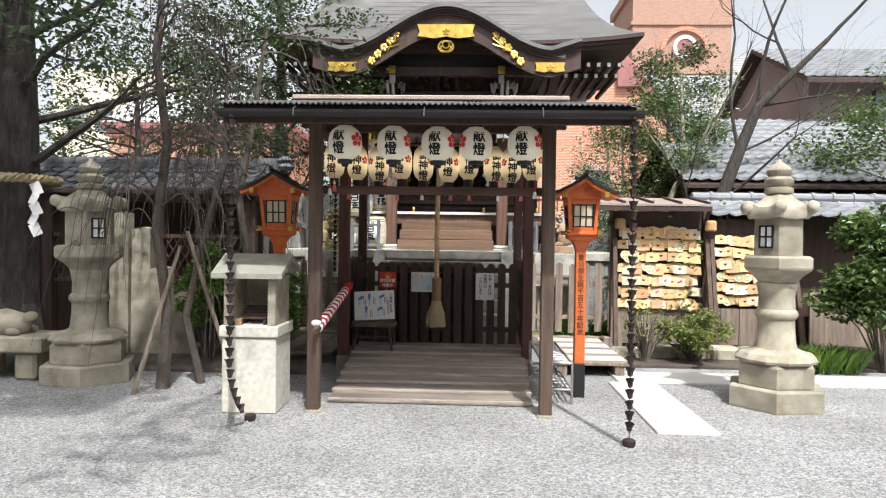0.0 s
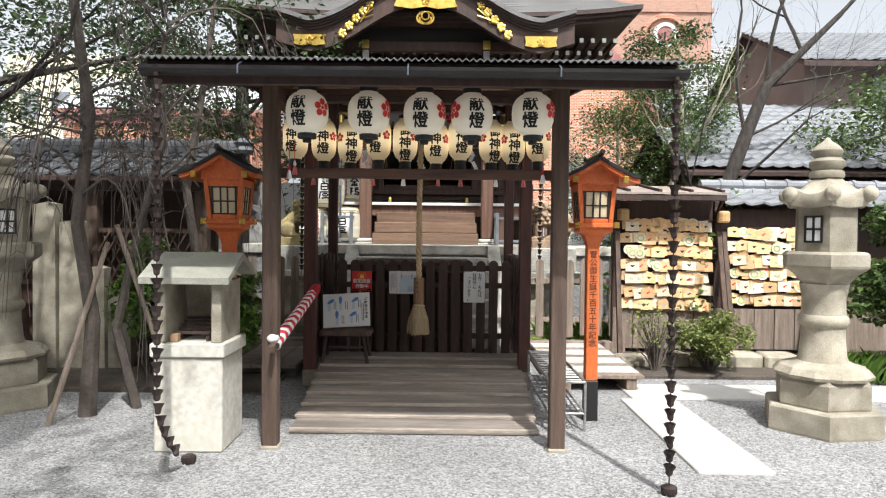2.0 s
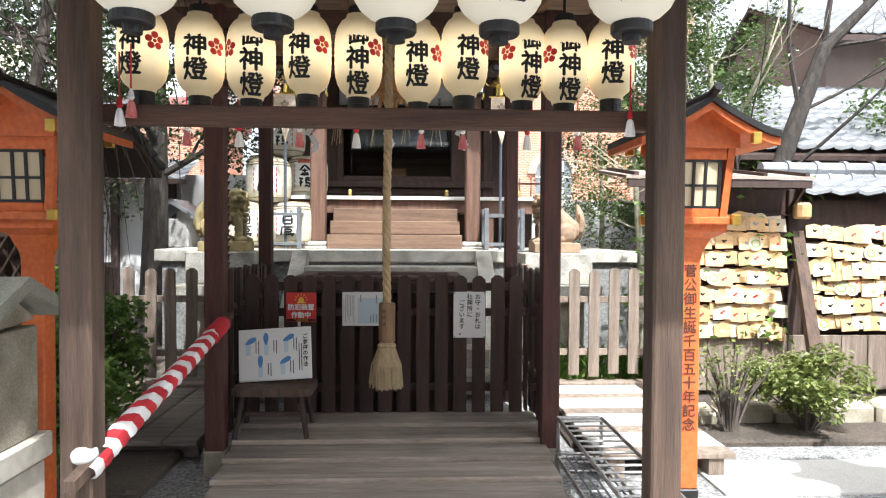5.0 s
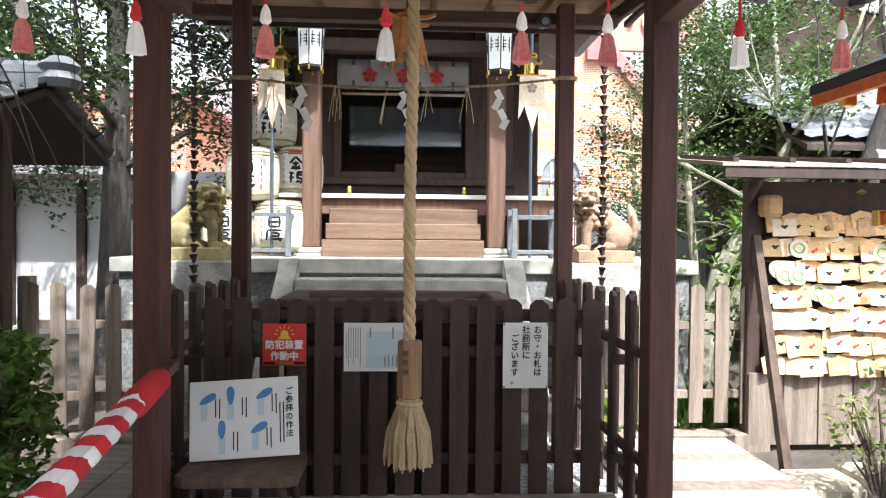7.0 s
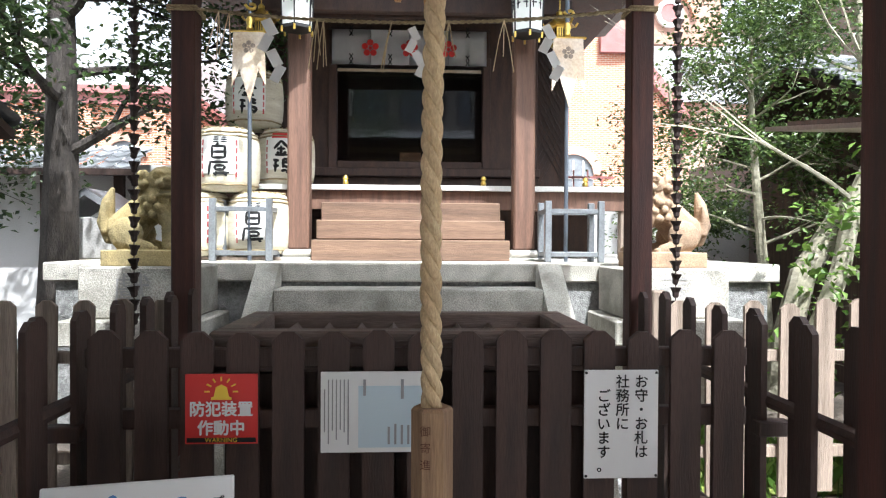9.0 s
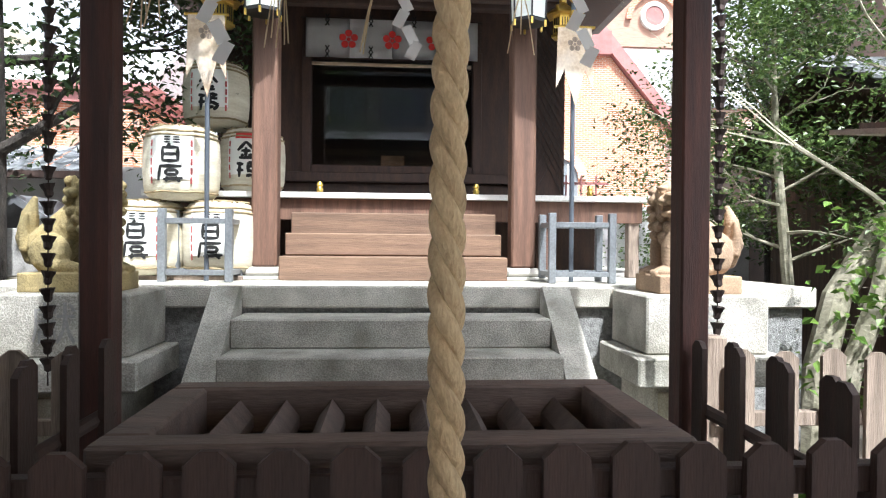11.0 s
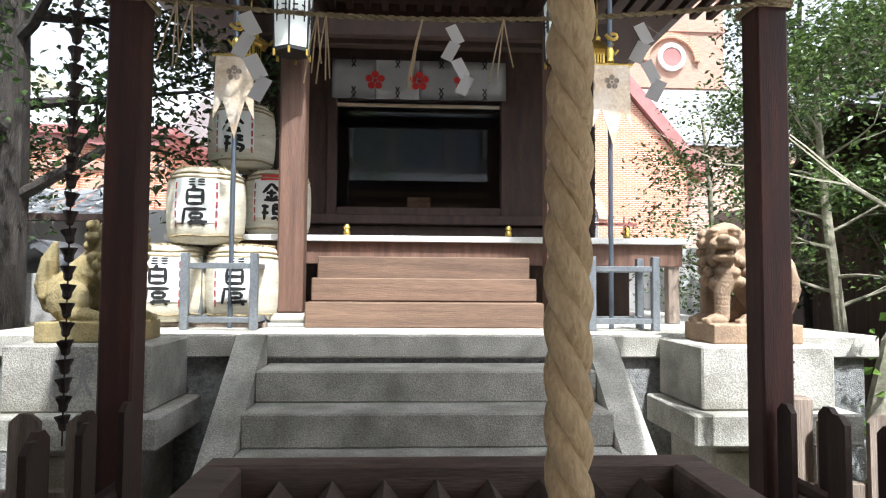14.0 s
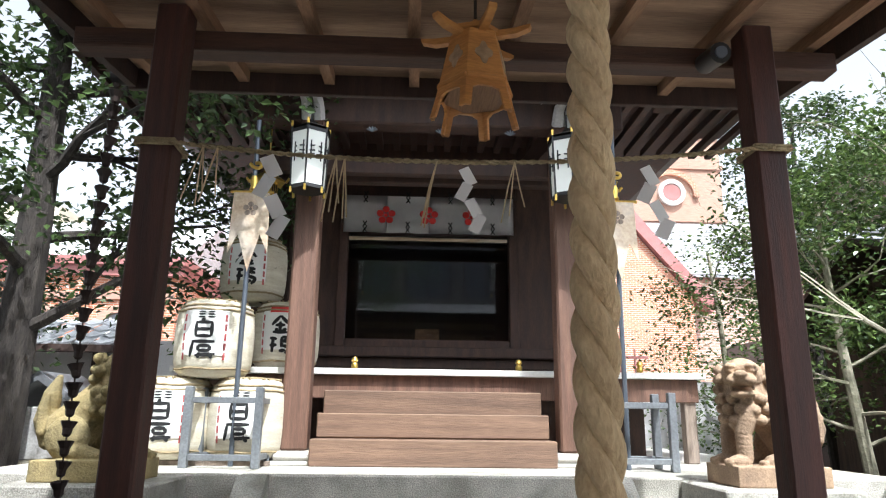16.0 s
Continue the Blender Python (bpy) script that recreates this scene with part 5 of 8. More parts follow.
def stone_lantern(x, y, turn, s=1.0):
    t = thing("stone_lantern", x, y, 0, "tall weathered granite lantern with curled cap and small window", "stone lantern", "stone lanterns")
    def L(name, prof, n, m=M_oldstone, tr=0.0, sm=False, fl=0.0):
        bm = B()
        lathe(bm, [(r * s, h) for r, h in prof], x, y, 0, n, fl, turn=turn + tr)
        return part(name, bm, m, t, smooth=sm)
    L("base_slab", [(0.56, 0), (0.565, 0.02), (0.56, 0.19), (0.54, 0.205)], 6)
    L("plinth", [(0.44, 0.2), (0.45, 0.22), (0.45, 0.4), (0.43, 0.42), (0.42, 0.44)], 6, tr=0.0)
    L("lotus_ring", [(0.42, 0.435), (0.43, 0.46), (0.38, 0.51), (0.27, 0.535), (0.24, 0.55)], 24, fl=0.06)
    L("shaft", [(0.235, 0.545), (0.215, 0.6), (0.2, 0.75), (0.2, 0.83), (0.225, 0.85), (0.235, 0.88), (0.225, 0.91), (0.2, 0.93), (0.195, 1.05), (0.215, 1.15), (0.225, 1.18)], 24, sm=True)
    L("middle_platform", [(0.22, 1.175), (0.30, 1.25), (0.40, 1.31), (0.41, 1.33), (0.41, 1.42), (0.38, 1.44)], 6)
    L("fire_box", [(0.29, 1.435), (0.288, 1.8)], 6)
    # cap with curled corners
    bm = B()
    rings = []
    for h, r, lift in ((1.80, 0.30, 0), (1.79, 0.44, 0.02), (1.84, 0.475, 0.07), (1.9, 0.45, 0.06), (1.93, 0.36, 0.0), (1.98, 0.26, 0), (2.03, 0.17, 0), (2.04, 0.15, 0)):
        rg = []
        for k in range(36):
            a = 2 * math.pi * k / 36
            c = abs(math.cos(3 * a)) ** 6
            hexr = 1 / max(abs(math.cos((a % (math.pi / 3)) - math.pi / 6)), 0.5) * 0.9
            rg.append(bm.verts.new((x + s * CAP * r * hexr * (1 + 0.06 * c * (lift > 0)) * math.cos(a + turn), y + s * CAP * r * hexr * (1 + 0.06 * c * (lift > 0)) * math.sin(a + turn), h + lift * c)))
        rings.append(rg)
    for a, b in zip(rings, rings[1:]):
        for k in range(36):
            bm.faces.new((a[k], a[(k + 1) % 36], b[(k + 1) % 36], b[k]))
    bm.faces.new(rings[0][::-1])
    bm.faces.new(rings[-1])
    for k in range(6):
        a = turn + k * math.pi / 3
        ball(bm, x + s * CAP * 0.5 * math.cos(a), y + s * CAP * 0.5 * math.sin(a), 1.9, 0.06, 0.06, 0.065, 2)
    part("cap", bm, M_oldstone, t, "stone cap with curled corners", True)
    L("neck", [(0.15, 2.035), (0.16, 2.06), (0.15, 2.09), (0.12, 2.1)], 20, sm=True)
    L("jewel_seat", [(0.12, 2.095), (0.155, 2.13), (0.16, 2.17), (0.12, 2.2)], 20, sm=True)
    L("jewel", [(0.1, 2.19), (0.135, 2.225), (0.14, 2.26), (0.1, 2.3), (0.04, 2.335), (0.012, 2.365), (0.0, 2.37)], 20, sm=True)
    for k in range(3):
        a = turn + math.pi / 6 + k * 2 * math.pi / 3 + math.pi
        F = Matrix.Translation((x, y, 1.62)) @ Matrix.Rotation(a + math.pi / 2, 4, "Z") @ Matrix.Translation((0, -0.255 * s, 0))
        bm = B()
        box(bm, -0.06, 0.06, -0.005, 0.004, -0.1, 0.1, 0, F)
        w = part("window", bm, M_paper, t, "papered window")
        bm = B()
        for q in (-0.062, 0.0, 0.062):
            box(bm, q - 0.008, q + 0.008, -0.014, 0.0, -0.105, 0.105, 0, F)
        for q in (-0.1, 0.0, 0.1):
            box(bm, -0.068, 0.068, -0.0135, 0.0, q - 0.008, q + 0.008, 0, F)
        part("window_bars", bm, M_ink, w)
    return t


stone_lantern(3.03, 7.0, radians(8), 0.82)
stone_lantern(-4.0, 7.42, radians(-10), 0.86)

# ---- rain chains ----
def cup_mesh():
    bm = B()
    lathe(bm, [(0.010, -0.034), (0.018, -0.024), (0.02, 0.0), (0.03, 0.022), (0.034, 0.032), (0.027, 0.02), (0.015, 0.0), (0.006, -0.01)], 0, 0, 0, 8, 0.12)
    return finish(bm, "cup", M_chain)


CUP = cup_mesh()


def rain_chain(x, y, z0, z1, bend=None, step=0.084):
    t = thing("rain_chain", x, y, z1, "dark bronze rain chain of tulip cups hanging from the gutter", "rain chain", "rain chains")
    n = int((z0 - z1) / step)
    rnd = random.Random(int(x * 100))
    for i in range(n):
        z = z0 - i * step
        dx = dy = 0.0
        if bend and z < 0.6:
            k = (0.6 - z) / 0.6
            dx, dy = bend[0] * k * k, bend[1] * k * k
        piece("cup", CUP, t, pose(x + dx, y + dy, z, rnd.uniform(-8, 8) + (-38 * max(0.0, 0.6 - z) / 0.6 if bend else 0), rnd.uniform(-8, 8), rnd.uniform(0, 90)))
    bm = B()
    tube(bm, [(x, y, z0 + 0.05), (x, y, max(z1, 0.55 if bend else z1))], 0.004, 4)
    part("wire", bm, M_chain, t)
    if z1 < 0.1:
        bm = B()
        bx, by = (x + bend[0], y + bend[1]) if bend else (x, y)
        lathe(bm, [(0.04, 0), (0.05, 0.02), (0.05, 0.05), (0.03, 0.06)], bx, by, 0, 10)
        part("weight", bm, M_chain, t)


rain_chain(1.29, 5.53, 2.5, 0.05)
rain_chain(-1.79, 5.53, 2.5, 0.05, (0.02, 0.45))
rain_chain(1.27, 10.95, 3.32, 0.95)
rain_chain(-2.08, 10.95, 3.32, 0.95)

# ---- steel rack and boards beside the deck ----
rk = thing("steel_rack", 0.92, 7.4, 0, "low galvanised steel bar rack beside the deck", "rack")
x0, x1, y0, y1, zt = 0.77, 1.05, 6.8, 8.15, 0.39
for x in (x0, x1):
    for y in (y0, y1):
        bm = B()
        tube(bm, [(x, y, 0), (x, y, zt)], 0.012, 6)
        part("leg", bm, M_steel, rk)
for z in (zt, 0.14):
    for a in (((x0, y0, z), (x1, y0, z)), ((x0, y1, z), (x1, y1, z)), ((x0, y0, z), (x0, y1, z)), ((x1, y0, z), (x1, y1, z))):
        bm = B()
        tube(bm, a, 0.011, 6)
        part("rail", bm, M_steel, rk)
for i in range(14):
    y = y0 + 0.1 + i * 0.1
    bm = B()
    tube(bm, [(x0, y, zt - 0.004), (x1, y, zt - 0.004)], 0.008, 5)
    part("bar", bm, M_steel, rk)
for i in range(9):
    y = y0 + 0.15 + i * 0.16
    bm = B()
    tube(bm, [(x0, y, 0.14), (x1, y, 0.14)], 0.007, 5)
    part("bar", bm, M_steel, rk)
bm = B()
for i in range(5):
    x = x0 + 0.055 + i * 0.045
    tube(bm, [(x, y0, 0.146), (x, y1, 0.146)], 0.006, 5)
part("mesh_shelf", bm, M_iron, rk)
bd = thing("board_walk", 1.45, 9.0, 0.0, "low platform of pale weathered boards leading to the fence", "platform")
for i in range(12):
    bm = B()
    y = 8.12 + i * 0.163
    box(bm, 1.04, 1.92, y, y + 0.155, 0.13, 0.165, 0.004)
    part("board", bm, M_slab if i % 3 else M_greywood, bd)
for x in (1.15, 1.8):
    bm = B()
    box(bm, x - 0.05, x + 0.05, 8.14, 10.05, 0, 0.13)
    part("bearer", bm, M_greywood, bd)
bd = thing("board_walk", -2.1, 9.2, 0.0, "low grey boarded step beside the porch", "platform")
for i in range(3):
    bm = B()
    x = -2.32 + i * 0.24
    box(bm, x, x + 0.23, 8.5, 10.05, 0.12, 0.16, 0.004)
    part("board", bm, M_deck, bd)
for y in (8.7, 9.9):
    bm = B()
    box(bm, -2.3, -1.65, y - 0.05, y + 0.05, 0, 0.12)
    part("bearer", bm, M_deck, bd)

# ---- guardian lions on pedestals ----
def pedestal(cx, s):
    t = thing("statue_pedestal", cx, 11.87, 0, "stepped granite pedestal with carved character", "pedestal", "statue pedestals")
    bm = B()
    box(bm, cx - 0.32, cx + 0.32, 11.62, 12.19, 0, 0.80, 0.012)
    part("shaft", bm, M_stone, t)
    bm = B()
    box(bm, cx - 0.48, cx + 0.48, 11.44, 12.19, 0.802, 0.98, 0.012)
    part("middle_slab", bm, M_stone, t)
    bm = B()
    box(bm, cx - 0.39, cx + 0.39, 11.55, 12.19, 0.982, 1.345, 0.012)
    part("upper_block", bm, M_stone, t)
    bm = placed(letters("獻" if s < 0 else "奉", 0.26), Matrix.Translation((cx - 0.02, 11.547, 1.16)))
    part("carved_character", bm, M_greywall, t)
    for q in (-0.17, 0.17):
        bm = B()
        box(bm, cx + q - 0.12, cx + q + 0.12, 11.6, 11.619, 0.1, 0.74, 0.006)
        part("shaft_panel", bm, M_oldstone, t)


def lion(cx, s, material, label):
    """A seated guardian lion that faces the stairs, its head turned to the yard. s: -1 stands west, 1 east."""
    bm = B()
    f = -s
    z0 = 1.445
    y = 11.87
    def E(dx, dy, z, rx, ry, rz, m=None, sub=2):
        ball(bm, cx + f * dx, y + dy, z0 + z, rx, ry, rz, sub, m)
    def chain(pts, n=5):
        """A soft limb: balls along points of (forward, sideways, height, radius)."""
        for p, q in zip(pts, pts[1:]):
            for k in range(n + 1):
                u = k / n
                c = [a + (b - a) * u for a, b in zip(p, q)]
                E(c[0], c[1], c[2], c[3], c[3], c[3])
    chain([(-0.17, 0.02, 0.17, 0.145), (-0.08, 0.02, 0.27, 0.13), (0.06, 0.01, 0.38, 0.135), (0.1, 0.0, 0.46, 0.13)])
    E(0.12, 0.0, 0.33, 0.1, 0.13, 0.15)
    for dy in (-0.095, 0.095):
        chain([(0.13, dy, 0.32, 0.066), (0.17, dy, 0.2, 0.05), (0.17, dy, 0.06, 0.046)])
        E(0.205, dy - 0.005, 0.035, 0.07, 0.056, 0.042)
        for k in (-1, 0, 1):
            E(0.265, dy + 0.028 * k, 0.03, 0.022, 0.015, 0.024)
        E(-0.12, dy * 1.3, 0.13, 0.125, 0.065, 0.125)
        chain([(-0.06, dy * 1.45, 0.06, 0.05), (0.04, dy * 1.45, 0.035, 0.042)])
        for k in (-1, 0, 1):
            E(0.085, dy * 1.45 + 0.024 * k, 0.028, 0.02, 0.013, 0.02)
    # head, turned towards the yard
    turn = Matrix.Rotation(radians(-62), 3, "Z")
    def H(a, b, z, rx, ry, rz):
        """A lump of the head: a along the snout, b across."""
        v = turn @ Vector((a, b, 0))
        E(0.11 + v.x, -0.02 + v.y, z, rx, ry, rz, Matrix.Rotation(radians(-62) * f, 4, "Z"))
    H(0.03, 0, 0.53, 0.12, 0.12, 0.105)
    H(0.12, 0, 0.56, 0.05, 0.1, 0.045)
    H(0.15, 0, 0.50, 0.085, 0.085, 0.042)
    H(0.13, 0, 0.415, 0.08, 0.07, 0.026)
    H(0.05, 0, 0.42, 0.08, 0.1, 0.05)
    H(0.225, 0, 0.525, 0.025, 0.04, 0.024)
    for b in (-1, 1):
        H(0.15, b * 0.055, 0.575, 0.036, 0.036, 0.02)
        H(0.155, b * 0.055, 0.55, 0.024, 0.022, 0.018)
        H(0.19, b * 0.05, 0.49, 0.045, 0.035, 0.03)
        H(-0.01, b * 0.125, 0.555, 0.05, 0.022, 0.05)
        H(0.16, b * 0.06, 0.455, 0.014, 0.012, 0.022)
    rnd = random.Random(5 + s)
    for ring in range(6):
        h = 0.27 + 0.058 * ring
        for k in range(11):
            a = 2 * math.pi * (k + 0.5 * (ring % 2)) / 11
            r = 0.15 - 0.1 * abs(h - 0.45)
            v = turn @ Vector((1, 0, 0))
            if math.cos(a) * v.x + math.sin(a) * v.y > 0.55 and h > 0.4:
                continue
            E(0.09 + r * math.cos(a), r * math.sin(a), h + rnd.uniform(-0.008, 0.008), 0.036, 0.036, 0.033)
    chain([(-0.3, 0.02, 0.1, 0.045), (-0.33, 0.02, 0.22, 0.06), (-0.31, 0.02, 0.36, 0.05), (-0.28, 0.02, 0.46, 0.02)])
    for dy in (-0.05, 0.06):
        chain([(-0.31, 0.02 + dy, 0.16, 0.035), (-0.32, 0.02 + dy, 0.28, 0.035), (-0.3, 0.02 + dy * 1.2, 0.36, 0.012)])
    box(bm, cx - 0.27, cx + 0.27, y - 0.2, y + 0.22, 1.347, 1.46)
    ob = solo("guardian_lion", bm, material, label, "lion statue", "guardian lions", smooth=2)
    md = ob.modifiers.new("blend", "REMESH")
    md.mode, md.voxel_size, md.use_smooth_shade = "VOXEL", 0.006, True
    sm = ob.modifiers.new("soften", "SMOOTH")
    sm.factor, sm.iterations = 0.4, 1
    return ob


pedestal(1.52, 1)
pedestal(-2.32, -1)
lion(1.53, 1, M_tanstone, "tan carved stone guardian lion seated on its pedestal")
lion(-2.34, -1, M_yellowstone, "ochre mossy stone guardian lion seated on its pedestal")

# ---- sake barrels ----
def barrel(x, y, z, mark, red=False):
    t = thing("sake_barrel", x, y, z, "straw wrapped white sake barrel with black brush marks" + (" and red band" if red else ""), "barrel", "sake barrels")
    R, H = 0.29, 0.575
    prof = [(R * 0.66, 0), (R * 0.8, 0.015), (R * 0.91, 0.05), (R * 0.975, 0.11), (R, 0.22), (R * 1.0, 0.36), (R * 0.975, 0.46), (R * 0.91, 0.52), (R * 0.8, 0.56), (R * 0.66, H)]
    bm = B()
    lathe(bm, prof, x, y, z, 32, 0.008)
    part("body", bm, M_barrel, t, smooth=2)
    for zz in (0.06, 0.49, 0.525):
        bm = B()
        r = float(np.interp(zz, [h for _, h in prof], [q for q, _ in prof])) + 0.005
        tube(bm, [(x + r * math.cos(a), y + r * math.sin(a), z + zz + 0.004 * math.sin(6 * a)) for a in [k * math.pi / 14 for k in range(29)]], 0.009, 5)
        part("straw_rope", bm, M_rope2, t)
    bm = B()
    for k in range(9):
        a = k * math.pi / 4.5
        tube(bm, [(x + R * 0.8 * math.cos(a), y + R * 0.8 * math.sin(a), z + H), (x + R * 0.2 * math.cos(a + 1.8), y + R * 0.2 * math.sin(a + 1.8), z + H + 0.015), (x + R * 0.8 * math.cos(a + 2.6), y + R * 0.8 * math.sin(a + 2.6), z + H)], 0.009, 5)
    part("top_cord", bm, M_rope2, t)
    flat = B()
    n = 20
    vs = [[flat.verts.new((-0.17 + 0.34 * i / n, 0, 0.05 + 0.24 * (2 * j / 8 - 1) * 0.7)) for i in range(n + 1)] for j in range(9)]
    for a, b in zip(vs, vs[1:]):
        for i in range(n):
            flat.faces.new((a[i], a[i + 1], b[i + 1], b[i]))
    def around(bm, off):
        for v in bm.verts:
            h = v.co.z + 0.27
            r = float(np.interp(h, [q[1] for q in prof], [q[0] for q in prof])) * 1.008 + off
            a = v.co.x / R
            v.co = Vector((x + r * math.sin(a), y - r * math.cos(a), z + h))
        return bm
    part("printed_face", around(flat, 0.004), M_barrelface, t, "white printed face", smooth=2)
    rnd = random.Random(mark)
    ink = B()
    def stroke(x0, z0, x1, z1, w):
        m = 6
        prev = None
        for i in range(m + 1):
            u = i / m
            px, pz = x0 + (x1 - x0) * u, z0 + (z1 - z0) * u
            d = Vector((x1 - x0, z1 - z0)).normalized()
            ww = w * (0.7 + 0.5 * math.sin(math.pi * u))
            cur = (ink.verts.new((px - d.y * ww, 0, pz + d.x * ww)), ink.verts.new((px + d.y * ww, 0, pz - d.x * ww)))
            if prev:
                ink.faces.new((prev[0], cur[0], cur[1], prev[1]))
            prev = cur
    if mark % 2:
        for q in (((-0.055, 0.12), (-0.055, 0.02)), ((0.055, 0.12), (0.055, 0.02)), ((-0.06, 0.12), (0.06, 0.12)), ((-0.055, 0.07), (0.055, 0.07)), ((-0.055, 0.02), (0.055, 0.02)), ((0.0, 0.15), (-0.02, 0.125)),
                  ((-0.08, -0.02), (0.08, -0.02)), ((-0.07, -0.02), (-0.09, -0.13)), ((-0.03, -0.05), (0.05, -0.05)), ((-0.03, -0.05), (-0.03, -0.085)), ((0.05, -0.05), (0.05, -0.085)), ((-0.03, -0.085), (0.05, -0.085)), ((-0.02, -0.1), (-0.03, -0.14)), ((0.04, -0.1), (0.07, -0.14)), ((-0.05, -0.12), (0.09, -0.11))):
            stroke(*q[0], *q[1], 0.011)
        for k in range(2):
            for j in range(3):
                stroke(-0.05 + 0.07 * k, 0.2 - 0.02 * j, 0.0 + 0.07 * k, 0.2 - 0.02 * j, 0.005)
    else:
        for q in (((0.0, 0.17), (-0.07, 0.09)), ((0.0, 0.17), (0.08, 0.09)), ((-0.04, 0.09), (0.04, 0.09)), ((0.0, 0.12), (0.0, 0.03)), ((-0.06, 0.03), (0.06, 0.03)), ((-0.04, 0.06), (-0.02, 0.04)), ((0.05, 0.06), (0.02, 0.04)),
                  ((-0.08, -0.02), (-0.02, -0.03)), ((-0.05, -0.01), (-0.06, -0.14)), ((-0.08, -0.08), (-0.02, -0.08)), ((0.02, -0.01), (0.08, -0.02)), ((0.02, -0.04), (0.08, -0.05)), ((0.02, -0.01), (0.02, -0.1)), ((0.02, -0.08), (0.09, -0.1)), ((0.09, -0.1), (0.05, -0.15)), ((0.0, -0.13), (0.05, -0.12))):
            stroke(*q[0], *q[1], 0.013)
    part("brush_marks", around(ink, 0.007), M_ink, t, "bold black brush strokes")
    side = B()
    for s in (-1, 1):
        for k in range(5):
            box(side, s * 0.15 - 0.008, s * 0.15 + 0.008, -0.001, 0.001, -0.15 + 0.07 * k, -0.1 + 0.07 * k)
    part("side_print", around(side, 0.008), M_pink, t)
    if red:
        rb = B()
        vv = [[rb.verts.new((-0.1 + 0.2 * i / 8, 0, 0.2 + 0.05 * j)) for i in range(9)] for j in range(2)]
        for i in range(8):
            rb.faces.new((vv[0][i], vv[0][i + 1], vv[1][i + 1], vv[1][i]))
        part("red_label", around(rb, 0.007), M_red, t, "red label strip")


barrel(-2.34, 13.05, PT + 0.035, 1)
barrel(-1.80, 13.08, PT + 0.035, 3)
barrel(-2.09, 13.05, PT + 0.035 + 0.58, 5)
barrel(-1.70, 13.85, ENG + 0.002, 2, True)
barrel(-2.3, 13.85, ENG + 0.002, 4)
barrel(-2.03, 13.85, ENG + 0.592, 6)
bt = thing("barrel_rack", -2.08, 13.05, PT, "low weathered timber rack under the barrels", "rack")
for y in (12.9, 13.2):
    bm = B()
    box(bm, -2.62, -1.58, y - 0.04, y + 0.04, PT, PT + 0.033, 0.004)
    part("bearer", bm, M_greywood, bt)

# ---- grey steel stands with banner poles ----
def stand(x0, x1, bx):
    y0, y1, zt = 12.62, 12.95, PT + 0.49
    t = thing("pole_stand", (x0 + x1) / 2, 12.78, PT, "grey painted steel frame stand on the platform", "stand", "pole stands")
    for x in (x0, x1):
        for y in (y0, y1):
            bm = B()
            box(bm, x - 0.027, x + 0.027, y - 0.027, y + 0.027, PT, zt + 0.05, 0.004)
            part("leg", bm, M_metalgrey, t)
    for z in (PT + 0.07, zt - 0.04):
        for a in ((x0 + 0.028, x1 - 0.028, y0 - 0.02, y0 + 0.02), (x0 + 0.028, x1 - 0.028, y1 - 0.02, y1 + 0.02), (x0 - 0.02, x0 + 0.02, y0 + 0.028, y1 - 0.028), (x1 - 0.02, x1 + 0.02, y0 + 0.028, y1 - 0.028)):
            bm = B()
            box(bm, *a, z - 0.02, z + 0.02, 0.003)
            part("rail", bm, M_metalgrey, t)
    b = thing("banner_pole", bx, 12.8, PT, "slim iron pole with gilded forked banner and brass fitting", "banner", "banner poles")
    bm = B()
    tube(bm, [(bx, 12.8, PT), (bx, 12.8, 3.98)], 0.019, 8)
    part("pole", bm, M_iron, b, smooth=True)
    bm = B()
    zt2, w = 3.36, 0.135
    n = 7
    prism(bm, [(bx - w, zt2), (bx + w, zt2), (bx + w * 1.12, zt2 - 0.48), (bx + w * 0.62, zt2 - 0.33), (bx + 0.01, zt2 - 0.62), (bx - w * 0.6, zt2 - 0.33), (bx - w * 1.1, zt2 - 0.48)], "y", 12.755, 12.762)
    ban = part("banner", bm, M_banner, b, "gilded forked sheet banner")
    bm = B()
    plum(bm, bx, 12.7535, zt2 - 0.13, 0.06)
    part("crest", bm, M_greywood, ban)
    bm = B()
    tube(bm, [(bx - w - 0.03, 12.77, zt2 + 0.01), (bx + w + 0.03, 12.77, zt2 + 0.01)], 0.012, 6)
    lathe(bm, [(0.022, 0), (0.034, 0.02), (0.025, 0.05), (0.036, 0.09), (0.022, 0.13)], bx, 12.8, zt2 + 0.02, 10)
    tube(bm, [(bx + 0.05 * math.sin(q), 12.78, zt2 + 0.2 + 0.05 * math.cos(q) + 0.02 * q) for q in [k * 0.5 for k in range(9)]], 0.014, 6)
    part("brass_fitting", bm, M_gold, b, "brass scrolled fitting", True)


stand(-2.10, -1.62, -1.83)
stand(0.80, 1.27, 1.0)

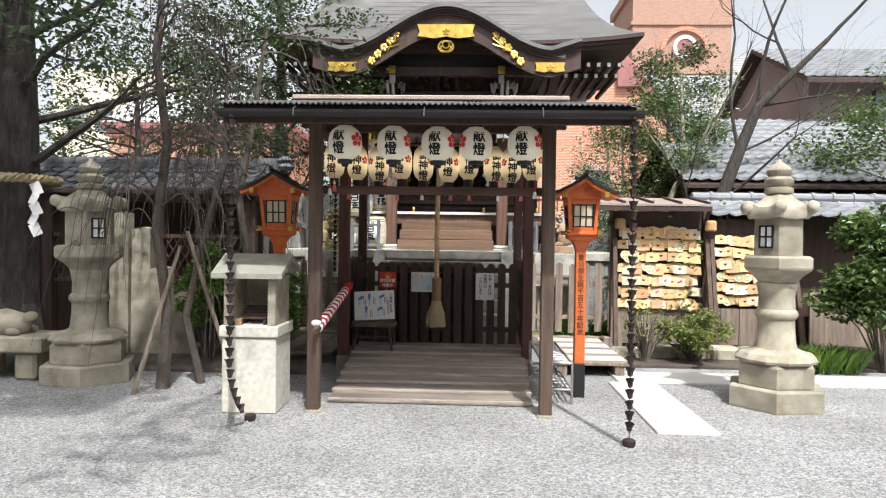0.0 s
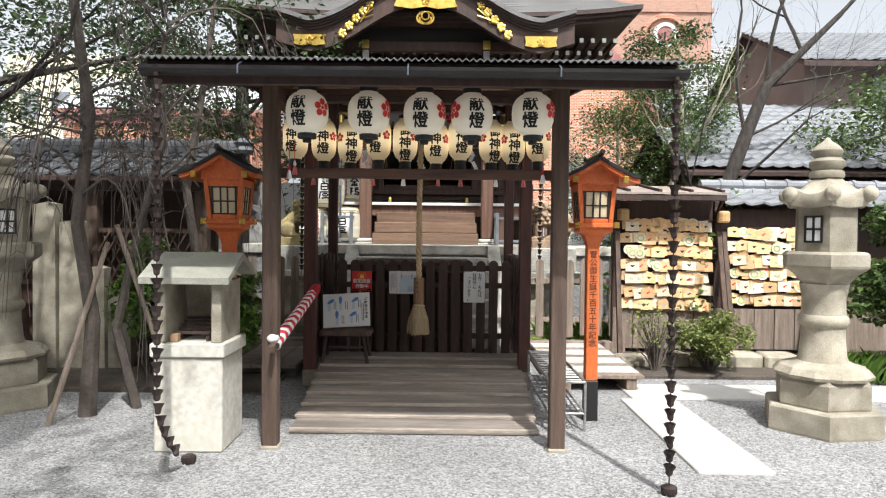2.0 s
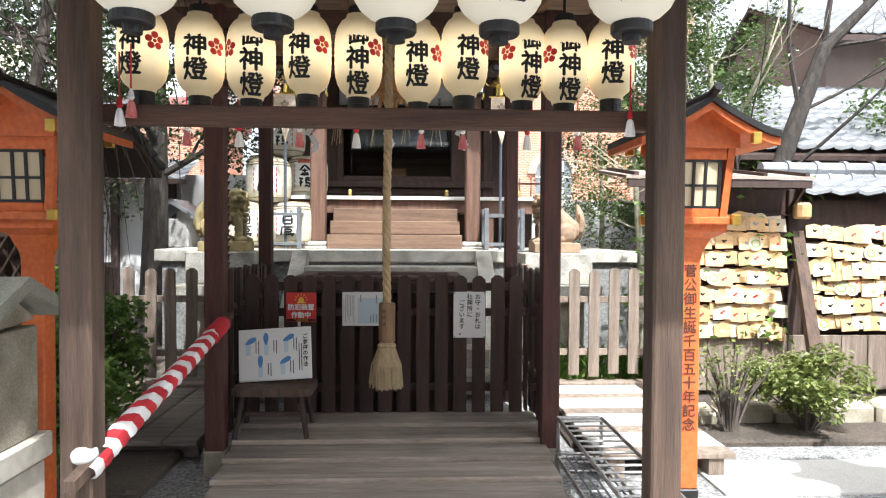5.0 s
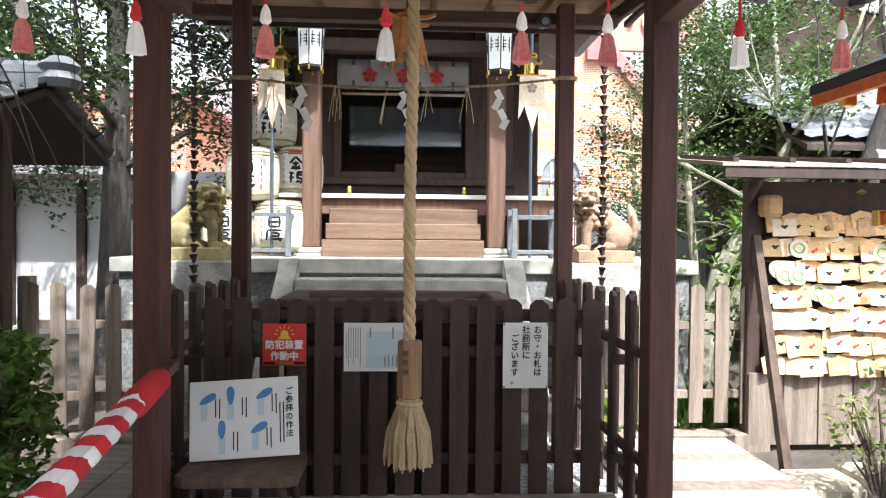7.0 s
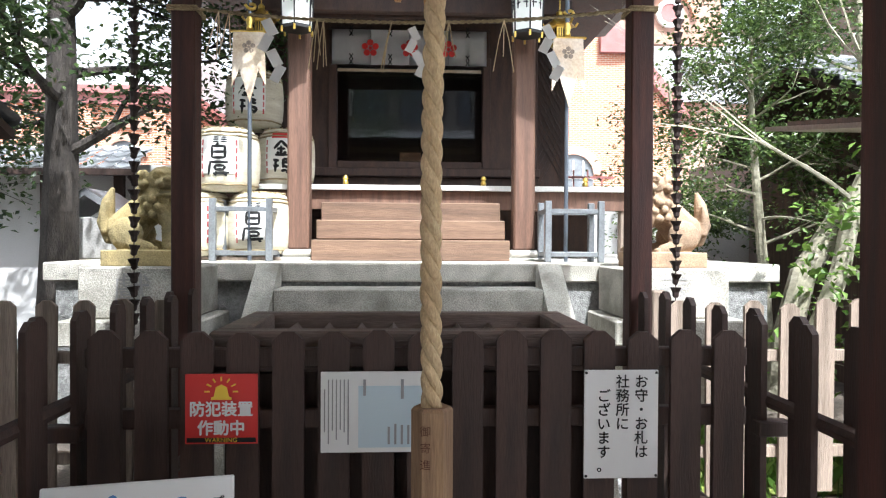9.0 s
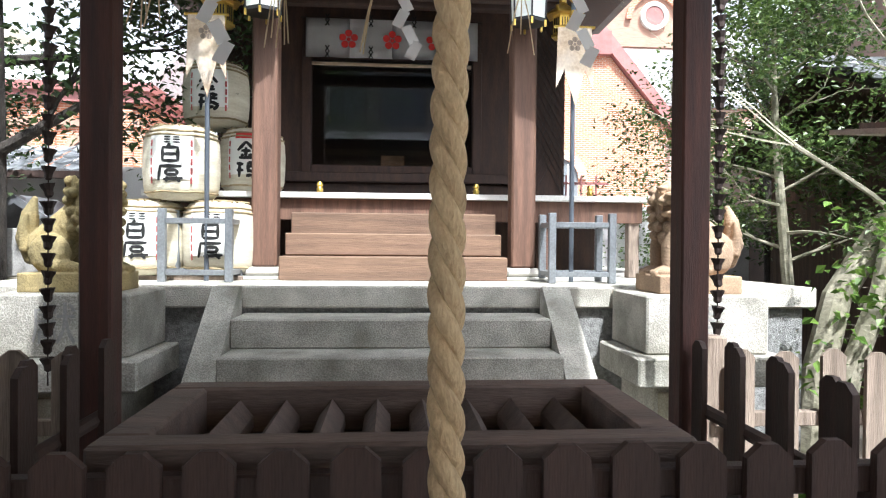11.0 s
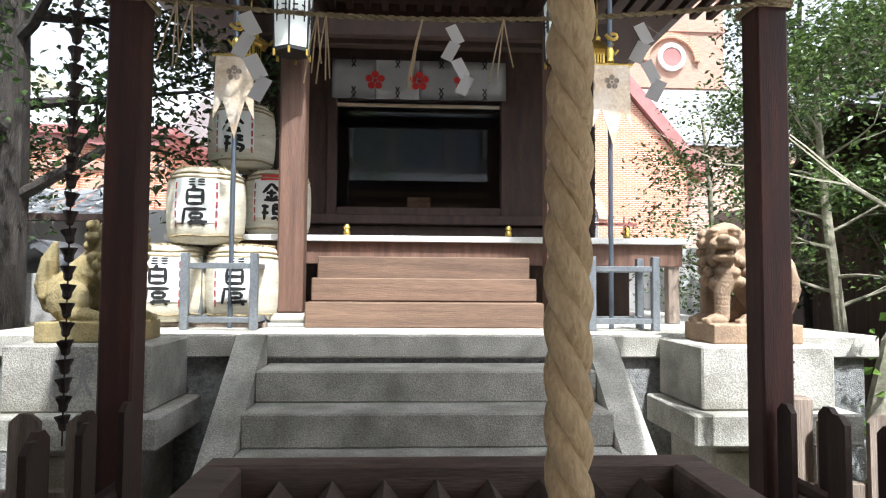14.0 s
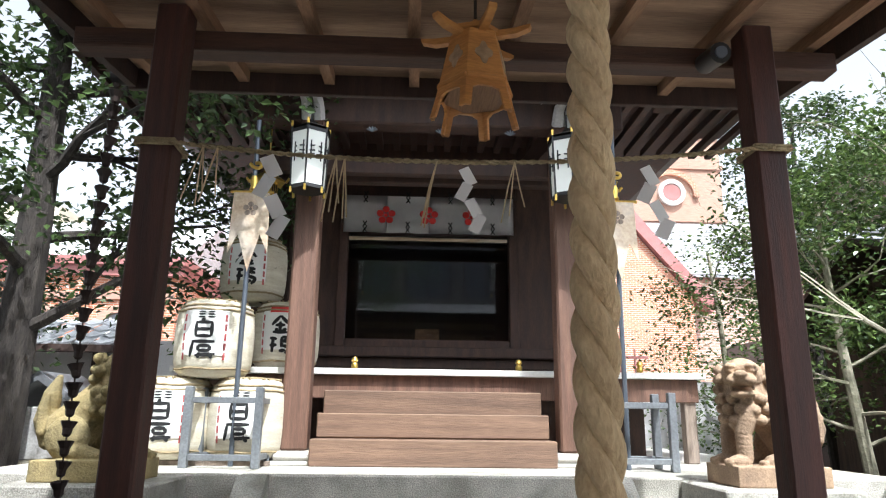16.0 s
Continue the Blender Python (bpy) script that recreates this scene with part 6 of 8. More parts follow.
# ---- hexagonal white lamps at the columns ----
def hex_lamp(x, y, z):
    t = thing("hanging_lamp", x, y, z, "hexagonal white glass lamp with dark frame and plum lattice", "lamp", "column lamps")
    r, h = 0.155, 0.46
    for k in range(6):
        a = k * math.pi / 3 + math.pi / 6
        bm = B()
        tube(bm, [(x + r * 0.9 * math.cos(a), y + r * 0.9 * math.sin(a), z - 0.02), (x + r * 1.02 * math.cos(a), y + r * 1.02 * math.sin(a), z + h + 0.04)], 0.009, 4)
        part("frame_bar", bm, M_black, t)
        for zz, rr in ((z - 0.05, 0.9), (z + h + 0.03, 1.02)):
            bm = B()
            box(bm, -0.009, 0.009, -0.009, 0.009, 0, 0.05, 0.002, Matrix.Translation((x + r * rr * math.cos(a), y + r * rr * math.sin(a), zz)))
            part("brass_tip", bm, M_gold, t, "brass tip")
    bm = B()
    lathe(bm, [(r * 0.88, 0), (r, h)], x, y, z, 6, turn=math.pi / 6)
    part("glass", bm, M_whiteglow, t, "white glass panes")
    for zz, rr in ((0.0, 0.92), (h, 1.04)):
        bm = B()
        lathe(bm, [(r * rr, zz - 0.014), (r * rr, zz + 0.014)], x, y, z, 6, turn=math.pi / 6)
        part("rim", bm, M_black, t)
    for k in range(6):
        F = Matrix.Translation((x, y, z)) @ Matrix.Rotation(k * math.pi / 3, 4, "Z") @ Matrix.Translation((0, -r * 0.845, 0))
        bm = B()
        for zz in (0.24, 0.27, 0.31):
            box(bm, -0.06, 0.06, -0.006, 0.0, zz, zz + 0.01, 0, F)
        for xx in (-0.03, 0.0, 0.03):
            box(bm, xx - 0.005, xx + 0.005, -0.006, 0.0, 0.2, 0.36, 0, F)
        part("lattice", bm, M_black, t)
    bm = B()
    tube(bm, [(x, y, z + h), (x, y, z + h + 0.25)], 0.008, 5)
    lathe(bm, [(r * 1.1, 0), (0.05, 0.06), (0.02, 0.1)], x, y, z + h + 0.03, 6, turn=math.pi / 6)
    part("top", bm, M_black, t)


hex_lamp(-1.42, 12.82, 3.42)
hex_lamp(0.64, 12.82, 3.41)

def gold_lantern(x, y, z):
    t = thing("hanging_lantern", x, y, z, "gilt brass hanging lantern with pierced panels", "lantern", "gilt lanterns")
    bm = B()
    lathe(bm, [(0.06, 0), (0.1, 0.01), (0.1, 0.03), (0.085, 0.035), (0.085, 0.19), (0.095, 0.2)], x, y, z, 6)
    part("body", bm, M_gold, t)
    bm = B()
    lathe(bm, [(0.15, 0.2), (0.14, 0.22), (0.07, 0.27), (0.03, 0.31), (0.035, 0.34), (0.0, 0.37)], x, y, z, 6)
    part("roof", bm, M_gold, t)
    for k in range(6):
        F = Matrix.Translation((x, y, z)) @ Matrix.Rotation(k * math.pi / 3, 4, "Z") @ Matrix.Translation((0, -0.0755, 0.11))
        bm = B()
        for q in (-0.022, 0, 0.022):
            box(bm, q - 0.004, q + 0.004, -0.003, 0.002, -0.06, 0.06, 0, F)
        part("slot", bm, M_ink, t)
    bm = B()
    tube(bm, [(x, y, z + 0.36), (x, y, z + 0.9)], 0.006, 5)
    for k in range(6):
        tube(bm, [(x + 0.15 * math.cos(k * math.pi / 3), y + 0.15 * math.sin(k * math.pi / 3), z + 0.2), (x + 0.18 * math.cos(k * math.pi / 3), y + 0.18 * math.sin(k * math.pi / 3), z + 0.24)], 0.012, 5)
    part("hook", bm, M_gold, t)


gold_lantern(-1.83, 13.25, 3.42)
gold_lantern(1.03, 13.25, 3.42)

# ---- short curtain with plum crests ----
nr = thing("shrine_curtain", -0.43, 14.72, 3.61, "short white curtain with three red plum crests", "curtain")
NX0, NX1, NZ0, NZ1, NYY = -1.34, 0.485, 3.61, 4.02, 14.72
for k in range(4):
    a, b = NX0 + (NX1 - NX0) * k / 4, NX0 + (NX1 - NX0) * (k + 1) / 4
    bm = B()
    rows = []
    for j in range(5):
        rows.append([bm.verts.new((a + (b - a) * (0.004 + 0.992 * i / 10), NYY + 0.012 * math.sin(i * 0.9 + k) * (1 - j / 4), NZ0 + (NZ1 - NZ0) * j / 4)) for i in range(11)])
    for p, q in zip(rows, rows[1:]):
        for i in range(10):
            bm.faces.new((p[i], p[i + 1], q[i + 1], q[i]))
    bmesh.ops.solidify(bm, geom=bm.faces[:], thickness=0.003)
    part("cloth_panel", bm, M_cloth, nr, smooth=2)
for cx in (-0.89, -0.43, 0.03):
    bm = B()
    plum(bm, cx, NYY - 0.017, 3.80, 0.105)
    part("crest", bm, M_red, nr, "red plum crest")
for k in range(4):
    for zz in (3.63, 3.96):
        x = NX0 + (NX1 - NX0) * (k + 0.5) / 4
        bm = B()
        for s in (-1, 1):
            tube(bm, [(x + s * 0.02 * math.cos(q * 1.57), NYY - 0.018, zz - 0.02 + 0.03 * q) for q in range(5)], 0.008, 4)
        part("tie_mark", bm, M_ink, nr)
bm = B()
tube(bm, [(NX0 - 0.05, NYY + 0.01, NZ1 + 0.005), (NX1 + 0.05, NYY + 0.01, NZ1 + 0.005)], 0.012, 6)
part("rod", bm, M_dark, nr)
bm = B()
box(bm, NX0 + 0.05, NX1 - 0.05, 14.86, 14.88, 3.565, 3.6, 0.004)
solo("brocade_band", bm, M_banner, "yellow brocade band above the glazed doorway", "cloth band")
# offering table seen through the glass
tb = thing("altar_table", -0.42, 15.6, ENG, "pale wooden altar table with a woven front inside the hall", "altar")
bm = B()
box(bm, -1.2, 0.36, 15.5, 15.9, 2.42, 2.48, 0.01)
part("top", bm, M_board, tb)
for x in (-1.1, 0.26):
    bm = B()
    box(bm, x - 0.04, x + 0.04, 15.6, 15.8, ENG, 2.42)
    part("leg", bm, M_shrine, tb)
bm = B()
box(bm, -0.55, -0.28, 15.3, 15.45, ENG, 2.66, 0.01)
part("offering_stand", bm, M_raft, tb)

# ---- straw rope with paper streamers across the rear posts ----
sh = thing("sacred_rope", -0.38, 10.09, 2.6, "thin straw rope with paper streamers tied between posts", "sacred rope")
def rope_z(x):
    u = (x - RL[0]) / (RR[0] - RL[0])
    return 2.655 + 0.045 * u - 0.075 * 4 * u * (1 - u)
bm = B()
for s in range(2):
    tube(bm, [(x, 10.09 + 0.005 * math.cos(s * math.pi + x * 90), rope_z(x) + 0.005 * math.sin(s * math.pi + x * 90)) for x in [RL[0] + (RR[0] - RL[0]) * i / 160 for i in range(161)]], 0.006, 4)
part("rope", bm, M_rope2, sh)
for x in (RL[0], RR[0]):
    for dz in (-0.006, 0.008):
        bm = B()
        tube(bm, [(x + 0.068 * c, 10.17 + 0.068 * d, rope_z(x) + dz) for c, d in ((-1, -1), (1, -1), (1, 1), (-1, 1), (-1, -1))], 0.008, 5)
        part("lashing", bm, M_rope2, sh)
rnd = random.Random(12)
for x in (-1.33, -0.83, -0.5, -0.22, 0.05, -1.28, -0.86):
    bm = B()
    for k in range(3):
        dx = rnd.uniform(-0.06, 0.05)
        tube(bm, [(x, 10.085, rope_z(x)), (x + dx * 0.5, 10.08, rope_z(x) - 0.1), (x + dx, 10.08, rope_z(x) - rnd.uniform(0.17, 0.26))], 0.003, 3)
    part("straw_tail", bm, M_straw, sh)
def shide(x, z, s, y=10.08):
    bm = B()
    w, h = 0.052 * s, 0.085 * s
    for k in range(4):
        F = Matrix.Translation((x + (0.03 * k - 0.015) * s * (1 if k % 2 else 0.4), y - 0.004 * k, z - h * k * 0.88)) @ Matrix.Rotation(radians(28 if k % 2 else -28), 4, "Y") @ Matrix.Rotation(radians(12 * (-1) ** k), 4, "Z")
        box(bm, -w / 2, w / 2, -0.0008, 0.0008, -h, 0.0, 0, F)
    part("paper_streamer", bm, M_paper, sh, "folded white paper streamer")
shide(-1.10, 2.60, 1.0)
shide(-0.40, 2.575, 0.8)
shide(0.26, 2.60, 0.9)

# ---- small hanging wooden lantern and camera under the porch eave ----
hl = thing("wooden_lantern", -0.37, 10.0, 2.72, "amber wooden hanging lantern with flared feet and shaped openings", "lantern")
x, y, z = -0.37, 10.0, 2.80
HR = Matrix.Translation((x, y, z)) @ Matrix.Rotation(radians(12), 4, "Z") @ Matrix.Scale(0.8, 4)
def rad_at(h):
    return 0.155 - 0.055 * h / 0.3 if h >= 0 else 0.155 + 0.22 * -h
for k in range(6):
    F = HR @ Matrix.Rotation(k * math.pi / 3, 4, "Z")
    bm = B()
    # a tapering panel whose lower edge is cut into two spread feet
    w0, w1, w2 = rad_at(0.3) * 0.577, rad_at(0) * 0.577, rad_at(-0.11) * 0.577
    shape = [(-w0, 0.3), (w0, 0.3), (w1, 0.0), (w2, -0.11), (w2 - 0.03, -0.11), (w1 - 0.03, -0.015), (0.03, 0.0), (-0.03, 0.0), (-w1 + 0.03, -0.015), (-w2 + 0.03, -0.11), (-w2, -0.11), (-w1, 0.0)]
    rows = [[bm.verts.new(F @ Vector((px, -rad_at(h) + dy, h))) for px, h in shape] for dy in (0.0, 0.014)]
    bm.faces.new(rows[0])
    bm.faces.new(rows[1][::-1])
    for i in range(len(shape)):
        j = (i + 1) % len(shape)
        bm.faces.new((rows[0][i], rows[0][j], rows[1][j], rows[1][i]))
    bmesh.ops.triangulate(bm, faces=[f for f in bm.faces if len(f.verts) > 4])
    pn = part("side_panel", bm, M_lampwood, hl)
    bm = B()
    prism(bm, [(0.034 * (1 + 0.22 * math.cos(4 * q)) * math.cos(q), 0.05 * (1 + 0.22 * math.cos(4 * q)) * math.sin(q)) for q in [i * math.pi / 14 for i in range(28)]], "y", -0.005, 0.002)
    placed(bm, F @ Matrix.Translation((0, -rad_at(0.17), 0.17)) @ Matrix.Rotation(math.atan2(-0.055, 0.3), 4, "X"))
    part("opening", bm, M_banner, hl, "pale papered opening of lobed shape")
    bm = B()
    box(bm, -w1 + 0.005, w1 - 0.005, -rad_at(0.045) - 0.008, -rad_at(0.045) + 0.004, 0.035, 0.055, 0.003, F)
    part("band", bm, M_lampwood, hl)
bm = B()
lathe(bm, [(0.12, 0.004), (0.12, 0.016)], x, y, z, 6, turn=radians(42))
part("bottom_plate", bm, M_raft, hl)
for k in range(3):
    F = HR @ Matrix.Rotation(k * math.pi / 3 + math.pi / 6, 4, "Z")
    bm = B()
    prism(bm, [(-0.25, 0.305), (-0.19, 0.285), (0.19, 0.285), (0.25, 0.305), (0.255, 0.325), (0.18, 0.315), (-0.18, 0.315), (-0.255, 0.325)], "y", -0.018, 0.018)
    placed(bm, F @ Matrix.Translation((0, 0, 0.006 * k)))
    part("eave_horn", bm, M_lampwood, hl)
bm = B()
lathe(bm, [(0.096, 0.248), (0.092, 0.268), (0.024, 0.296), (0.012, 0.32)], x, y, z, 6, turn=radians(42))
part("top", bm, M_lampwood, hl)
bm = B()
tube(bm, [(x, y, z + 0.31), (x, y, 3.22)], 0.006, 5)
part("hook", bm, M_black, hl)
cc = thing("security_camera", 0.62, 10.2, 3.0, "small black dome camera below the eave beam", "camera")
bm = B()
tube(bm, [(0.6, 10.12, 3.1), (0.6, 10.26, 3.13)], 0.042, 14)
part("housing", bm, M_black, cc, smooth=True)
bm = B()
tube(bm, [(0.6, 10.11, 3.098), (0.6, 10.125, 3.102)], 0.024, 12)
part("lens", bm, M_iron, cc)
bm = B()
tube(bm, [(0.6, 10.24, 3.13), (0.6, 10.3, 3.2)], 0.015, 8)
part("bracket", bm, M_black, cc)
bm = B()
box(bm, 0.73, 0.82, 10.14, 10.24, 3.1, 3.15, 0.006)
solo("junction_box", bm, M_greywall, "small grey junction box on the eave beam", "junction box")

# ---- votive plaque racks ----
def plaque_mesh(kind):
    bm = B()
    if kind == 0:
        prism(bm, [(-0.08, -0.06), (0.08, -0.06), (0.08, 0.045), (0.0, 0.068), (-0.08, 0.045)], "y", -0.005, 0.005)
    elif kind == 1:
        prism(bm, [(0.068 * math.cos(a), 0.062 * math.sin(a)) for a in [i * math.pi / 9 for i in range(18)]], "y", -0.005, 0.005)
    else:
        prism(bm, [(-0.08, -0.06), (0.08, -0.06), (0.08, 0.055), (-0.08, 0.055)], "y", -0.005, 0.005)
    return finish(bm, "plaque", M_ema)


PLQ = [plaque_mesh(k) for k in range(3)]
for me in PLQ:
    me.transform(Matrix.Scale(1.07, 4))
for me in PLQ[1:]:
    me.materials[0] = M_ema2


def mark_mesh(k):
    bm = B()
    rnd = random.Random(k)
    if k == 1:
        tube(bm, [(0.04 * math.cos(a), -0.006, 0.034 * math.sin(a)) for a in [i * math.pi / 8 for i in range(17)]], 0.006, 4)
        return finish(bm, "print", M_green)
    for j in range(4):
        ball(bm, rnd.uniform(-0.025, 0.025), -0.0055, rnd.uniform(-0.02, 0.02), rnd.uniform(0.01, 0.02), 0.001, rnd.uniform(0.006, 0.013), 1)
    return finish(bm, "print", (M_ink, M_green, M_red, M_greyprint)[k])


MARK = [mark_mesh(k) for k in range(4)]
rnd = random.Random(21)


def ema_rack(x0, x1, y, rows, zt, seed):
    t = thing("plaque_rack", (x0 + x1) / 2, y, 0, "dark timber rack with rails for votive plaques", "rack", "plaque racks")
    for x in (x0 - 0.06, x1 + 0.06):
        bm = B()
        box(bm, x - 0.05, x + 0.05, y + 0.02, y + 0.12, 0, zt + 0.3, 0.006)
        part("post", bm, M_dark, t)
        bm = B()
        tube(bm, [(x, y + 0.02, 1.6), (x - 0.1, y - 0.62, 0.0)], 0.04, 4)
        part("brace", bm, M_wornpost, t)
    bm = B()
    box(bm, x0, x1, y + 0.06, y + 0.09, 0.6, zt + 0.3)
    part("backboard", bm, M_shrine, t)
    for r in range(rows):
        z = zt - r * 0.168
        bm = B()
        tube(bm, [(x0, y + 0.0, z + 0.06), (x1, y + 0.0, z + 0.06)], 0.01, 6)
        part("rail", bm, M_dark, t)
        n = int((x1 - x0) / 0.112)
        for i in range(n):
            for layer in range(2):
                if layer and rnd.random() < 0.35:
                    continue
                k = 1 if rnd.random() < 0.14 else (2 if rnd.random() < 0.32 else 0)
                px = x0 + 0.07 + (x1 - x0 - 0.14) * (i + 0.5 * layer) / n + rnd.uniform(-0.015, 0.015)
                e = new("votive_plaque", PLQ[k])
                e.matrix_basis = pose(px, y - 0.022 - 0.017 * layer - 0.004 * r % 0.01, z + rnd.gauss(0, 0.011) - 0.03 * layer, -5 - rnd.uniform(0, 10), rnd.gauss(0, 3.5), rnd.uniform(-9, 9))
                tagged(e, "round pine votive plaque hanging on the rack" if k == 1 else "raw pine votive plaque with a small print hanging on rack", "votive plaque", "votive plaques")
                mk = new("print", MARK[1 if k == 1 else rnd.choice((0, 0, 2, 3))])
                mk.parent = e
    return t


ema_rack(2.2, 3.38, 10.1, 7, 1.7, 1)
ema_rack(3.58, 4.6, 10.14, 6, 1.6, 2)
rf = thing("rack_roof", 2.5, 10.1, 2.05, "brown tin lean-to roof with battens over the plaques", "roof")
bm = B()
prism(bm, [(9.72, 2.06), (10.7, 2.2), (10.7, 2.225), (9.72, 2.085)], "x", 1.7, 3.4)
part("tin_sheet", bm, M_tin, rf)
for i in range(5):
    x = 1.8 + i * 0.385
    bm = B()
    prism(bm, [(9.74, 2.089), (10.6, 2.212), (10.6, 2.242), (9.74, 2.119)], "x", x - 0.02, x + 0.02)
    part("batten", bm, M_dark, rf)
bm = B()
box(bm, 1.72, 3.38, 9.73, 9.76, 1.985, 2.055, 0.004)
part("fascia", bm, M_dark, rf)
for x in (2.06, 3.4):
    bm = B()
    tube(bm, [(x, 10.13, 1.8), (x, 9.84, 2.05)], 0.022, 4)
    part("strut", bm, M_dark, rf)
for x, z in ((3.46, 1.72), (2.19, 1.74)):
    bm = B()
    lathe(bm, [(0.06, 0), (0.078, 0.02), (0.078, 0.13), (0.06, 0.15)], x, 10.02, z, 12)
    solo("wooden_drum", bm, M_ema, "small pale wooden drum on the rack post", "wooden drum")
# boards and kerb under the racks
bm = B()
for i in range(10):
    box(bm, 2.1 + i * 0.26, 2.35 + i * 0.26, 10.1, 10.13, 0.1, 0.62, 0.003)
solo("board_fence", bm, M_greywood, "weathered boards below the plaque racks", "fence", kind="structure")
bm = B()
rnd = random.Random(31)
for i in range(9):
    x = 1.95 + i * 0.42
    box(bm, x, x + 0.4, 9.2 + rnd.uniform(-0.03, 0.03), 9.5, 0, 0.14 + rnd.uniform(0, 0.07), 0.03)
solo("stone_kerb", bm, M_oldstone, "rough stone kerb below the racks", "kerb", kind="structure")

# ---- boundary walls and neighbouring buildings ----
def tiled_slope(bm, x0, x1, ya, za, yb, zb, nx, ny, t=0.03):
    """Courses of slightly arched tiles on a slope from the eave (ya, za) to the ridge (yb, zb)."""
    for j in range(ny):
        for i in range(nx):
            xa, xb = x0 + (x1 - x0) * i / nx, x0 + (x1 - x0) * (i + 1) / nx
            u, v = j / ny, (j + 1.12) / ny
            y_a, z_a, y_b, z_b = ya + (yb - ya) * u, za + (zb - za) * u + t, ya + (yb - ya) * v, za + (zb - za) * v
            xm = xa + (xb - xa) * 0.32
            P = [(xa, 0.012), (xm, -0.012), (xb - (xb - xa) * 0.16, 0.012), (xb, 0.03)]
            lo = [bm.verts.new((p, y_a, z_a + q)) for p, q in P]
            hi = [bm.verts.new((p, y_b, z_b + q)) for p, q in P]
            un = [bm.verts.new((p, y_a, z_a + q - t)) for p, q in P]
            for k in range(3):
                bm.faces.new((lo[k], lo[k + 1], hi[k + 1], hi[k]))
                bm.faces.new((un[k], un[k + 1], lo[k + 1], lo[k]))


def ridge_run(bm, x0, x1, y, z, r=0.075, step=0.3):
    n = int((x1 - x0) / step)
    for i in range(n):
        a = x0 + i * step
        tube(bm, [(a, y, z), (a + step * 0.86, y, z), (a + step * 0.87, y, z + 0.004), (a + step * 0.99, y, z + 0.004)], [r, r, r * 1.18, r * 1.18], 10)


# west: roofed timber gallery
gal = thing("roofed_gallery", -6.0, 10.0, 0, "dark timber gallery wall with grey tiled roof", "wall", kind="structure")
bm = B()
tiled_slope(bm, -11, -2.6, 9.0, 2.16, 9.85, 2.52, 36, 4)
part("tile_slope", bm, M_tile, gal)
bm = B()
tiled_slope(bm, -11, -2.6, 10.7, 2.16, 9.85, 2.52, 36, 4)
part("tile_slope", bm, M_tile, gal)
bm = B()
ridge_run(bm, -11, -2.55, 9.85, 2.6)
box(bm, -11, -2.6, 9.78, 9.92, 2.5, 2.58)
part("ridge", bm, M_tile, gal)
bm = B()
lathe(bm, [(0.10, 0), (0.13, 0.05), (0.1, 0.1), (0.13, 0.14), (0.06, 0.2)], -2.57, 9.85, 2.5, 10)
part("ridge_end", bm, M_tile, gal)
bm = B()
prism(bm, [(8.98, 2.1), (9.85, 2.46), (10.72, 2.1), (10.72, 2.15), (9.85, 2.51), (8.98, 2.15)], "x", -11, -2.65)
part("roof_board", bm, M_dark, gal)
bm = B()
box(bm, -11, -2.9, 9.8, 9.9, 0.05, 2.4)
part("back_wall", bm, M_shrine, gal)
for x in (-8.8, -7.2, -5.6, -4.1, -2.85):
    bm = B()
    box(bm, x - 0.07, x + 0.07, 9.15, 9.29, 0, 2.2, 0.006)
    part("post", bm, M_wornpost, gal)
bm = B()
box(bm, -11, -2.7, 9.15, 9.27, 2.0, 2.12, 0.006)
part("eave_beam", bm, M_dark, gal)
bm = B()
for k in range(60):
    x = -8.8 + k * 0.11
    if x > -3.0:
        break
    for s in (1, -1):
        box(bm, -0.33, 0.33, -0.006, 0.006, -0.008, 0.008, 0, Matrix.Translation((x, 9.2 + 0.013 * s, 1.25)) @ Matrix.Rotation(radians(60 * s), 4, "Y"))
for z in (0.95, 1.55):
    box(bm, -8.8, -2.9, 9.18, 9.22, z - 0.025, z + 0.025)
part("lattice", bm, M_wornpost, gal)
for i, (x, h) in enumerate(((-4.40, 1.85), (-4.13, 1.66), (-3.87, 1.16), (-3.6, 0.9))):
    bm = B()
    prism(bm, [(x - 0.125, 0), (x + 0.125, 0), (x + 0.12, h - 0.02), (x + 0.04, h), (x - 0.12, h - 0.03)], "y", 8.75 + 0.03 * (i % 2), 8.9 + 0.03 * (i % 2))
    solo("stone_post", bm, M_oldstone, "upright grey stone fence slab with worn top", "stone post", "stone fence posts")

# east: tiled wall behind the plaques
ew = thing("tiled_wall", 6.5, 10.8, 0, "plastered wall with pale grey tiled coping", "wall", kind="structure")
bm = B()
tiled_slope(bm, 3.45, 12, 9.95, 1.95, 10.65, 2.15, 34, 3)
part("tile_slope", bm, M_lighttile, ew)
bm = B()
ridge_run(bm, 3.4, 12, 10.67, 2.25, 0.07)
ridge_run(bm, 3.4, 12, 10.65, 2.15, 0.055, 0.24)
part("ridge", bm, M_lighttile, ew)
bm = B()
box(bm, 3.5, 12, 10.6, 10.72, 0.05, 2.1)
part("wall_face", bm, M_shrine, ew)
bm = B()
box(bm, 5.0, 12, 10.3, 10.34, 0.05, 0.9)
part("low_boards", bm, M_greywood, ew)

